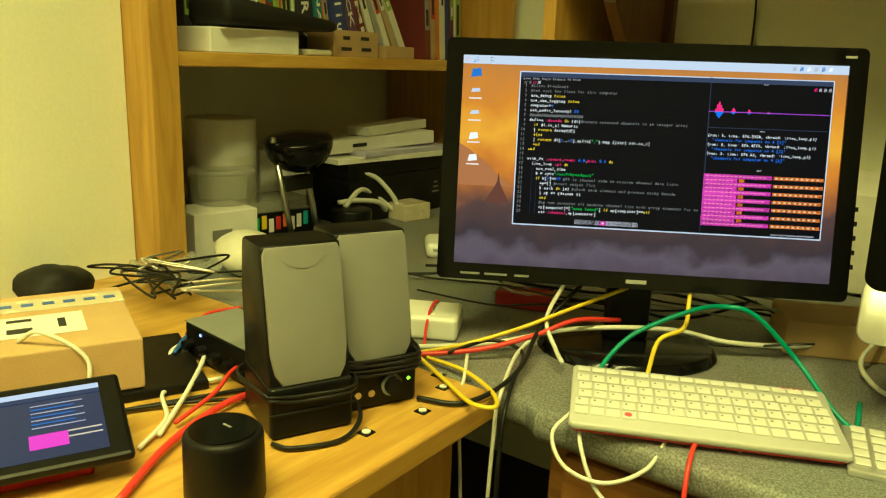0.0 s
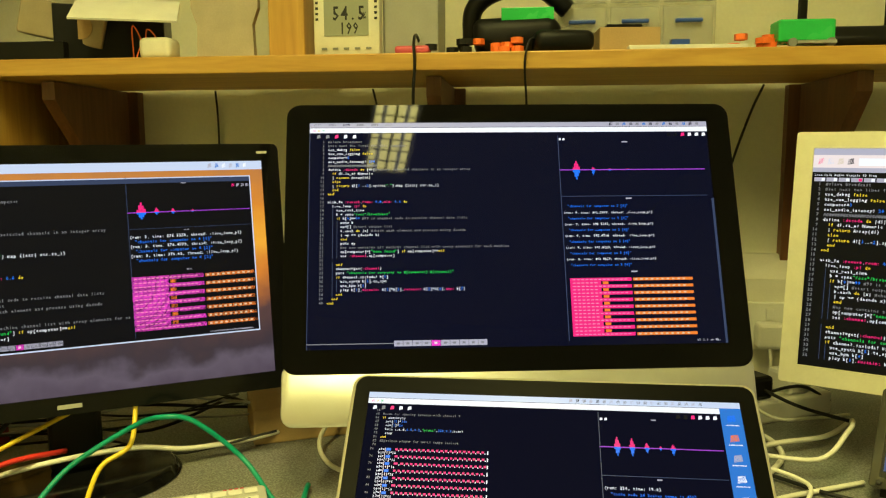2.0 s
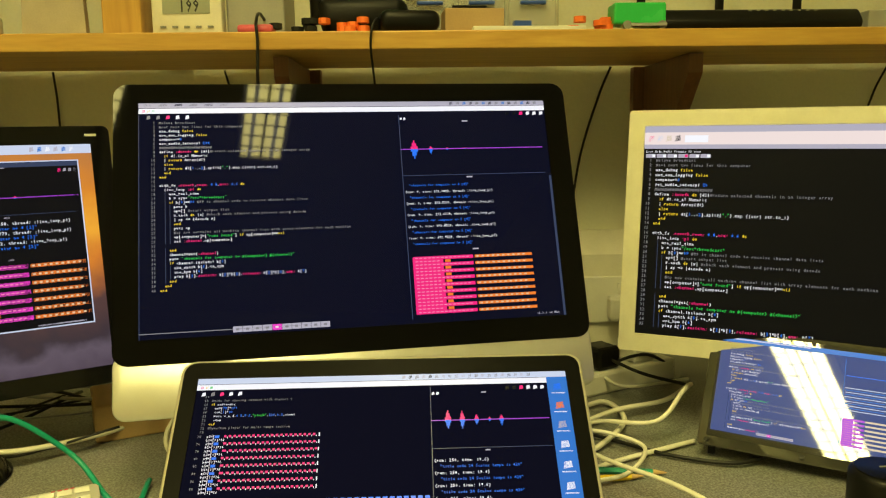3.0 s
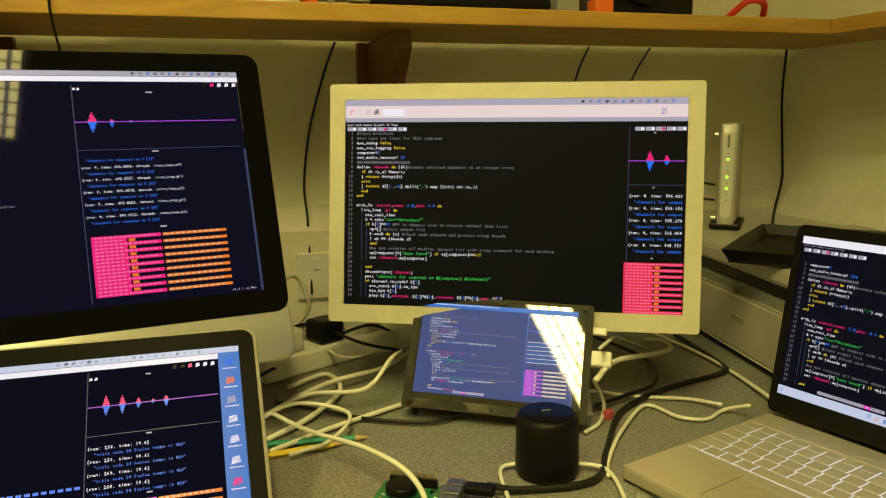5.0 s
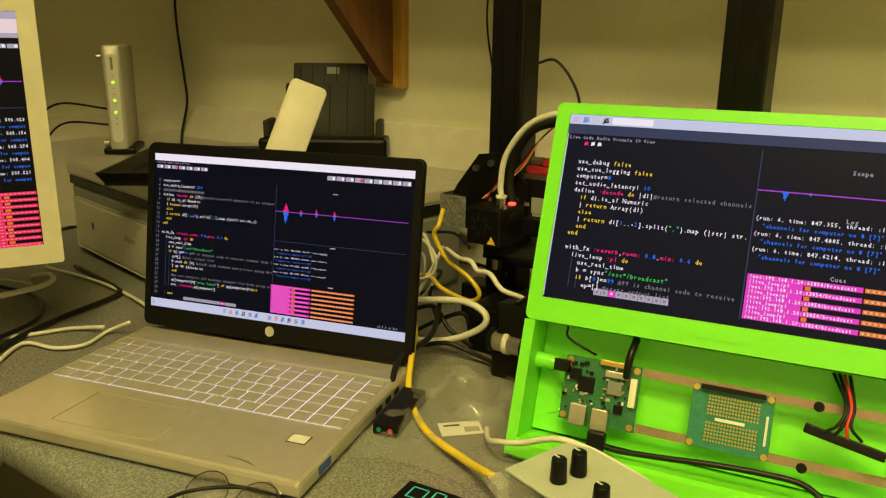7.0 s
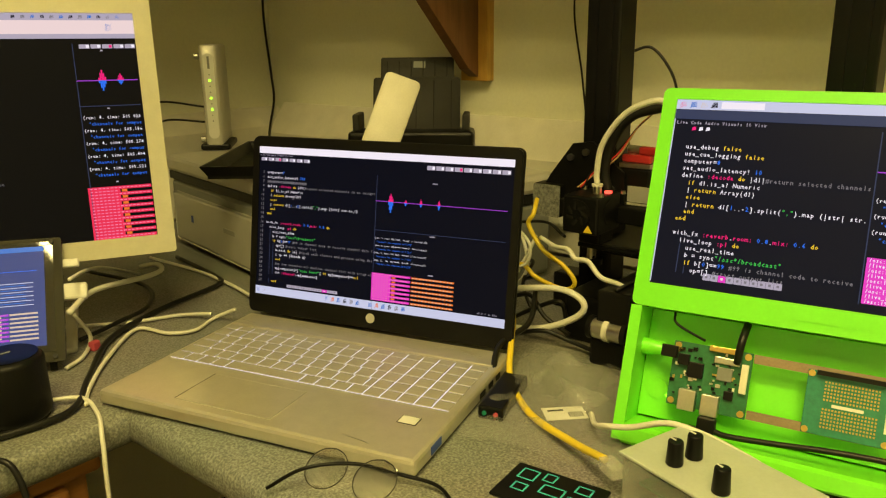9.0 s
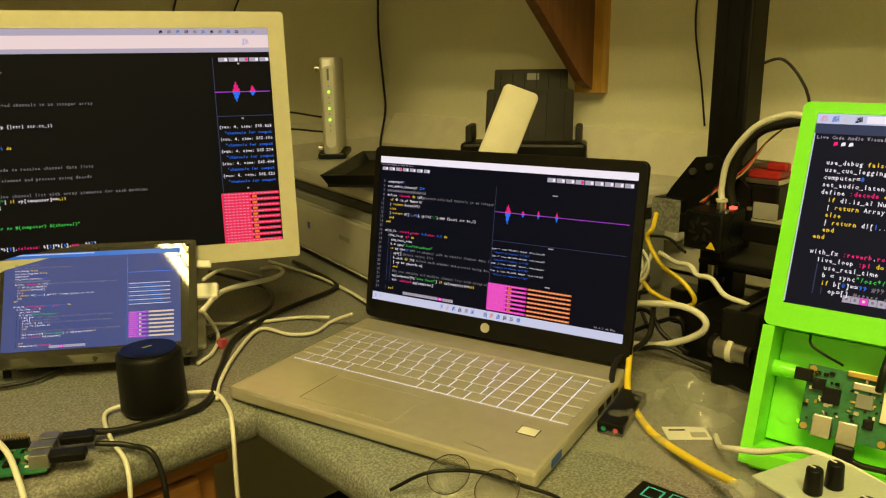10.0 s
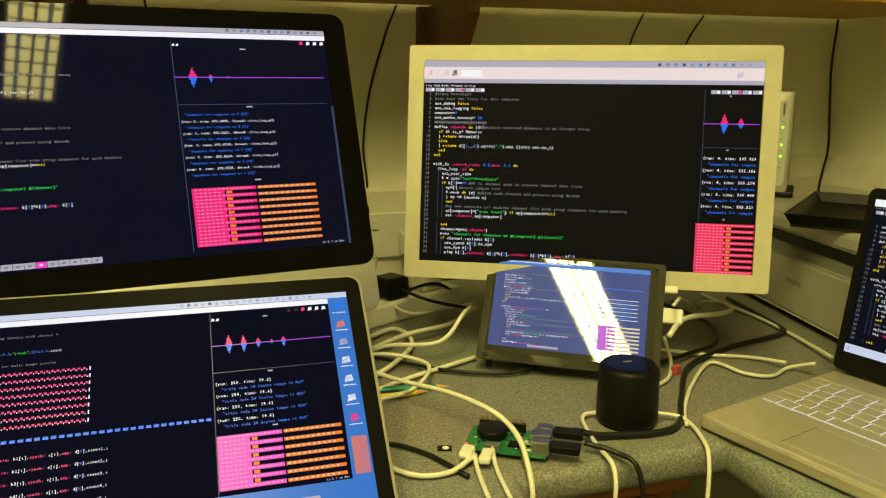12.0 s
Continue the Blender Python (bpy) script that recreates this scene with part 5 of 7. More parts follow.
# black printed card
t = thing("printed_card", pose(1.366, 0.393, DESK, 0, 0, -84), "black card with cyan line drawings", "card")
part("card", box(0.085, 0.055, 0.0035, 0, 0, 0.0002, 0.0015), M_BLACK, t)
d = Display(0.08, 0.05)
for u, v, w, h in ((0.08, 0.1, 0.2, 0.3), (0.34, 0.06, 0.14, 0.22), (0.40, 0.38, 0.26, 0.25), (0.72, 0.12, 0.18, 0.2), (0.12, 0.55, 0.16, 0.2), (0.7, 0.5, 0.2, 0.3)):
    for a in ((u, v, u + w, v + 0.03), (u, v + h, u + w, v + h + 0.03), (u, v, u + 0.02, v + h), (u + w - 0.02, v, u + w, v + h)):
        d.rect(*a, M_CYAN)
d.put("drawing", t, pose(0, -0.025, 0.0040, -90))

# frosted box with knobs
t = thing("control_box", pose(1.410, 0.273, DESK, 0, 0, -17.5), "grey frosted plastic box with black knobs", "control box")
part("case", box(0.075, 0.125, 0.043, 0, 0, 0.0, 0.003), M_CLEAR, t)
part("lid", box(0.079, 0.129, 0.003, 0, 0, 0.0432, 0.001), M_SAGE, t)
for x, y in ((-0.0188, 0.0263), (0.0012, 0.0243), (-0.021, -0.018)):
    k = part("knob", cyl(0.0068, 0.020, 0, 0, 0, 0.0058, 20, 0.001), M_BLACK, t, "ribbed black knob", pose(x, y, 0.0464))
    part("pointer", box(0.0012, 0.005, 0.0006, 0, 0.0025, 0.0201), M_WHITE, k)
part("inner_circuit", box(0.06, 0.10, 0.002, 0, 0, 0.02), M_PCB, t)
t2 = single("network_plug", box(0.022, 0.013, 0.010, 0, 0, 0, 0.001), M_CLEAR, "clear network plug on yellow lead", "plug", pose(1.397, 0.354, 0.7605, 0, 0, 58))

# crumpled clear bag
random.seed(9)
bm = bmesh.new()
bmesh.ops.create_grid(bm, x_segments=26, y_segments=20, size=0.5)
for v in bm.verts:
    p = Vector((v.co.x * 6, v.co.y * 6, 0.3))
    edge = max(abs(v.co.x), abs(v.co.y)) * 2
    v.co.x += 0.06 * noise.noise(p + Vector((5, 0, 0)))
    v.co.y += 0.06 * noise.noise(p + Vector((0, 7, 0)))
    v.co.z = 0.002 + max(0, 0.16 * (1 - edge ** 2) * (0.45 + noise.noise(p * 1.3)) + 0.05 * abs(noise.noise(p * 3)))
bmesh.ops.scale(bm, vec=(0.22, 0.16, 0.22), verts=bm.verts)
single("plastic_bag", smooth(bm, 60), M_BAG, "crumpled clear plastic bag on the desk", "bag", pose(1.515, 0.468, DESK, 0, 0, 15))
t = thing("paper_label", pose(1.495, 0.457, DESK + 0.0006, 0, 0, -44), "white paper label with a barcode", "label")
part("paper", box(0.042, 0.026, 0.0006, 0, 0, 0), M_PAPER, t)
for k in range(7):
    part("bar", box(0.001, 0.010, 0.0003, 0.004 + k * 0.0022, -0.004, 0.0007), M_INK, t)
part("text_bar", box(0.016, 0.003, 0.0003, -0.008, 0.006, 0.0007), M_INK, t)

# ---- document printer ----
t = thing("inkjet_printer", pose(1.762, 1.057, DESK, 0, 0, -10), "silver and black flatbed printer", "printer")
part("body", box(0.36, 0.62, 0.118, 0, 0, 0.004, 0.008), M_GREYP, t)
part("front_panel", box(0.006, 0.58, 0.090, -0.1832, 0, 0.012, 0.006), M_SILVER, t)
part("lid", box(0.37, 0.63, 0.030, 0, 0, 0.136, 0.008), M_SILVER, t)
part("dark_band", box(0.362, 0.622, 0.014, 0, 0, 0.1221), M_BLACK, t)
part("maker_mark", box(0.001, 0.04, 0.008, -0.1866, 0.06, 0.06), M_GREYC, t)
part("badge", box(0.001, 0.008, 0.012, -0.1866, 0.21, 0.055), M_BLUE, t)
bm = block(-0.15, -0.15, 0.0, 0.15, 0.13, 0.004)
for q in ((-0.15, -0.15, -0.146, 0.13), (0.146, -0.15, 0.15, 0.13), (-0.146, -0.15, 0.146, -0.146), (-0.146, 0.126, 0.146, 0.13)):
    bm = block(q[0], q[1], 0.004, q[2], q[3], 0.020, bm=bm)
for v in bm.verts:
    if v.co.z > 0.015:
        v.co.x *= 1.06
        v.co.y *= 1.06
TOP = pose(1.762, 1.057, DESK, 0, 0, -10).inverted() @ pose(1.80, 1.09, DESK)
part("paper_tray", bm, M_BLACK, t, "open black paper tray", TOP @ pose(-0.065, -0.015, 0.1668, 0, 0, -50))
sup = part("paper_support", slab(0.160, 0.105, 0.006, 0.006, 0, 0, 0.001), M_CHARCOAL, t, "folding black paper support", TOP @ pose(0.128, -0.052, 0.198, -18, 0, -54))
part("support_flap", slab(0.135, 0.078, 0.005, 0.004, 0.066, 0.0065, 0.001), M_CHARCOAL, sup)
part("finger_slot", box(0.022, 0.001, 0.012, 0.004, 0.0060, 0.124), M_GREYP, sup)
for k in range(5):
    part("rib", box(0.002, 0.003, 0.090, -0.064 + k * 0.032, -0.0016, 0.008), M_RUBBER, sup)
for k in range(6):
    part("rib", box(0.002, 0.002, 0.028, -0.055 + k * 0.022, 0.0056, 0.108), M_RUBBER, sup)
fe = part("feeder", box(0.225, 0.075, 0.040, 0.12, -0.05, 0.1665, 0.006, rot=Matrix.Rotation(radians(-54), 4, "Z")), M_BLACK, t, "", TOP)
for sx in (-0.098, 0.098):
    part("edge_guide", box(0.012, 0.060, 0.030, sx, 0.0, 0.0, 0.003), M_CHARCOAL, fe, "", pose(0.12, -0.05, 0.2068, 0, 0, -54))
single("white_card", slab(0.052, 0.16, 0.006, 0.008, 0, 0, 0.001), M_CREAM, "white plastic slab leaning on the paper tray", "card", pose(1.628, 0.866, 0.9095, -16, 20, -55))

t = thing("modem", pose(1.715, 1.355, 0.9072, 0, 0, -42), "slim upright grey modem with green lights", "modem")
part("body", slab(0.031, 0.185, 0.13, 0.006, 0.008, 0, 0.003), M_SILVER, t)
part("strip", slab(0.019, 0.155, 0.002, 0.009, 0.022, -0.0015), M_WHITE, t)
part("foot", box(0.055, 0.11, 0.012, 0, 0.055, 0, 0.004), M_BLACK, t)
for k in range(9):
    part("indicator", cyl(0.0022 if k in (2, 4, 7) else 0.0012, 0.001, 0, -0.0026, 0.055 + k * 0.0105, axis="Y", n=10), G_LEDG if k in (2, 4, 7) else M_GREYP, t)
part("maker_mark", box(0.004, 0.0006, 0.022, 0, -0.0018, 0.15), M_GREYP, t)
for z in (0.02, 0.172):
    part("side_stud", cyl(0.006, 0.008, -0.026, 0.012, z, axis="X", n=14), M_STEEL, t)

# ---- printer for plastic parts ----
t = thing("plastic_printer", pose(1.785, 0.45, DESK, 0, 0, -90), "black open-frame printer for plastic parts", "3d printer")
for x in (-0.127, 0.156):
    p = part("post", box(0.047, 0.042, 0.62, x, 0.0, 0.02, 0.003), M_BLACK, t)
    for dx in (-0.010, 0.010):
        part("slot", box(0.006, 0.002, 0.61, x + dx, -0.0218, 0.025), M_MATTE, p)
part("base_bar", box(0.38, 0.04, 0.05, 0, 0.0, 0.0, 0.003), M_BLACK, t)
part("rail", box(0.042, 0.30, 0.042, -0.020, -0.02, 0.0505, 0.003), M_BLACK, t)
part("electronics_box", box(0.16, 0.09, 0.06, -0.035, -0.070, 0.0, 0.004), M_BLACK, t)
part("bed_carriage", box(0.17, 0.12, 0.006, -0.02, 0.02, 0.0955, 0.001), M_RUBBER, t)
bed = part("bed", box(0.235, 0.20, 0.006, -0.010, 0.035, 0.106, 0.001), M_BLACK, t, "black heated bed plate")
part("bed_glass", box(0.232, 0.197, 0.003, -0.010, 0.035, 0.1122, 0.0005), M_RUBBER, bed)
part("bed_sheet", box(0.13, 0.11, 0.0006, 0.035, 0.02, 0.1154), M_PAPER, bed)
for x in (-0.115, 0.09):
    part("level_spring", cyl(0.006, 0.016, x, -0.05, 0.0895, n=14), M_STEEL, bed)
    part("level_knob", cyl(0.014, 0.007, x, -0.05, 0.082, n=24), M_MATTE, bed)
part("gantry", box(0.33, 0.020, 0.022, -0.01, -0.034, 0.138, 0.002), M_BLACK, t)
# print head: fan in front, blower at its side
head_ = part("print_head", box(0.049, 0.058, 0.047, -0.109, -0.066, 0.131, 0.003), M_BLACK, t, "black print head with fan")
for m_, cx, cy, ax in ((M_MATTE, -0.112, -0.0958, "Y"), (M_MATTE, -0.0842, -0.062, "X")):
    part("fan_ring", cyl(0.0175, 0.0008, cx, cy, 0.156, axis=ax, n=32), m_, head_)
part("fan_hub", cyl(0.006, 0.0016, -0.112, -0.0974, 0.156, axis="Y", n=20), M_BLACK, head_)
for k in range(7):
    a = k * 2 * math.pi / 7
    part("fan_blade", box(0.0035, 0.001, 0.010, -0.112 + 0.0105 * math.cos(a), -0.0966, 0.151 + 0.0105 * math.sin(a), rot=Matrix.Rotation(math.pi / 2 - a + 0.5, 4, "Y")), M_RUBBER, head_)
part("warning_mark", prism([(-0.103, 0.134), (-0.091, 0.134), (-0.097, 0.1435)], (-0.0957, -0.0952), "Y"), M_YELLOW, head_, "yellow warning triangle")
part("heat_light", box(0.007, 0.007, 0.003, -0.091, -0.058, 0.1782), G_LEDR, head_)
part("collar", cyl(0.0055, 0.009, -0.102, -0.066, 0.178, n=14), M_STEEL, head_)
part("tube_cap", cyl(0.007, 0.003, -0.102, -0.066, 0.187, n=14), M_CREAM, head_)
part("nozzle_block", box(0.030, 0.036, 0.016, -0.105, -0.060, 0.1155, 0.003), M_BLACK, head_)
for x, y in ((-0.128, -0.05), (-0.086, -0.085), (-0.075, -0.05)):
    part("screw", cyl(0.003, 0.004, x, y, 0.178, n=10), M_STEEL, head_)
arm = part("carriage_plate", prism([(-0.205, 0.165), (-0.19, 0.19), (-0.158, 0.232), (-0.13, 0.236), (-0.085, 0.20), (-0.08, 0.135), (-0.15, 0.130), (-0.20, 0.138)], (-0.032, -0.027), "Y"), M_BLACK, t, "black bolted carriage plate")
for x, z in ((-0.160, 0.214), (-0.138, 0.222), (-0.10, 0.178), (-0.148, 0.150)):
    w_ = part("wheel", cyl(0.011, 0.009, x, -0.0268, z, axis="Y", n=20), M_RUBBER, arm)
    part("bolt", cyl(0.0045, 0.004, x, -0.0362, z, axis="Y", n=14), M_STEEL, w_)
mo = part("end_motor", box(0.042, 0.042, 0.044, -0.189, -0.022, 0.133, 0.003), M_BLACK, t)
part("cover_plate", slab(0.041, 0.043, 0.0012, 0.003, 0.1335, -0.0445), mat("grey_mottled_plate", (0.16, 0.165, 0.155), 0.5, vary=0.75, scale=230, fine=700), mo, "grey mottled plate on the motor", pose(-0.189, 0, 0))
ex = part("extruder_motor", box(0.042, 0.042, 0.044, -0.074, -0.004, 0.162, 0.003), M_BLACK, t)
part("motor_face", box(0.030, 0.0015, 0.020, -0.066, -0.0262, 0.164), M_GREYC, ex, "grey label plate")
part("motor_flange", box(0.0425, 0.0425, 0.006, -0.074, -0.004, 0.2062, 0.001), M_STEEL, ex)
part("extruder_body", box(0.040, 0.032, 0.010, -0.074, -0.006, 0.2124, 0.003), M_RED, ex, "red metal extruder")
part("extruder_lever", box(0.026, 0.012, 0.010, -0.060, -0.014, 0.2226, 0.003), M_RED, ex, "red metal lever")
part("lever_spring", cyl(0.005, 0.016, -0.088, -0.014, 0.2285, axis="X", n=14), M_STEEL, ex)
part("drive_gear", cyl(0.007, 0.008, -0.078, 0.0, 0.2226, n=18), M_GOLD, ex)
part("filament_tube", tube([(-0.102, -0.066, 0.19), (-0.104, -0.065, 0.204), (-0.098, -0.065, 0.239), (-0.073, -0.065, 0.274), (-0.044, -0.065, 0.290), (-0.018, -0.062, 0.292), (0.03, -0.05, 0.275), (0.05, -0.03, 0.24)], 0.0038), M_WHITEC, t, "pale filament tube")
part("loom", tube([(-0.098, -0.045, 0.178), (-0.104, -0.045, 0.204), (-0.095, -0.045, 0.241), (-0.073, -0.045, 0.271), (-0.043, -0.045, 0.282), (-0.01, -0.04, 0.286), (0.03, -0.02, 0.27)], 0.0062), M_RUBBER, t, "braided dark cable loom")
for k, m_ in enumerate((M_CARD, M_REDC, M_BLACKC)):
    part("loose_wire", tube([(-0.136 + 0.004 * k, -0.055, 0.180), (-0.118, -0.05, 0.196 + 0.003 * k), (-0.088, -0.042, 0.222 + 0.004 * k), (-0.066, -0.040, 0.258), (-0.045, -0.043, 0.277)], 0.0011, 6), m_, t)
part("back_wire", tube([(-0.112, 0.022, 0.345), (-0.085, 0.03, 0.35), (-0.055, 0.03, 0.315), (-0.045, 0.03, 0.27)], 0.0018), M_BLACKC, t)
ro = part("belt_tensioner", cyl(0.012, 0.046, -0.050, -0.165, 0.046, axis="X", n=20), M_STEEL, t, "steel belt roller at the front")
for x in (-0.050, -0.030, -0.008):
    part("roller_band", cyl(0.0135, 0.006, x, -0.165, 0.046, axis="X", n=20), M_CREAM if x == -0.030 else M_BLACK, ro)
part("tensioner_arm", box(0.012, 0.06, 0.024, -0.0, -0.142, 0.034, 0.002), M_BLACK, t)
part("front_foot", box(0.05, 0.05, 0.034, -0.026, -0.140, 0.0, 0.004), M_BLACK, t)
part("belt", tube([(-0.02, -0.165, 0.0945), (-0.02, 0.12, 0.0945)], 0.002, straight=True), M_BLACKC, t)


def socket(x, plug):
    t = thing("wall_socket", pose(x, BACK - 0.05, 0.79), "white double wall socket with plug", "socket", "wall sockets")
    part("plate", box(0.14, 0.008, 0.085, 0, -0.0042, 0, 0.002), M_WHITE, t)
    for k in (-0.035, 0.035):
        part("switch", box(0.012, 0.004, 0.02, k, -0.0102, 0.055, 0.001), M_WHITE, t)
    if plug:
        part("plug", box(0.045, 0.028, 0.045, 0.032, -0.0225, 0.008, 0.006), M_WHITE, t)
        part("lead", tube([(0.032, -0.03, 0.012), (0.034, -0.035, -0.02), (0.03, -0.03, -0.046)], 0.003), M_WHITEC, t)


socket(1.03, True)
socket(0.84, False)
t = thing("wall_socket", pose(RIGHT - 0.06, 0.80, 0.79, 0, 0, -90), "white double wall socket with plug", "socket", "wall sockets")
part("plate", box(0.14, 0.008, 0.085, 0, -0.0042, 0, 0.002), M_WHITE, t)
part("plug", box(0.045, 0.028, 0.045, 0.032, -0.0225, 0.008, 0.006), M_WHITE, t)
t = thing("power_strip", pose(0.98, 1.34, DESK, 0, 0, 28), "white extension lead with plugs behind the computer", "power strip")
part("body", box(0.26, 0.055, 0.035, 0, 0, 0.0, 0.005), M_WHITE, t)
for k in range(3):
    part("plug", box(0.045, 0.045, 0.035, -0.08 + 0.075 * k, 0, 0.0352, 0.006), (M_WHITE, M_BLACK, M_WHITE)[k], t)

# white power adapter
t = thing("power_adapter", pose(-0.142, 0.908, DESK, 0, 0, 28), "white square power adapter brick", "adapter")
part("brick", box(0.086, 0.078, 0.034, 0, 0, 0.0, 0.007, 4), M_WHITE, t)
t = thing("drive_box", pose(-0.10, 1.105, DESK, 0, 0, 20), "dark red metal drive with lit end", "drive")
part("body", box(0.09, 0.05, 0.026, 0, 0, 0, 0.003), M_REDTRANS, t)
part("end_cap", box(0.004, 0.048, 0.024, -0.0472, 0, 0.001), M_GREYP, t)
part("light", box(0.001, 0.004, 0.003, -0.0498, 0.005, 0.010), G_LEDB, t)
single("wooden_block", box(0.20, 0.10, 0.05, 0, 0, 0, 0.003), M_KRAFT, "brown wooden riser under the monitor", "block", pose(0.345, 1.25, DESK, 0, 0, 25))

# ---- the pine desk's things ----
def cloth_speaker(x, y, turn, knob):
    t = thing("desk_speaker", pose(x, y, 0.7435, 0, 0, turn), "grey cloth-fronted desk loudspeaker wound with black cable", "loudspeaker", "desk loudspeakers")
    prof = [(-0.042, 0.05), (0.048, 0.05), (0.056, 0.14), (0.050, 0.189), (-0.011, 0.191), (-0.036, 0.075)]
    bm = prism(prof, (-0.0425, 0.0425), "X")
    bmesh.ops.bevel(bm, geom=list(bm.edges), offset=0.004, segments=2, profile=0.5, affect="EDGES")
    part("body", smooth(bm, 40), M_BLACK, t)
    part("plinth", box(0.088, 0.094, 0.0555, 0, 0.002, 0.0, 0.005, 3), M_BLACK, t)
    bm = prism([(-0.030, 0), (0.030, 0), (0.037, 0.012), (0.040, 0.032), (0.0405, 0.130), (0.037, 0.137), (-0.037, 0.137), (-0.0405, 0.130), (-0.040, 0.032), (-0.037, 0.012)], (0.0, 0.007), "Y")
    bmesh.ops.bevel(bm, geom=[e for e in bm.edges if abs(e.verts[0].co.y - e.verts[1].co.y) < 1e-5], offset=0.0025, segments=2, profile=0.5, affect="EDGES")
    g = part("grille", smooth(bm, 40), M_FABRIC, t, "grey cloth grille", pose(0, -0.0445, 0.056, -12.0))
    part("seam", tube([(-0.026, 0.0, 0.128), (-0.014, -0.0002, 0.118), (0, -0.0003, 0.1145), (0.014, -0.0002, 0.118), (0.026, 0.0, 0.128)], 0.0004, 6, 5), M_FABRIC, g)
    for k in range(5 if knob else 2):
        z = 0.042 + 0.0038 * k
        w = 0.0455 + 0.001 * (k % 2)
        loop = [(-w, -0.047, z + 0.003), (-0.01, -0.0495, z - 0.002 + 0.002 * (k % 3)), (w, -0.047, z + 0.002), (w + 0.001, 0.052, z), (-w - 0.001, 0.052, z - 0.002), (-w, -0.047, z + 0.003)]
        part("wound_cable", tube(loop, 0.0018, 6, 5), M_BLACKC, t)
    if knob:
        ring = part("knob_ring", cyl(0.0125, 0.002, 0.012, -0.0472, 0.024, axis="Y", n=28), M_GREYP, t)
        part("volume_knob", cyl(0.0095, 0.008, 0.012, -0.0555, 0.024, axis="Y", n=24), M_BLACK, ring)
        part("power_light", cyl(0.002, 0.001, 0.033, -0.0462, 0.028, axis="Y", n=10), G_LEDG, t, "lit green power light")
        for k in range(2):
            part("jack", cyl(0.004, 0.001, -0.012 - 0.016 * k, -0.0462, 0.018, axis="Y", n=14), M_STEEL, t)
    else:
        part("cable_tail", tube([(0.047, 0.0, 0.03), (0.052, -0.045, 0.012), (0.02, -0.075, 0.004), (-0.03, -0.072, 0.004), (-0.046, -0.055, 0.004)], 0.0026, 6), M_BLACKC, t)
        part("band", box(0.0895, 0.002, 0.003, 0, -0.0462, 0.026, 0.001), M_RUBBER, t)
    return t


cloth_speaker(-0.073, 0.692, 67, True)
cloth_speaker(-0.084, 0.601, 66, False)
t = thing("audio_interface", pose(-0.220, 0.676, 0.7435, 0, 0, -6.6), "black and grey audio interface box with knobs", "audio interface")
part("case", box(0.165, 0.125, 0.043, 0, 0, 0.003, 0.003), M_BLACK, t)
part("top_plate", box(0.166, 0.075, 0.001, 0, -0.025, 0.0462), M_GREYP, t)
for k in range(5):
    part("knob", cyl(0.006, 0.012, -0.066 + 0.030 * k, -0.075, 0.022, axis="Y", n=16), M_BLACK, t)
part("power_light", box(0.003, 0.001, 0.003, -0.045, -0.0632, 0.036), G_LEDB, t, "lit blue power light")
part("switch", box(0.014, 0.001, 0.003, -0.03, -0.0632, 0.012), M_STEEL, t)

t = thing("cardboard_box", pose(-0.377, 0.469, 0.7435, 0, 0, 66), "brown cardboard parcel with label and printed tape", "box")
part("body", box(0.21, 0.205, 0.058, 0, 0, 0.012, 0.002), M_CARD, t)
part("tape", box(0.2105, 0.045, 0.0006, 0, 0.058, 0.0702), M_TAPE, t)
part("label", box(0.14, 0.070, 0.0006, -0.015, -0.02, 0.0703), M_PAPER, t, "white address label")
for x, y, sx, sy in ((0.0, -0.035, 0.025, 0.015), (0.0, 0.0, 0.025, 0.008), (0.042, -0.02, 0.008, 0.03), (-0.05, -0.01, 0.03, 0.004), (-0.05, -0.02, 0.026, 0.004), (-0.05, -0.03, 0.03, 0.004)):
    part("print_bar", box(sx, sy, 0.0004, x - 0.01, y, 0.0711), M_INK, t)
for k in range(9):
    part("print_bar", box(0.013, 0.010, 0.0004, -0.09 + 0.0225 * k, 0.058, 0.0710), M_INKBLUE, t)
single("black_case", box(0.26, 0.17, 0.011, 0, 0, 0, 0.002), M_BLACK, "flat black drive case under the cardboard parcel", "case", pose(-0.338, 0.497, 0.7435, 0, 0, 66))

t = thing("tablet_display", pose(-0.190, 0.357, 0.778, 0, 0, 66) @ pose(0, 0, 0, 18), "small black touch display showing blurred code", "display")
part("frame", box(0.194, 0.112, 0.010, 0, 0, 0, 0.004), M_BLACK, t)
d = Display(0.155, 0.087)
d.rect(0, 0, 1, 1, S_TAB2, 0)
d.put("screen", t, pose(0, -0.0435, 0.0104, -90))
d = Display(0.155, 0.087)
d.rect(0, 0, 1, 0.08, G_PALE)
d.rect(0, 0.08, 1, 0.14, G_GUIDE)
for k in range(7):
    d.rect(0.06, 0.22 + 0.055 * k, 0.2 + 0.06 * (k % 4), 0.235 + 0.055 * k, G_LILAC)
    d.rect(0.62, 0.22 + 0.055 * k, 0.9 - 0.05 * (k % 2), 0.235 + 0.055 * k, G_DESKTOP if k % 2 else G_LILAC)
d.rect(0.6, 0.66, 0.8, 0.86, G_MAGENTA)
d.rect(0.8, 0.66, 0.98, 0.68, G_CREAM)
d.rect(0.8, 0.74, 0.98, 0.76, G_CREAM)
d.put("window_image", t, pose(0, -0.0435, 0.0108, -90))
part("stand_off", cyl(0.003, 0.03, -0.08, 0.04, -0.03, n=10), M_STEEL, t)
part("stand_off", cyl(0.003, 0.03, 0.08, 0.04, -0.03, n=10), M_STEEL, t)
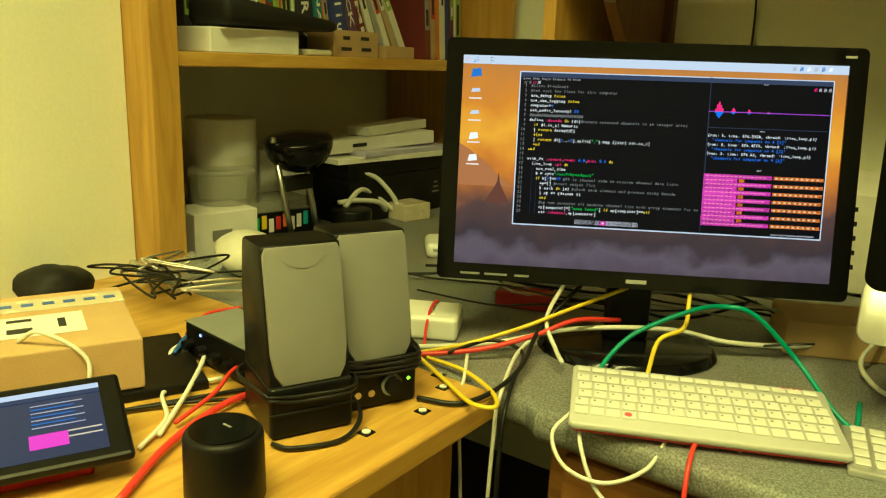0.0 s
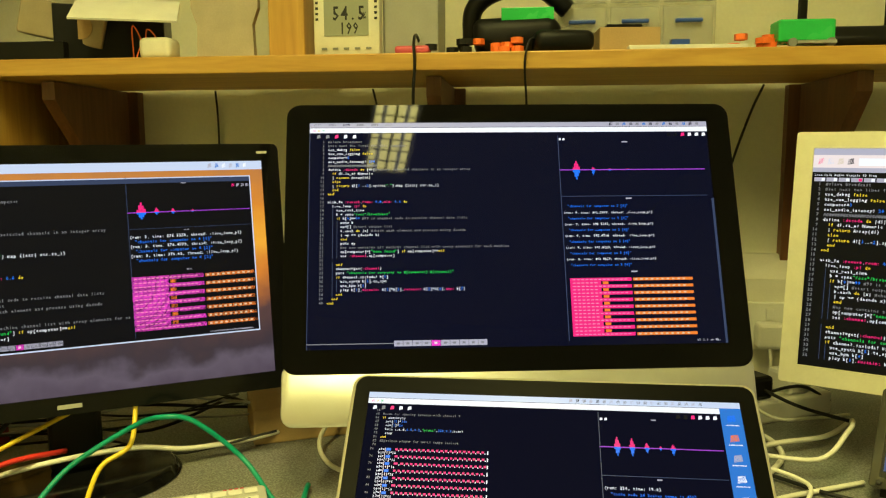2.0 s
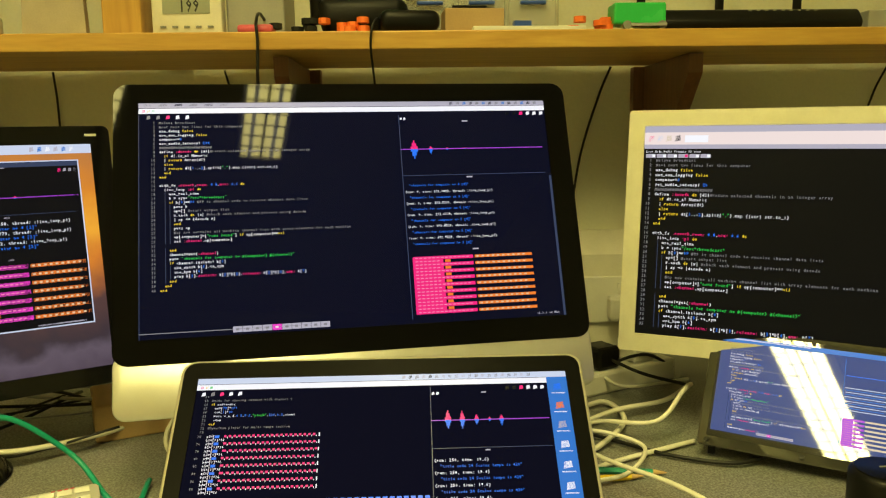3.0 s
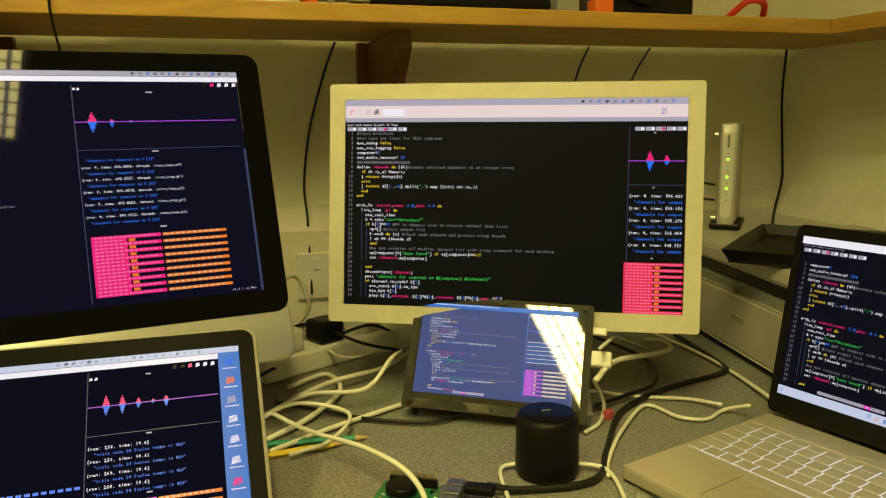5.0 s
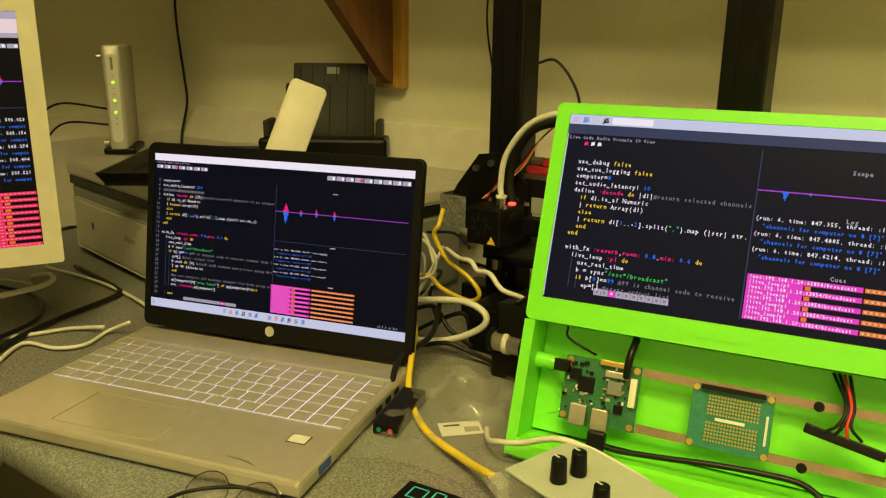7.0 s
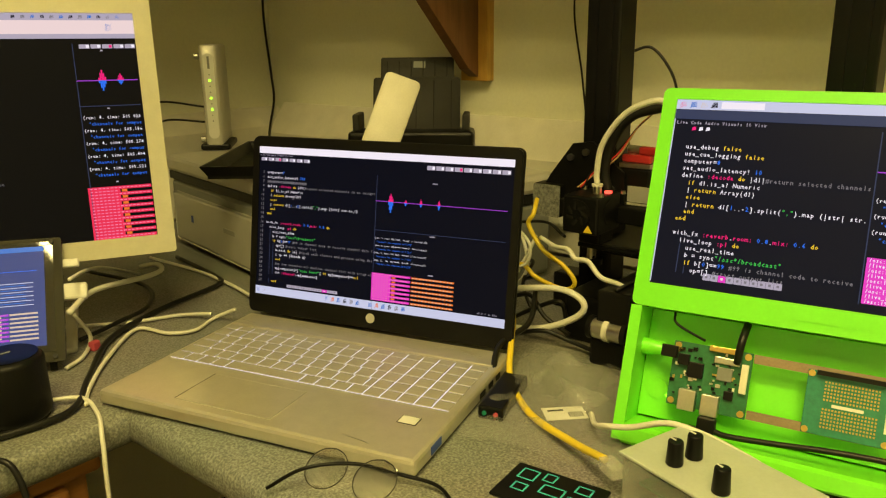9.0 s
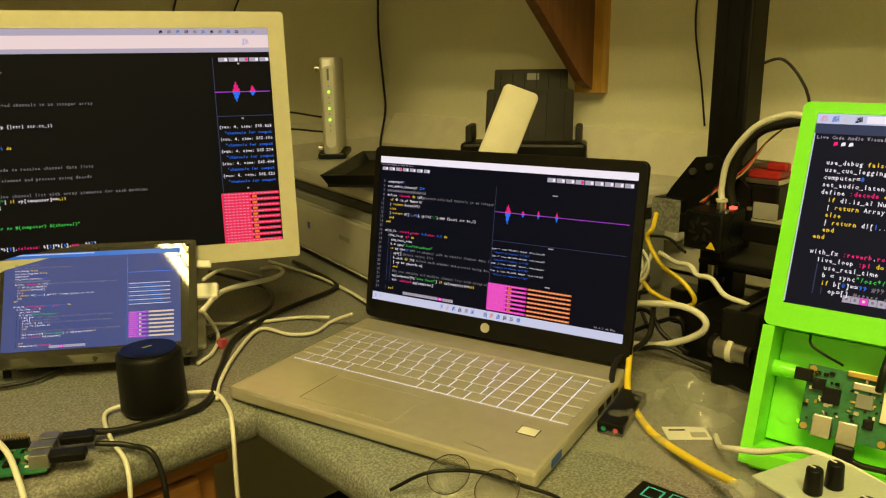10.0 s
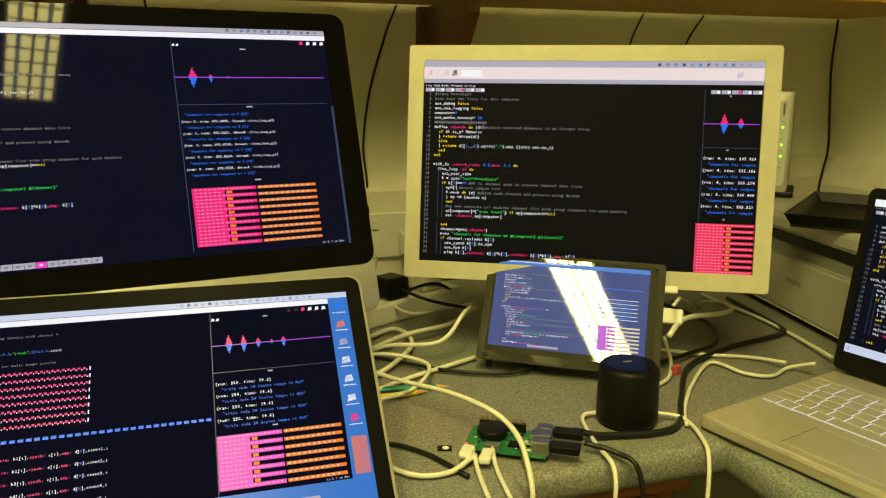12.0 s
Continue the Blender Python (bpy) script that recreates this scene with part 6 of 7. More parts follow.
part("red_case", box(0.09, 0.06, 0.024, 0.02, -0.01, -0.0245, 0.003), M_REDTRANS, t, "red translucent board case")

t = thing("rivet", pose(-0.0034, 0.619, 0.7432), "small white plastic plug set in the desk edge", "fitting", "edge fittings")
part("rim", box(0.014, 0.014, 0.001, 0, 0, 0), M_BLACK, t)
part("plug", cyl(0.0045, 0.0014, 0, 0, 0.0011, n=16), M_PAPER, t)
for x, y in ((0.0105, 0.695), (-0.0094, 0.760), (-0.035, 0.785)):
    copy_thing(t, pose(x, y, 0.7432))

# tangle at the back of the pine desk
random.seed(3)
for k in range(9):
    cx, cy = random.uniform(-0.62, -0.46), random.uniform(0.70, 0.80)
    pts = [(cx + random.uniform(-0.09, 0.09), min(cy + random.uniform(-0.06, 0.06), 0.85), 0.7475 + 0.004 * k + random.uniform(0, 0.035)) for _ in range(6)]
    cable("tangled_cable", pts, 0.0022, (M_BLACKC, M_BLACKC, M_STEEL)[k % 3], "tangled thin cable on the pine desk")
b = bmesh.new()
bmesh.ops.create_icosphere(b, subdivisions=3, radius=0.05)
for v in b.verts:
    v.co *= 1 + 0.25 * noise.noise(v.co * 30)
    v.co.z = v.co.z * 0.6
single("foam_ball", smooth(b, 60), M_RUBBER, "black crumpled foam by the wall", "foam", pose(-0.62, 0.62, 0.772))
b = bmesh.new()
bmesh.ops.create_icosphere(b, subdivisions=3, radius=0.055)
for v in b.verts:
    v.co *= 1 + 0.2 * noise.noise(v.co * 22)
    v.co.z *= 0.7
single("wrapped_plug", smooth(b, 60), M_CREAM, "cream coloured crumpled wrapper", "wrapper", pose(-0.56, 0.93, 0.776))
b = bmesh.new()
bmesh.ops.create_grid(b, x_segments=14, y_segments=14, size=0.06)
for v in b.verts:
    v.co.z = 0.03 * noise.noise(v.co * 35) + 0.025
single("plastic_wrap", smooth(b, 60), M_CLEAR, "cloudy crumpled plastic wrap", "wrapper", pose(-0.60, 0.80, 0.7445))

# ---- inside the bookcase: lower bay ----
t = thing("storage_tin", pose(-0.83, 1.09, DESK), "tall white round tin with red mark", "tin")
part("body", cyl(0.07, 0.245, 0, 0, 0.0, None, 40, 0.004), M_CREAM, t)
part("mark", cyl(0.0706, 0.03, 0, 0, 0.17, None, 40), M_PAPER, t)
t = thing("clear_tub", pose(-0.76, 1.035, 0.825), "round clear plastic tub", "tub")
part("body", cyl(0.058, 0.06, 0, 0, 0, 0.065, 36, 0.003), M_CLEAR, t)
part("lid", cyl(0.067, 0.008, 0, 0, 0.0602, None, 36, 0.002), M_CLEAR, t)
t = thing("white_carton", pose(-0.73, 0.99, DESK, 0, 0, 80), "white cardboard carton with printed panel", "box")
part("body", box(0.13, 0.10, 0.084, 0, 0, 0.0, 0.002), M_PAPER, t)
part("print_bar", box(0.04, 0.0006, 0.02, -0.01, -0.0503, 0.03), M_GREYP, t)
single("white_carton", box(0.12, 0.05, 0.17, 0, 0, 0, 0.002), M_PAPER, "white upright carton behind the lamp", "box", pose(-0.84, 1.25, DESK, 0, 0, 80))
t = thing("cartridge_box", pose(-0.755, 1.135, DESK, 0, 0, 80), "dark box holding small coloured cartridges", "box")
part("body", box(0.18, 0.11, 0.06, 0, 0, 0.0, 0.003), M_BLACK, t)
part("clear_cover", box(0.18, 0.11, 0.022, 0, 0, 0.0602, 0.004), M_CLEAR, t)
for k, m in enumerate((M_PAPER, M_GREEN, M_YELLOW, M_PAPER, M_RED, M_ORANGE, M_PAPER, M_PAPER, M_CYAN)):
    part("cartridge", box(0.011, 0.0008, 0.028, -0.066 + 0.0165 * k, -0.0556, 0.02 + 0.004 * (k % 3)), m, t)
t = thing("lamp_head", pose(-0.66, 1.139, DESK), "black domed lamp head on two chrome rods", "lamp")
b = bmesh.new()
bmesh.ops.create_uvsphere(b, u_segments=32, v_segments=18, radius=0.070)
for v in b.verts:
    v.co.z = v.co.z * (0.90 if v.co.z < 0 else 0.25)
part("dome", smooth(b, 60), M_GLOSS, t, "", pose(0, 0.004, 0.208, 8, 0, 12))
part("stud", cyl(0.006, 0.010, 0, -0.060, 0.208, n=16), M_STEEL, t)
part("rod", tube([(0, -0.012, 0.006), (0, -0.050, 0.165)], 0.006, straight=True), M_STEEL, t)
part("rod", tube([(0, 0.060, 0.006), (0, 0.022, 0.165)], 0.006, straight=True), M_STEEL, t)
part("crosspiece", box(0.014, 0.074, 0.030, 0, 0.002, 0.110, 0.002), M_RUBBER, t)
part("foot", box(0.05, 0.13, 0.012, 0, 0.024, 0, 0.003), M_RUBBER, t)
t = thing("black_carton", pose(-0.80, 1.515, DESK, 0, 0, 88), "long black cardboard box on the desk", "box")
part("body", box(0.36, 0.22, 0.105, 0, 0, 0, 0.003), M_BLACK, t)
part("lid", box(0.364, 0.224, 0.034, 0, 0, 0.1055, 0.003), M_MATTE, t)
for k in range(3):
    part("print_bar", box(0.026 - 0.006 * k, 0.0006, 0.004, 0.13, -0.1104, 0.045 + 0.012 * k), M_GREYP, t)
t = thing("paper_stack", pose(-0.79, 1.490, 0.8805, 0, 0, 84), "pile of white papers and flat boxes", "papers")
part("folder", box(0.36, 0.22, 0.012, 0, 0, 0.0, 0.001), M_PAPER, t)
part("lilac_folder", box(0.30, 0.20, 0.012, 0.04, -0.01, 0.0122, 0.001), mat("lilac_card", (0.45, 0.43, 0.58), 0.8), t, "", pose(0, 0, 0, 0, 0, 3))
part("flat_box", box(0.33, 0.18, 0.030, -0.01, 0.01, 0.0245, 0.002), M_PAPER, t, "", pose(0, 0, 0, 0, -2.5, -4))
part("flat_box", box(0.22, 0.07, 0.022, 0.05, -0.03, 0.056, 0.002), M_PAPER, t, "", pose(0, 0, 0, 0, -3, 6))
part("print_bar", box(0.04, 0.0006, 0.008, -0.08, -0.0815, 0.036), M_INK, t, "", pose(0, 0, 0, 0, -2.5, -4))
for pts in (((-0.68, 1.30, 0.79), (-0.69, 1.36, 0.82), (-0.70, 1.42, 0.80), (-0.68, 1.47, 0.76)), ((-0.70, 1.37, 0.86), (-0.69, 1.42, 0.84), (-0.67, 1.46, 0.79), (-0.67, 1.47, 0.755)), ((-0.69, 1.29, 0.80), (-0.68, 1.34, 0.80), (-0.67, 1.40, 0.79), (-0.68, 1.44, 0.765))):
    cable("white_lead", pts, 0.007, M_WHITEC, "thick white lead curled in the bookcase")
single("spool", cyl(0.045, 0.05, 0, 0, 0, None, 28, 0.004), M_BLACK, "black spool with yellow tape", "spool", pose(-0.66, 1.30, DESK))
single("kraft_carton", box(0.08, 0.07, 0.04, 0, 0, 0, 0.002), M_TAPE, "small tan carton on the desk", "box", pose(-0.66, 1.50, DESK, 0, 0, 80))
single("mouse", box(0.06, 0.10, 0.03, 0, 0, 0, 0.012, 4), M_WHITE, "white computer mouse beside the monitor", "mouse", pose(-0.40, 1.28, DESK, 0, 0, 40))

# upper bay: books and boxes
random.seed(11)
COL = {"black": (0.02, 0.02, 0.025), "white": (0.7, 0.68, 0.62), "green": (0.25, 0.42, 0.06), "red": (0.5, 0.03, 0.03), "teal": (0.02, 0.18, 0.2), "navy": (0.03, 0.05, 0.22), "violet": (0.10, 0.04, 0.12), "tan": (0.42, 0.30, 0.16), "grey": (0.3, 0.3, 0.3), "maroon": (0.16, 0.03, 0.03), "orange": (0.6, 0.2, 0.04)}
BOOKM = {k: mat("book_" + k, v, 0.45, vary=0.08) for k, v in COL.items()}
BOOKS = [(0.93, 0.020, 0.20, "black", 0, ""), (0.955, 0.018, 0.21, "white", 0, ""), (0.977, 0.016, 0.20, "navy", 0, ""), (0.997, 0.014, 0.22, "grey", 0, ""), (1.016, 0.020, 0.21, "teal", 0, ""), (1.040, 0.018, 0.22, "black", 0, ""), (1.062, 0.036, 0.235, "white", -2, "Shell Prog"), (1.104, 0.014, 0.20, "green", -2, ""), (1.122, 0.016, 0.23, "maroon", -3, ""), (1.141, 0.013, 0.22, "green", -3, ""), (1.158, 0.018, 0.23, "red", -4, ""), (1.181, 0.016, 0.23, "black", -4, ""), (1.202, 0.046, 0.240, "black", -6, "SONAR 7"), (1.256, 0.022, 0.235, "teal", -8, "SONAR"), (1.284, 0.014, 0.15, "orange", -10, ""), (1.306, 0.044, 0.24, "navy", -10, "Sibelius"), (1.362, 0.030, 0.23, "violet", -18, "HACKS"), (1.400, 0.024, 0.20, "maroon", -22, "XML"), (1.434, 0.018, 0.24, "white", -24, ""), (1.460, 0.012, 0.25, "grey", -26, ""), (1.482, 0.016, 0.25, "white", -27, ""), (1.508, 0.014, 0.24, "tan", -29, ""), (1.534, 0.020, 0.25, "white", -31, ""), (1.62, 0.022, 0.24, "maroon", -5, ""), (1.646, 0.018, 0.25, "tan", -5, ""), (1.668, 0.012, 0.24, "orange", -5, ""), (1.684, 0.020, 0.25, "white", -5, ""), (1.708, 0.012, 0.24, "navy", -5, ""), (1.724, 0.016, 0.25, "violet", -4, ""), (1.746, 0.024, 0.25, "white", -4, "")]
BANDS = ("white", "orange", "red", "green", "teal", "grey")
for y, th, h, c, lean, title in BOOKS:
    t = thing("book", pose(-0.80, y, 1.1132, -lean, 0, 0), "%s upright book on the pine bookcase" % c, "book", "books in the bookcase")
    part("cover", box(0.17, th, h, 0, th / 2, 0.0, 0.001), BOOKM[c], t)
    part("pages", box(0.004, th * 0.8, h * 0.98, -0.0872, th / 2, h * 0.01), M_PAPER, t)
    if not title and th >= 0.014:
        z0, z1 = random.uniform(0.15, 0.5) * h, random.uniform(0.6, 0.92) * h
        part("spine_panel", block(0.0851, th * 0.12, z0, 0.0855, th * 0.88, z1), BOOKM[random.choice(BANDS)], t)
        part("spine_mark", block(0.0856, th * 0.3, z0 + 0.01, 0.0858, th * 0.7, z0 + 0.6 * (z1 - z0)), M_INK if random.random() < 0.6 else M_PAPER, t)
    if title:
        d = Display(h, th)
        d.text(0.12, 0.5, title, 0.78 / len(title), M_INK if c == "white" else M_PAPER, 0.0004, 0.62)
        d.put("title", t, pose(0.0856, 0, h / 2) @ Matrix(((0, -1, 0, 0), (0, 0, 1, 0), (-1, 0, 0, 0), (0, 0, 0, 1))))
b = box(0.18, 0.27, 0.05, 0, 0, 0, 0.018, 4)
for v in b.verts:
    v.co.z *= 1 - 0.6 * max(0, v.co.y / 0.135) + 0.06 * noise.noise(v.co * 25)
single("soft_case", smooth(b, 60), M_RUBBER, "black soft zipped pouch lying on boxes", "pouch", pose(-0.70, 1.075, 1.158))
t = thing("white_carton", pose(-0.70, 1.02, 1.1132), "flat white carton under the pouch", "box")
part("body", box(0.14, 0.20, 0.042, 0, 0, 0.0, 0.002), M_PAPER, t)
part("paper", box(0.15, 0.17, 0.001, 0.005, 0.0, 0.0425), M_PAPER, t, "", pose(0, 0, 0, 1, 1, 4))
t = thing("kraft_carton", pose(-0.70, 1.29, 1.1132), "brown cardboard carton with printed sides", "box")
part("body", box(0.12, 0.135, 0.052, 0, 0, 0, 0.001), M_KRAFT, t)
for y, z, w in ((-0.03, 0.034, 0.02), (0.025, 0.034, 0.025), (-0.03, 0.012, 0.03), (0.03, 0.012, 0.03)):
    part("print_bar", box(0.0006, w, 0.007, 0.0604, y, z), M_INK, t)
single("kraft_carton", box(0.12, 0.10, 0.026, 0, 0, 0, 0.001), M_KRAFT, "small flat brown carton", "box", pose(-0.695, 1.425, 1.1132))
single("crumpled_paper", smooth(box(0.06, 0.07, 0.012, 0, 0, 0, 0.005, 3), 60), M_CREAM, "small crumpled cream paper", "paper", pose(-0.665, 1.18, 1.1132))

# ---- on the long shelf ----
SH = 1.2772
single("shelf_upright", box(0.055, 0.25, 0.6, 0, 0, 0, 0.002), M_PINE_Z, "orange pine upright standing on the shelf", "upright", pose(0.283, 1.46, SH))
t = thing("climate_meter", pose(0.372, 1.345, SH, 0, 0, -2), "white digital humidity meter with grey display", "meter")
part("case", slab(0.10, 0.115, 0.022, 0.004, 0, 0, 0.001), M_CREAM, t)
part("display", slab(0.068, 0.07, 0.001, 0.001, 0.032, -0.0012), M_LCD, t)
d = Display(0.068, 0.07)
d.text(0.18, 0.55, "54.5", 0.19, M_INK, 0.0004, 0.40)
d.text(0.86, 0.60, "%", 0.1, M_INK, 0.0004, 0.2)
d.text(0.34, 0.86, "199", 0.15, M_INK, 0.0004, 0.34)
d.put("reading", t, pose(0, -0.0014, 0.032))
for k in range(5):
    part("button", box(0.008, 0.002, 0.003, -0.034 + 0.017 * k, -0.0012, 0.012), M_GREYP, t)
for sx in (-0.045, 0.045):
    for k in range(6):
        part("slot", box(0.004, 0.001, 0.0035, sx, -0.0006, 0.055 + 0.008 * k), M_INK, t)
single("grey_cabinet", box(0.085, 0.10, 0.16, 0, 0, 0, 0.003), M_GREYC, "plain grey metal case on the shelf", "case", pose(0.465, 1.42, SH))
t = thing("wood_ornament", pose(0.188, 1.335, SH), "flat beige shaped wooden panel leaning upright", "ornament")
part("panel", prism([(-0.045, 0), (0.045, 0), (0.043, 0.05), (0.052, 0.075), (0.052, 0.15), (-0.052, 0.15), (-0.052, 0.075), (-0.043, 0.05)], (0.0, 0.012), "Y"), mat("beige_panel", (0.42, 0.36, 0.27), 0.6), t)
single("white_plug", smooth(box(0.05, 0.04, 0.032, 0, 0, 0, 0.008, 3), 50), M_CREAM, "white plastic plug adapter on the shelf", "plug", pose(0.085, 1.335, SH))
t = thing("open_carton", pose(-0.02, 1.40, SH, 0, 0, 20), "white open carton and old radio front", "box")
part("body", box(0.16, 0.12, 0.085, 0, 0, 0.0, 0.002), M_BLACK, t)
part("flap", box(0.15, 0.09, 0.003, 0.03, -0.09, 0.072, rot=Matrix.Rotation(radians(28), 4, "X")), M_PAPER, t)
t = thing("radio", pose(-0.075, 1.345, SH + 0.031, 0, 12, 8), "beige small radio with round speaker grille", "radio")
part("body", box(0.13, 0.04, 0.055, 0, 0, 0, 0.003), mat("radio_beige", (0.33, 0.27, 0.17), 0.6), t)
part("grille", cyl(0.018, 0.001, 0.03, -0.0212, 0.026, axis="Y", n=24), M_KRAFT, t)
single("flat_case", box(0.13, 0.12, 0.028, 0, 0, 0, 0.002), M_BLACK, "flat black case on the shelf", "case", pose(-0.12, 1.37, SH))
for k, (y, z) in enumerate(((1.33, 0.05), (1.335, 0.045))):
    cable("thin_wire", [(0.04 + 0.02 * k, 1.34, SH + 0.003), (0.045 + 0.02 * k, y, SH + z), (0.055 + 0.025 * k, 1.335, SH + 0.03), (0.05 + 0.02 * k, 1.33, SH + 0.004)], 0.0012, M_ORANGE, "thin orange wire on the shelf")
single("red_tape", smooth(box(0.05, 0.03, 0.012, 0, 0, 0, 0.004), 50), M_PINK, "small pink plastic part on the shelf", "part", pose(0.475, 1.325, SH))
b = bmesh.new()
b = box(0.13, 0.10, 0.055, 0, 0, 0, 0.02, 4)
for v in b.verts:
    v.co *= 1 + 0.08 * noise.noise(v.co * 30)
single("black_holster", smooth(b, 60), M_MATTE, "black fabric strap pouch with green card", "pouch", pose(0.625, 1.38, SH))
b = tube([(0.555, 1.40, SH + 0.03), (0.56, 1.39, SH + 0.075), (0.60, 1.385, SH + 0.10), (0.66, 1.385, SH + 0.10), (0.70, 1.39, SH + 0.07)], 0.014, 8)
single("black_strap", b, M_MATTE, "curved black strap on the pouch", "strap")
single("green_card", box(0.075, 0.02, 0.018, 0, 0, 0, 0.001), M_GREEN, "green card tucked in the black pouch", "card", pose(0.64, 1.345, SH + 0.048))
single("computer_mouse", smooth(box(0.085, 0.05, 0.03, 0, 0, 0, 0.012, 4), 60), M_BLACK, "black computer mouse on the shelf", "mouse", pose(0.69, 1.325, SH, 0, 0, 8))


def printed_bits(x, y, m, n, label):
    t = thing("printed_parts", pose(x, y, SH), label, "printed part", "printed parts")
    random.seed(int(x * 1000))
    for k in range(n):
        part("gear", cyl(0.009, 0.008, random.uniform(-0.03, 0.03), random.uniform(-0.01, 0.01), 0.0004 + 0.006 * (k % 3), None, 9), m, t, "", pose(0, 0, 0, 0, 0, 0))


printed_bits(0.60, 1.315, M_ORANGE, 7, "orange plastic gears on the shelf")
printed_bits(0.955, 1.325, M_ORANGE, 8, "orange plastic wheels on the shelf")
printed_bits(0.53, 1.32, M_RUBBER, 6, "small black and silver screws on the shelf")
t = thing("parts_organiser", pose(0.80, 1.48, SH), "clear plastic drawers with blue handles", "organiser")
part("shell", box(0.24, 0.15, 0.16, 0, 0, 0, 0.004), M_CLEAR, t)
for k in range(3):
    for j in range(2):
        dr = part("drawer", box(0.072, 0.004, 0.07, -0.078 + 0.078 * k, -0.0782, 0.005 + 0.076 * j, 0.003), M_CLEAR, t)
        part("handle", box(0.04, 0.008, 0.006, -0.078 + 0.078 * k, -0.0846, 0.05 + 0.076 * j, 0.002), M_BLUE, dr)
    part("filling", box(0.06, 0.1, 0.012, -0.078 + 0.078 * k, -0.01, 0.008), (M_KRAFT, M_GREYP, M_BLACK)[k], t)
t = thing("kraft_carton", pose(0.782, 1.355, SH, 0, 0, 4), "open small brown carton on the shelf", "box")
part("body", box(0.085, 0.06, 0.034, 0, 0, 0, 0.001), M_KRAFT, t)
part("black_part", box(0.05, 0.03, 0.006, -0.005, 0, 0.0345, 0.001), M_BLACK, t)
t = thing("ruler", pose(0.86, 1.315, SH, 0, 0, 2), "white plastic ruler with blue block", "ruler")
part("strip", box(0.16, 0.022, 0.006, 0, 0, 0, 0.001), M_WHITE, t)
part("block", box(0.024, 0.016, 0.007, -0.01, -0.002, 0.0062), M_BLUE, t)
t = thing("wheeled_box", pose(1.018, 1.33, SH), "small green translucent box on wheels", "box")
part("tray", box(0.075, 0.04, 0.030, 0, 0, 0.008, 0.003), M_GREEN, t)
part("clip", box(0.05, 0.012, 0.004, 0.01, -0.0262, 0.004), M_GREYC, t)
for x in (-0.02, 0.03):
    part("wheel", cyl(0.006, 0.006, x, -0.028, 0.006, axis="Y", n=14), M_GREYP, t)
t = thing("router", pose(1.20, 1.40, SH), "black network router with two antennas", "router")
b = prism([(-0.08, 0.0), (-0.085, 0.012), (-0.07, 0.03), (0.06, 0.045), (0.08, 0.04), (0.08, 0.0)], (-0.145, 0.145), "X")
bmesh.ops.bevel(b, geom=list(b.edges), offset=0.004, segments=2, profile=0.5, affect="EDGES")
part("body", smooth(b, 40), M_BLACK, t)
for x in (-0.13, 0.0, 0.13):
    part("antenna", box(0.014, 0.008, 0.16, x, 0.088, 0.02, 0.003), M_BLACK, t)
for k in range(9):
    part("light", box(0.004, 0.0015, 0.0015, -0.02 + 0.012 * k, -0.079, 0.0265), M_LCD, t)
single("grey_block", box(0.04, 0.04, 0.03, 0, 0, 0, 0.002), M_GREYC, "small grey block on the shelf", "block", pose(1.385, 1.36, SH))
single("orange_block", box(0.032, 0.03, 0.022, 0, 0, 0, 0.002), M_ORANGE, "small orange plastic block on the shelf", "block", pose(1.437, 1.33, SH))
t = thing("projector", pose(1.54, 1.40, SH, 0, 0, -5), "black angular device on the shelf", "device")
part("body", box(0.16, 0.12, 0.07, 0, 0, 0, 0.006), M_BLACK, t)
part("arm", box(0.10, 0.03, 0.03, -0.05, -0.06, 0.03, 0.004, rot=Matrix.Rotation(radians(20), 4, "Y")), M_BLACK, t)
b = tube([(1.70, 1.36, SH + 0.004), (1.72, 1.33, SH + 0.03), (1.76, 1.34, SH + 0.028), (1.79, 1.38, SH + 0.004)], 0.006)
single("red_lead", b, M_REDC, "red coiled lead on the shelf", "cable")


# ---- cables ----
cable("network_cable", [(0.122, 0.905, 0.750), (0.118, 0.926, 0.760), (0.137, 0.967, 0.790), (0.198, 0.994, 0.828), (0.245, 0.973, 0.848), (0.275, 0.987, 0.838), (0.322, 1.004, 0.79), (0.368, 0.971, 0.758), (0.393, 0.969, 0.744), (0.388, 1.035, 0.748)], 0.0036, M_TEAL, "green network cable arching behind the keyboard")
cable("network_cable", [(0.176, 0.915, 0.750), (0.171, 0.935, 0.762), (0.165, 0.978, 0.785), (0.186, 1.003, 0.80), (0.180, 1.03, 0.825), (0.176, 1.04, 0.85)], 0.0034, M_YELLOW, "yellow network cable rising from the keyboard")
cable("network_cable", [(-0.095, 0.813, 0.747), (-0.044, 0.864, 0.76), (0.005, 0.915, 0.78), (0.042, 0.955, 0.80), (0.104, 1.06, 0.83)], 0.0032, M_YELLOW, "yellow network cable across the desk")
cable("network_cable", [(-0.094, 0.814, 0.747), (-0.003, 0.761, 0.75), (0.055, 0.724, 0.756), (0.080, 0.733, 0.757), (0.048, 0.773, 0.752), (-0.011, 0.804, 0.75), (-0.073, 0.812, 0.748)], 0.0032, M_YELLOW, "loop of yellow network cable over the desk edge")
cable("data_cable", [(-0.10, 0.84, 0.748), (-0.118, 0.868, 0.765), (-0.135, 0.90, 0.778), (-0.15, 0.935, 0.777), (-0.16, 0.955, 0.752)], 0.0026, M_REDC, "thin red cable across the white adapter")
cable("network_cable", [(-0.10, 0.80, 0.747), (-0.027, 0.863, 0.756), (0.021, 0.917, 0.772), (0.055, 0.966, 0.788), (0.09, 1.03, 0.78)], 0.004, M_REDC, "red network cable behind the monitor")
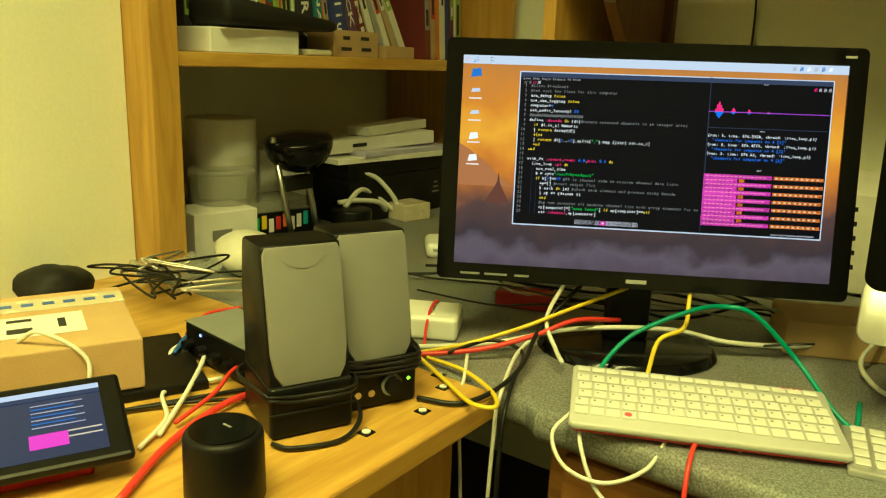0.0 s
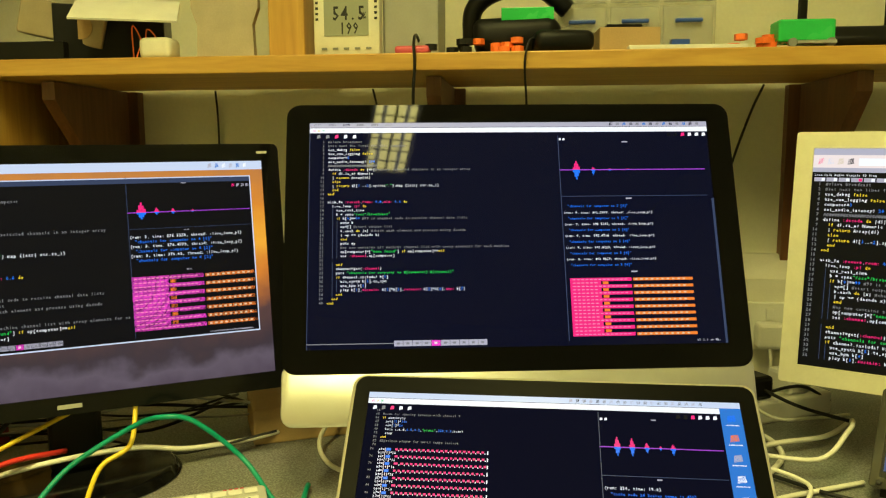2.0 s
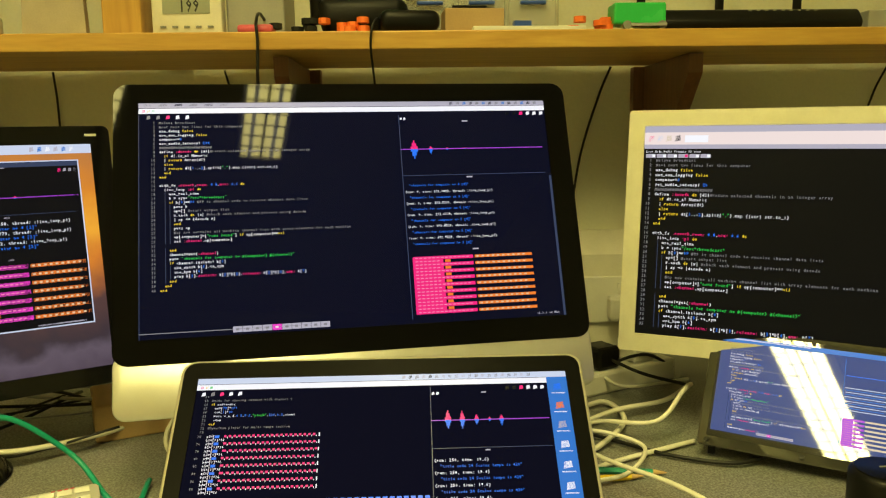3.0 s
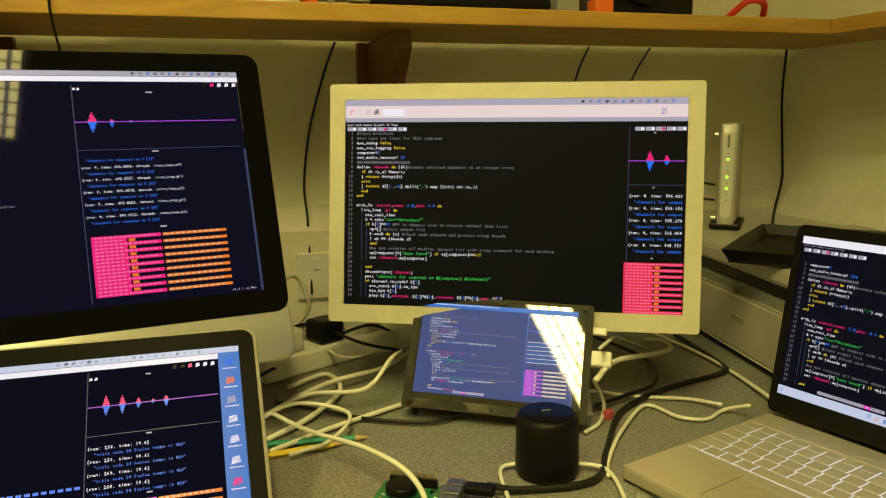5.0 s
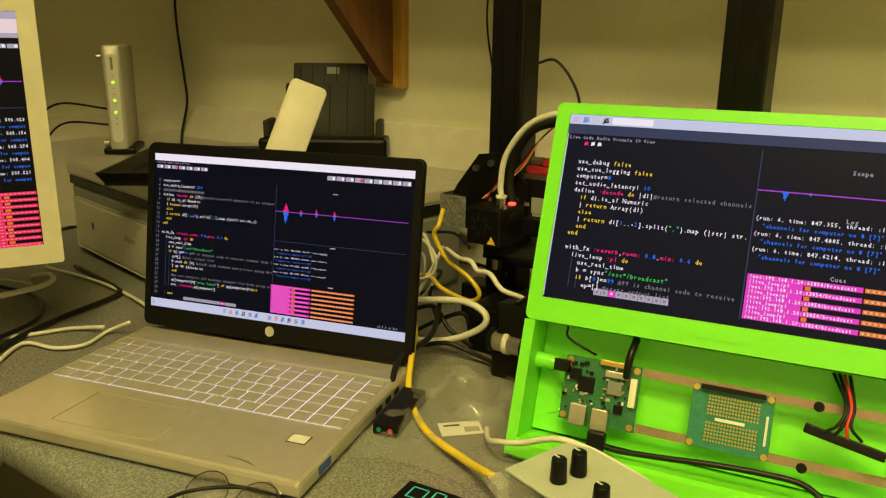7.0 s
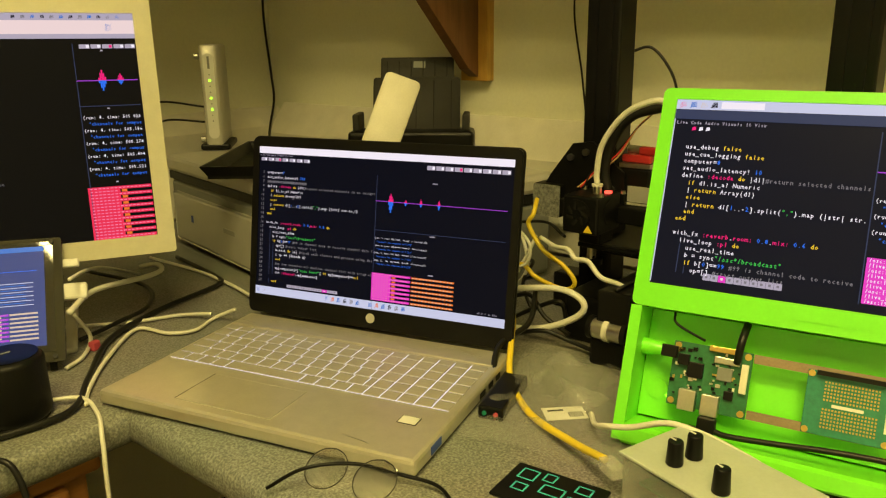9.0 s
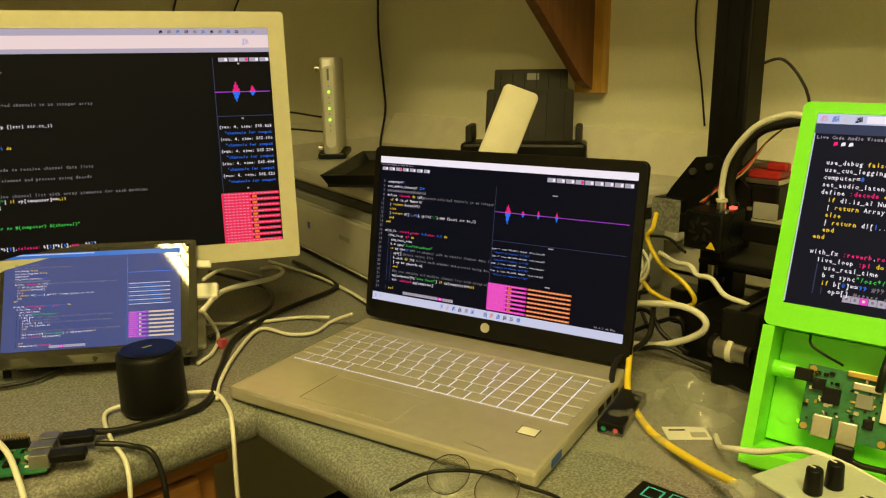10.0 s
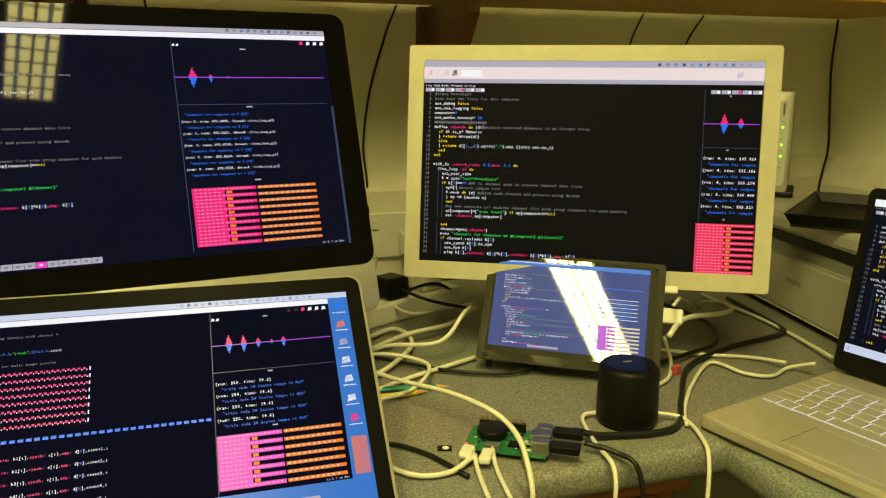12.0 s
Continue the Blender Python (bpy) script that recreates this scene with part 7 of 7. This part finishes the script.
cable("data_cable", [(-0.109, 0.831, 0.747), (-0.034, 0.899, 0.752), (0.034, 0.969, 0.768), (0.10, 1.018, 0.775), (0.163, 1.064, 0.773), (0.218, 1.093, 0.763), (0.288, 1.156, 0.757), (0.336, 1.232, 0.755)], 0.004, M_WHITEC, "white cable running along the desk")
cable("power_cable", [(-0.03, 0.839, 0.755), (-0.002, 0.792, 0.747), (0.004, 0.775, 0.72), (0.012, 0.775, 0.60), (0.02, 0.78, 0.4)], 0.0026, M_WHITEC, "white cable hanging over the desk edge")
cable("power_cable", [(0.038, 0.963, 0.84), (0.024, 0.942, 0.79), (0.056, 0.912, 0.763), (0.079, 0.886, 0.760)], 0.0034, M_WHITEC, "white cable dropping to the keyboard")
cable("power_cable", [(0.024, 0.941, 0.776), (0.018, 0.881, 0.757), (0.060, 0.773, 0.747), (0.068, 0.752, 0.72), (0.05, 0.77, 0.5)], 0.0028, M_WHITEC, "white cable hanging over the desk edge")
cable("power_cable", [(-0.01, 0.711, 0.7475), (0.034, 0.73, 0.7475), (0.051, 0.778, 0.752), (0.042, 0.853, 0.757), (0.022, 0.933, 0.78), (0.045, 1.0, 0.83)], 0.0036, M_BLACKC, "black cable looping over the desk edge")
cable("power_cable", [(-0.056, 0.833, 0.752), (-0.025, 0.884, 0.763), (0.024, 0.885, 0.757), (0.058, 0.80, 0.748), (0.075, 0.755, 0.70), (0.07, 0.76, 0.5)], 0.003, M_BLACKC, "black cable hanging beside the desk")
cable("power_cable", [(0.144, 0.785, 0.752), (0.140, 0.751, 0.738), (0.165, 0.735, 0.716), (0.205, 0.745, 0.708), (0.236, 0.775, 0.722), (0.243, 0.81, 0.747)], 0.0027, M_WHITEC, "white cable loop under the keyboard")
cable("power_cable", [(0.153, 0.79, 0.752), (0.170, 0.758, 0.732), (0.199, 0.745, 0.695), (0.246, 0.750, 0.67), (0.29, 0.765, 0.67), (0.312, 0.80, 0.71), (0.306, 0.85, 0.748)], 0.0027, M_WHITEC, "white cable loop under the keyboard")
cable("data_cable", [(0.268, 0.835, 0.747), (0.274, 0.79, 0.745), (0.280, 0.762, 0.71), (0.285, 0.76, 0.62)], 0.003, M_REDC, "red cable hanging from the keyboard")
cable("data_cable", [(0.46, 1.06, 0.748), (0.40, 1.09, 0.75), (0.37, 1.16, 0.76), (0.40, 1.22, 0.80), (0.43, 1.18, 0.85)], 0.0036, M_WHITEC, "white cable behind the computer")
random.seed(21)
for k in range(9):
    x0, y0 = random.uniform(-0.36, -0.18), random.uniform(1.02, 1.12)
    pts = [(x0 + 0.11 * j + random.uniform(-0.02, 0.02), y0 + random.uniform(-0.06, 0.06) + 0.03 * j, 0.745 + random.uniform(0, 0.03) + 0.003 * k) for j in range(6)]
    cable("tangled_cable", pts, random.choice((0.002, 0.003)), (M_BLACKC, M_BLACKC, M_GREYC)[k % 3], "tangled cable behind the monitor")
cable("power_cable", [(-0.23, 0.471, 0.747), (-0.198, 0.544, 0.747), (-0.166, 0.613, 0.747)], 0.003, M_BLACKC, "black cable on the pine desk")
cable("power_cable", [(-0.24, 0.45, 0.748), (-0.20, 0.52, 0.749), (-0.15, 0.58, 0.749), (-0.11, 0.60, 0.75)], 0.0025, M_BLACKC, "black cable on the pine desk")
cable("network_cable", [(-0.07, 0.385, 0.75), (-0.116, 0.462, 0.752), (-0.143, 0.531, 0.752), (-0.15, 0.585, 0.752), (-0.13, 0.64, 0.75)], 0.0045, M_REDC, "red network cable on the pine desk")
cable("network_cable", [(-0.155, 0.50, 0.75), (-0.165, 0.555, 0.76), (-0.19, 0.60, 0.765), (-0.20, 0.63, 0.762)], 0.0028, M_REDC, "thin red cable to the audio interface")
cable("network_cable", [(-0.36, 0.66, 0.75), (-0.37, 0.70, 0.765), (-0.36, 0.75, 0.765)], 0.0025, M_REDC, "thin red cable behind the parcel")
cable("data_cable", [(-0.15, 0.478, 0.747), (-0.204, 0.549, 0.752), (-0.262, 0.615, 0.758), (-0.30, 0.635, 0.76), (-0.315, 0.612, 0.756), (-0.30, 0.59, 0.75)], 0.0034, M_WHITEC, "white braided cable on the pine desk")
cable("data_cable", [(-0.14, 0.45, 0.748), (-0.17, 0.50, 0.75), (-0.23, 0.54, 0.749), (-0.21, 0.60, 0.75)], 0.003, M_WHITEC, "white cable on the pine desk")
cable("data_cable", [(-0.30, 0.60, 0.757), (-0.33, 0.64, 0.76), (-0.345, 0.68, 0.763)], 0.0032, M_BLUEC, "short blue cable by the parcel")
cable("data_cable", [(-0.32, 0.43, 0.815), (-0.29, 0.44, 0.83), (-0.26, 0.47, 0.80), (-0.25, 0.46, 0.76)], 0.003, M_WHITEC, "white cable curling by the display")
# right of the computer
cable("data_cable", [(1.249, 0.963, 0.845), (1.294, 1.018, 0.835), (1.369, 1.127, 0.8), (1.454, 1.196, 0.757)], 0.0026, M_WHITEC, "white data cable behind the small display")
cable("video_cable", [(1.239, 0.953, 0.81), (1.294, 1.003, 0.812), (1.399, 1.067, 0.792), (1.433, 1.091, 0.79), (1.454, 1.146, 0.782), (1.454, 1.191, 0.77)], 0.0042, M_WHITEC, "white video cable behind the small display")
cable("power_cable", [(1.564, 1.273, 0.746), (1.539, 1.118, 0.746), (1.514, 1.082, 0.746), (1.399, 1.05, 0.746), (1.302, 0.999, 0.746), (1.231, 0.908, 0.746), (1.179, 0.843, 0.746), (1.101, 0.847, 0.746), (1.066, 0.856, 0.752)], 0.0042, M_BLACKC, "thick black cable across the grey desk")
cable("data_cable", [(1.199, 0.848, 0.7445), (1.219, 0.883, 0.7445), (1.273, 0.948, 0.7445), (1.343, 1.009, 0.7445), (1.361, 0.963, 0.7445), (1.389, 0.945, 0.7445), (1.43, 0.964, 0.7445), (1.444, 0.933, 0.76)], 0.0029, M_WHITEC, "white cable to the laptop")
cable("data_cable", [(1.264, 1.003, 0.79), (1.287, 1.018, 0.75), (1.259, 0.978, 0.744), (1.229, 0.958, 0.744)], 0.003, M_WHITEC, "white cable under the small display")
cable("data_cable", [(1.294, 1.086, 0.744), (1.355, 1.039, 0.744), (1.408, 1.013, 0.744), (1.429, 0.968, 0.75)], 0.003, M_WHITEC, "cream cable across the grey desk")
cable("data_cable", [(1.534, 1.308, 0.746), (1.539, 1.168, 0.746), (1.529, 1.068, 0.746), (1.504, 0.968, 0.75)], 0.003, M_WHITEC, "white cable beside the printer")
cable("power_cable", [(1.424, 1.318, 0.747), (1.444, 1.168, 0.747), (1.394, 1.068, 0.75), (1.334, 1.038, 0.75), (1.274, 1.018, 0.749)], 0.0036, M_BLACKC, "black cable behind the small display")
cable("data_cable", [(1.169, 0.88, 0.75), (1.201, 0.862, 0.747), (1.196, 0.818, 0.745), (1.182, 0.783, 0.735), (1.176, 0.773, 0.66), (1.179, 0.778, 0.4)], 0.0027, M_WHITEC, "white cable hanging over the desk edge")
cable("data_cable", [(1.128, 0.898, 0.748), (1.098, 0.898, 0.745), (1.081, 0.833, 0.745), (1.076, 0.783, 0.738), (1.069, 0.773, 0.66), (1.064, 0.778, 0.4)], 0.0027, M_WHITEC, "white cable hanging over the desk edge")
cable("data_cable", [(0.874, 1.098, 0.76), (0.909, 1.018, 0.765), (0.959, 0.928, 0.775), (0.989, 0.858, 0.772), (0.992, 0.803, 0.752), (0.989, 0.778, 0.68), (0.984, 0.778, 0.4)], 0.0033, M_WHITEC, "cream cable hanging over the desk edge")
cable("data_cable", [(0.95, 0.836, 0.75), (0.917, 0.818, 0.745), (0.88, 0.826, 0.745), (0.849, 0.878, 0.745), (0.824, 0.948, 0.745)], 0.0032, M_WHITEC, "white cable from the circuit board")
cable("power_cable", [(0.950, 0.838, 0.75), (0.944, 0.805, 0.745), (0.936, 0.74, 0.745), (0.93, 0.66, 0.745), (0.92, 0.58, 0.745)], 0.0028, M_WHITEC, "white cable hanging over the desk edge")
cable("power_cable", [(0.970, 0.842, 0.752), (0.963, 0.808, 0.746), (0.955, 0.74, 0.745), (0.943, 0.66, 0.745), (0.93, 0.58, 0.745)], 0.0026, M_WHITEC, "white cable hanging over the desk edge")
cable("power_cable", [(1.064, 0.826, 0.752), (1.089, 0.808, 0.747), (1.104, 0.786, 0.735), (1.106, 0.775, 0.66), (1.104, 0.778, 0.4)], 0.0034, M_BLACKC, "black cable hanging over the desk edge")
BUNCH = (((0.904, 1.164, 0.75), (0.967, 1.198, 0.757), (1.043, 1.231, 0.757), (1.102, 1.29, 0.76)), ((1.043, 1.111, 0.746), (0.985, 1.084, 0.746), (0.934, 1.059, 0.746), (0.864, 1.018, 0.746)), ((0.954, 1.418, 0.78), (0.987, 1.286, 0.764), (1.05, 1.285, 0.764), (1.102, 1.303, 0.764)),
         ((0.904, 1.216, 0.748), (0.963, 1.256, 0.748), (0.972, 1.179, 0.75), (0.922, 1.102, 0.748), (0.864, 1.052, 0.746)), ((0.864, 1.118, 0.75), (0.924, 1.148, 0.76), (0.994, 1.118, 0.77), (1.034, 1.138, 0.8), (1.064, 1.198, 0.79)), ((0.844, 1.078, 0.755), (0.904, 1.108, 0.765), (0.964, 1.068, 0.76), (0.934, 1.018, 0.75), (0.884, 0.998, 0.748)), ((0.864, 1.238, 0.8), (0.904, 1.298, 0.87), (0.934, 1.338, 0.88), (0.954, 1.348, 0.83), (0.934, 1.368, 0.79)))
for k, pts in enumerate(BUNCH):
    cable("data_cable", pts, (0.0042, 0.0036, 0.003)[k % 3], M_WHITEC, "white cable tangled between the computers")
for pts in (((0.884, 1.171, 0.746), (0.947, 1.115, 0.746), (0.996, 1.071, 0.746), (1.062, 1.043, 0.746), (1.104, 1.048, 0.75)), ((0.864, 1.238, 0.76), (0.954, 1.318, 0.77), (1.044, 1.348, 0.79), (1.104, 1.378, 0.76)), ((0.894, 1.298, 0.8), (0.954, 1.348, 0.8), (1.024, 1.288, 0.78), (1.084, 1.258, 0.77)), ((0.804, 0.878, 0.744), (0.864, 0.898, 0.744), (0.904, 0.868, 0.744), (0.934, 0.808, 0.744))):
    cable("power_cable", pts, 0.003, M_BLACKC, "black cable tangled between the computers")
# right wing
cable("network_cable", [(1.60, 0.605, 0.815), (1.585, 0.583, 0.79), (1.553, 0.563, 0.77), (1.515, 0.537, 0.75), (1.462, 0.477, 0.748), (1.430, 0.41, 0.754), (1.412, 0.378, 0.762), (1.404, 0.364, 0.766)], 0.0042, M_YELLOW, "yellow network cable beside the laptop")
cable("network_cable", [(1.72, 0.64, 0.90), (1.70, 0.632, 0.885), (1.70, 0.639, 0.869), (1.70, 0.616, 0.839), (1.70, 0.585, 0.823), (1.70, 0.568, 0.804), (1.70, 0.583, 0.792), (1.70, 0.626, 0.80), (1.70, 0.651, 0.814), (1.69, 0.69, 0.80)], 0.0036, M_YELLOW, "yellow network cable looped by the wall")
cable("data_cable", [(1.64, 0.66, 0.79), (1.64, 0.614, 0.803), (1.64, 0.554, 0.814), (1.64, 0.523, 0.806), (1.64, 0.525, 0.788), (1.64, 0.564, 0.764), (1.64, 0.609, 0.751), (1.64, 0.66, 0.747)], 0.0048, M_WHITEC, "pale grey cable loop behind the laptop")
cable("data_cable", [(1.70, 0.62, 0.855), (1.67, 0.58, 0.856), (1.655, 0.553, 0.86), (1.65, 0.54, 0.852), (1.645, 0.52, 0.853), (1.64, 0.50, 0.839), (1.645, 0.475, 0.832), (1.65, 0.462, 0.815), (1.65, 0.45, 0.78)], 0.0036, M_WHITEC, "white cable hanging before the plastic printer")
for k, pts in enumerate((((1.72, 0.68, 0.85), (1.70, 0.655, 0.86), (1.69, 0.63, 0.845), (1.69, 0.635, 0.82), (1.68, 0.66, 0.81)), ((1.70, 0.68, 0.83), (1.69, 0.65, 0.845), (1.685, 0.645, 0.82), (1.69, 0.67, 0.80)), ((1.74, 0.68, 0.86), (1.73, 0.63, 0.868), (1.72, 0.60, 0.858), (1.70, 0.585, 0.862)))):
    cable("data_cable", pts, 0.0024, (M_WHITEC, M_GREYC, M_BLACKC)[k], "thin cable tangled behind the laptop")
for k, pts in enumerate((((1.66, 0.64, 0.75), (1.655, 0.60, 0.775), (1.66, 0.565, 0.79), (1.67, 0.56, 0.76)), ((1.67, 0.66, 0.77), (1.66, 0.61, 0.79), (1.65, 0.58, 0.77), (1.66, 0.55, 0.75)), ((1.62, 0.62, 0.745), (1.63, 0.57, 0.76), (1.64, 0.54, 0.752), (1.64, 0.50, 0.746)))):
    cable("power_cable", pts, 0.0034, M_BLACKC, "black cable tangled behind the laptop")
cable("data_cable", [(1.50, 0.43, 0.747), (1.475, 0.412, 0.752), (1.46, 0.394, 0.763), (1.46, 0.369, 0.770), (1.46, 0.336, 0.785), (1.462, 0.305, 0.784), (1.46, 0.274, 0.779), (1.458, 0.250, 0.773), (1.455, 0.233, 0.765), (1.45, 0.20, 0.748)], 0.0032, M_WHITEC, "white cable before the green computer")
cable("power_cable", [(1.49, 0.28, 0.752), (1.475, 0.25, 0.758), (1.465, 0.225, 0.756), (1.46, 0.19, 0.748)], 0.004, M_BLACKC, "black cable before the green computer")
cable("power_cable", [(1.50, 0.55, 0.752), (1.54, 0.57, 0.77), (1.60, 0.57, 0.78), (1.66, 0.60, 0.80)], 0.004, M_BLACKC, "black cable behind the laptop")
for k, pts in enumerate((((1.74, 0.70, 0.75), (1.73, 0.66, 0.80), (1.75, 0.69, 0.85), (1.80, 0.75, 0.83)), ((1.70, 0.68, 0.76), (1.71, 0.65, 0.82), (1.75, 0.66, 0.84), (1.79, 0.70, 0.80)), ((1.80, 0.72, 0.78), (1.76, 0.67, 0.80), (1.72, 0.66, 0.78), (1.70, 0.63, 0.75)))):
    cable("data_cable", pts, 0.003, (M_WHITEC, M_WHITEC, M_BLACKC)[k], "cable tangled behind the laptop")
# wires on the walls and shelf edge
cable("wall_wire", [(0.475, 1.45, SH + 0.012), (0.478, 1.34, SH + 0.03), (0.48, 1.296, SH + 0.012), (0.482, 1.2905, 1.262), (0.478, 1.30, 1.20), (0.476, 1.34, 1.10)], 0.0026, M_BLACKC, "black wire hanging over the shelf edge")
cable("wall_wire", [(0.66, 1.33, SH + 0.012), (0.645, 1.30, SH + 0.016), (0.637, 1.2905, 1.262), (0.64, 1.33, 1.20), (0.638, 1.40, 1.15)], 0.002, M_BLACKC, "thin black wire hanging over the shelf edge")
cable("wall_wire", [(1.05, 1.60, 1.252), (1.03, 1.606, 1.20), (1.0, 1.608, 1.10), (0.985, 1.606, 1.0), (0.985, 1.575, 0.93), (0.985, 1.555, 0.80)], 0.0026, M_BLACKC, "black wire running down the wall")
for x, dx in ((0.06, 0.0), (1.56, -0.02), (1.70, -0.03), (0.36, 0.01)):
    cable("wall_wire", [(x, 1.60, 1.252), (x + dx, 1.608, 1.20), (x + dx * 2, 1.609, 1.12), (x + dx * 2, 1.609, 1.02)], 0.0024, M_BLACKC, "black wire running down the wall")
cable("wall_wire", [(2.03, 1.59, 1.252), (2.035, 1.60, 1.15), (2.045, 1.60, 1.03), (2.04, 1.59, 0.97), (1.99, 1.55, 0.90), (1.985, 1.55, 0.8)], 0.0032, M_BLACKC, "black wire down the corner of the walls")
cable("wall_wire", [(2.052, 0.78, 1.252), (2.054, 0.79, 1.15), (2.05, 0.77, 1.05), (2.052, 0.76, 0.98)], 0.002, M_BLACKC, "thin black wire down the wall")
cable("wall_wire", [(1.765, 1.455, 0.98), (1.70, 1.52, 0.99), (1.66, 1.545, 0.95), (1.65, 1.55, 0.90)], 0.0024, M_BLACKC, "black lead behind the modem")
cable("wall_wire", [(1.765, 1.455, 0.95), (1.71, 1.51, 0.955), (1.68, 1.53, 0.93), (1.67, 1.545, 0.89)], 0.0024, M_BLACKC, "black lead behind the modem")
cable("wall_wire", [(-0.30, 1.835, 1.45), (-0.302, 1.838, 1.3), (-0.30, 1.838, 1.1)], 0.002, M_WHITEC, "white wire down the alcove wall")


# ---- what moves: the traces on the displays slide a little as the sound plays ----
def motions():
    for i, (ob, at, span) in enumerate(WAVES):
        rows, k, t = [], 0, 0.0
        while t <= 12.0:
            shift = ((k * (3 + i) + i * 2) % 5 - 2) * 0.012 * span
            rows.append((t, at @ pose(shift, 0, 0)))
            k += 1
            t = round(t + 0.5, 1)
        walk(ob, rows)


motions()
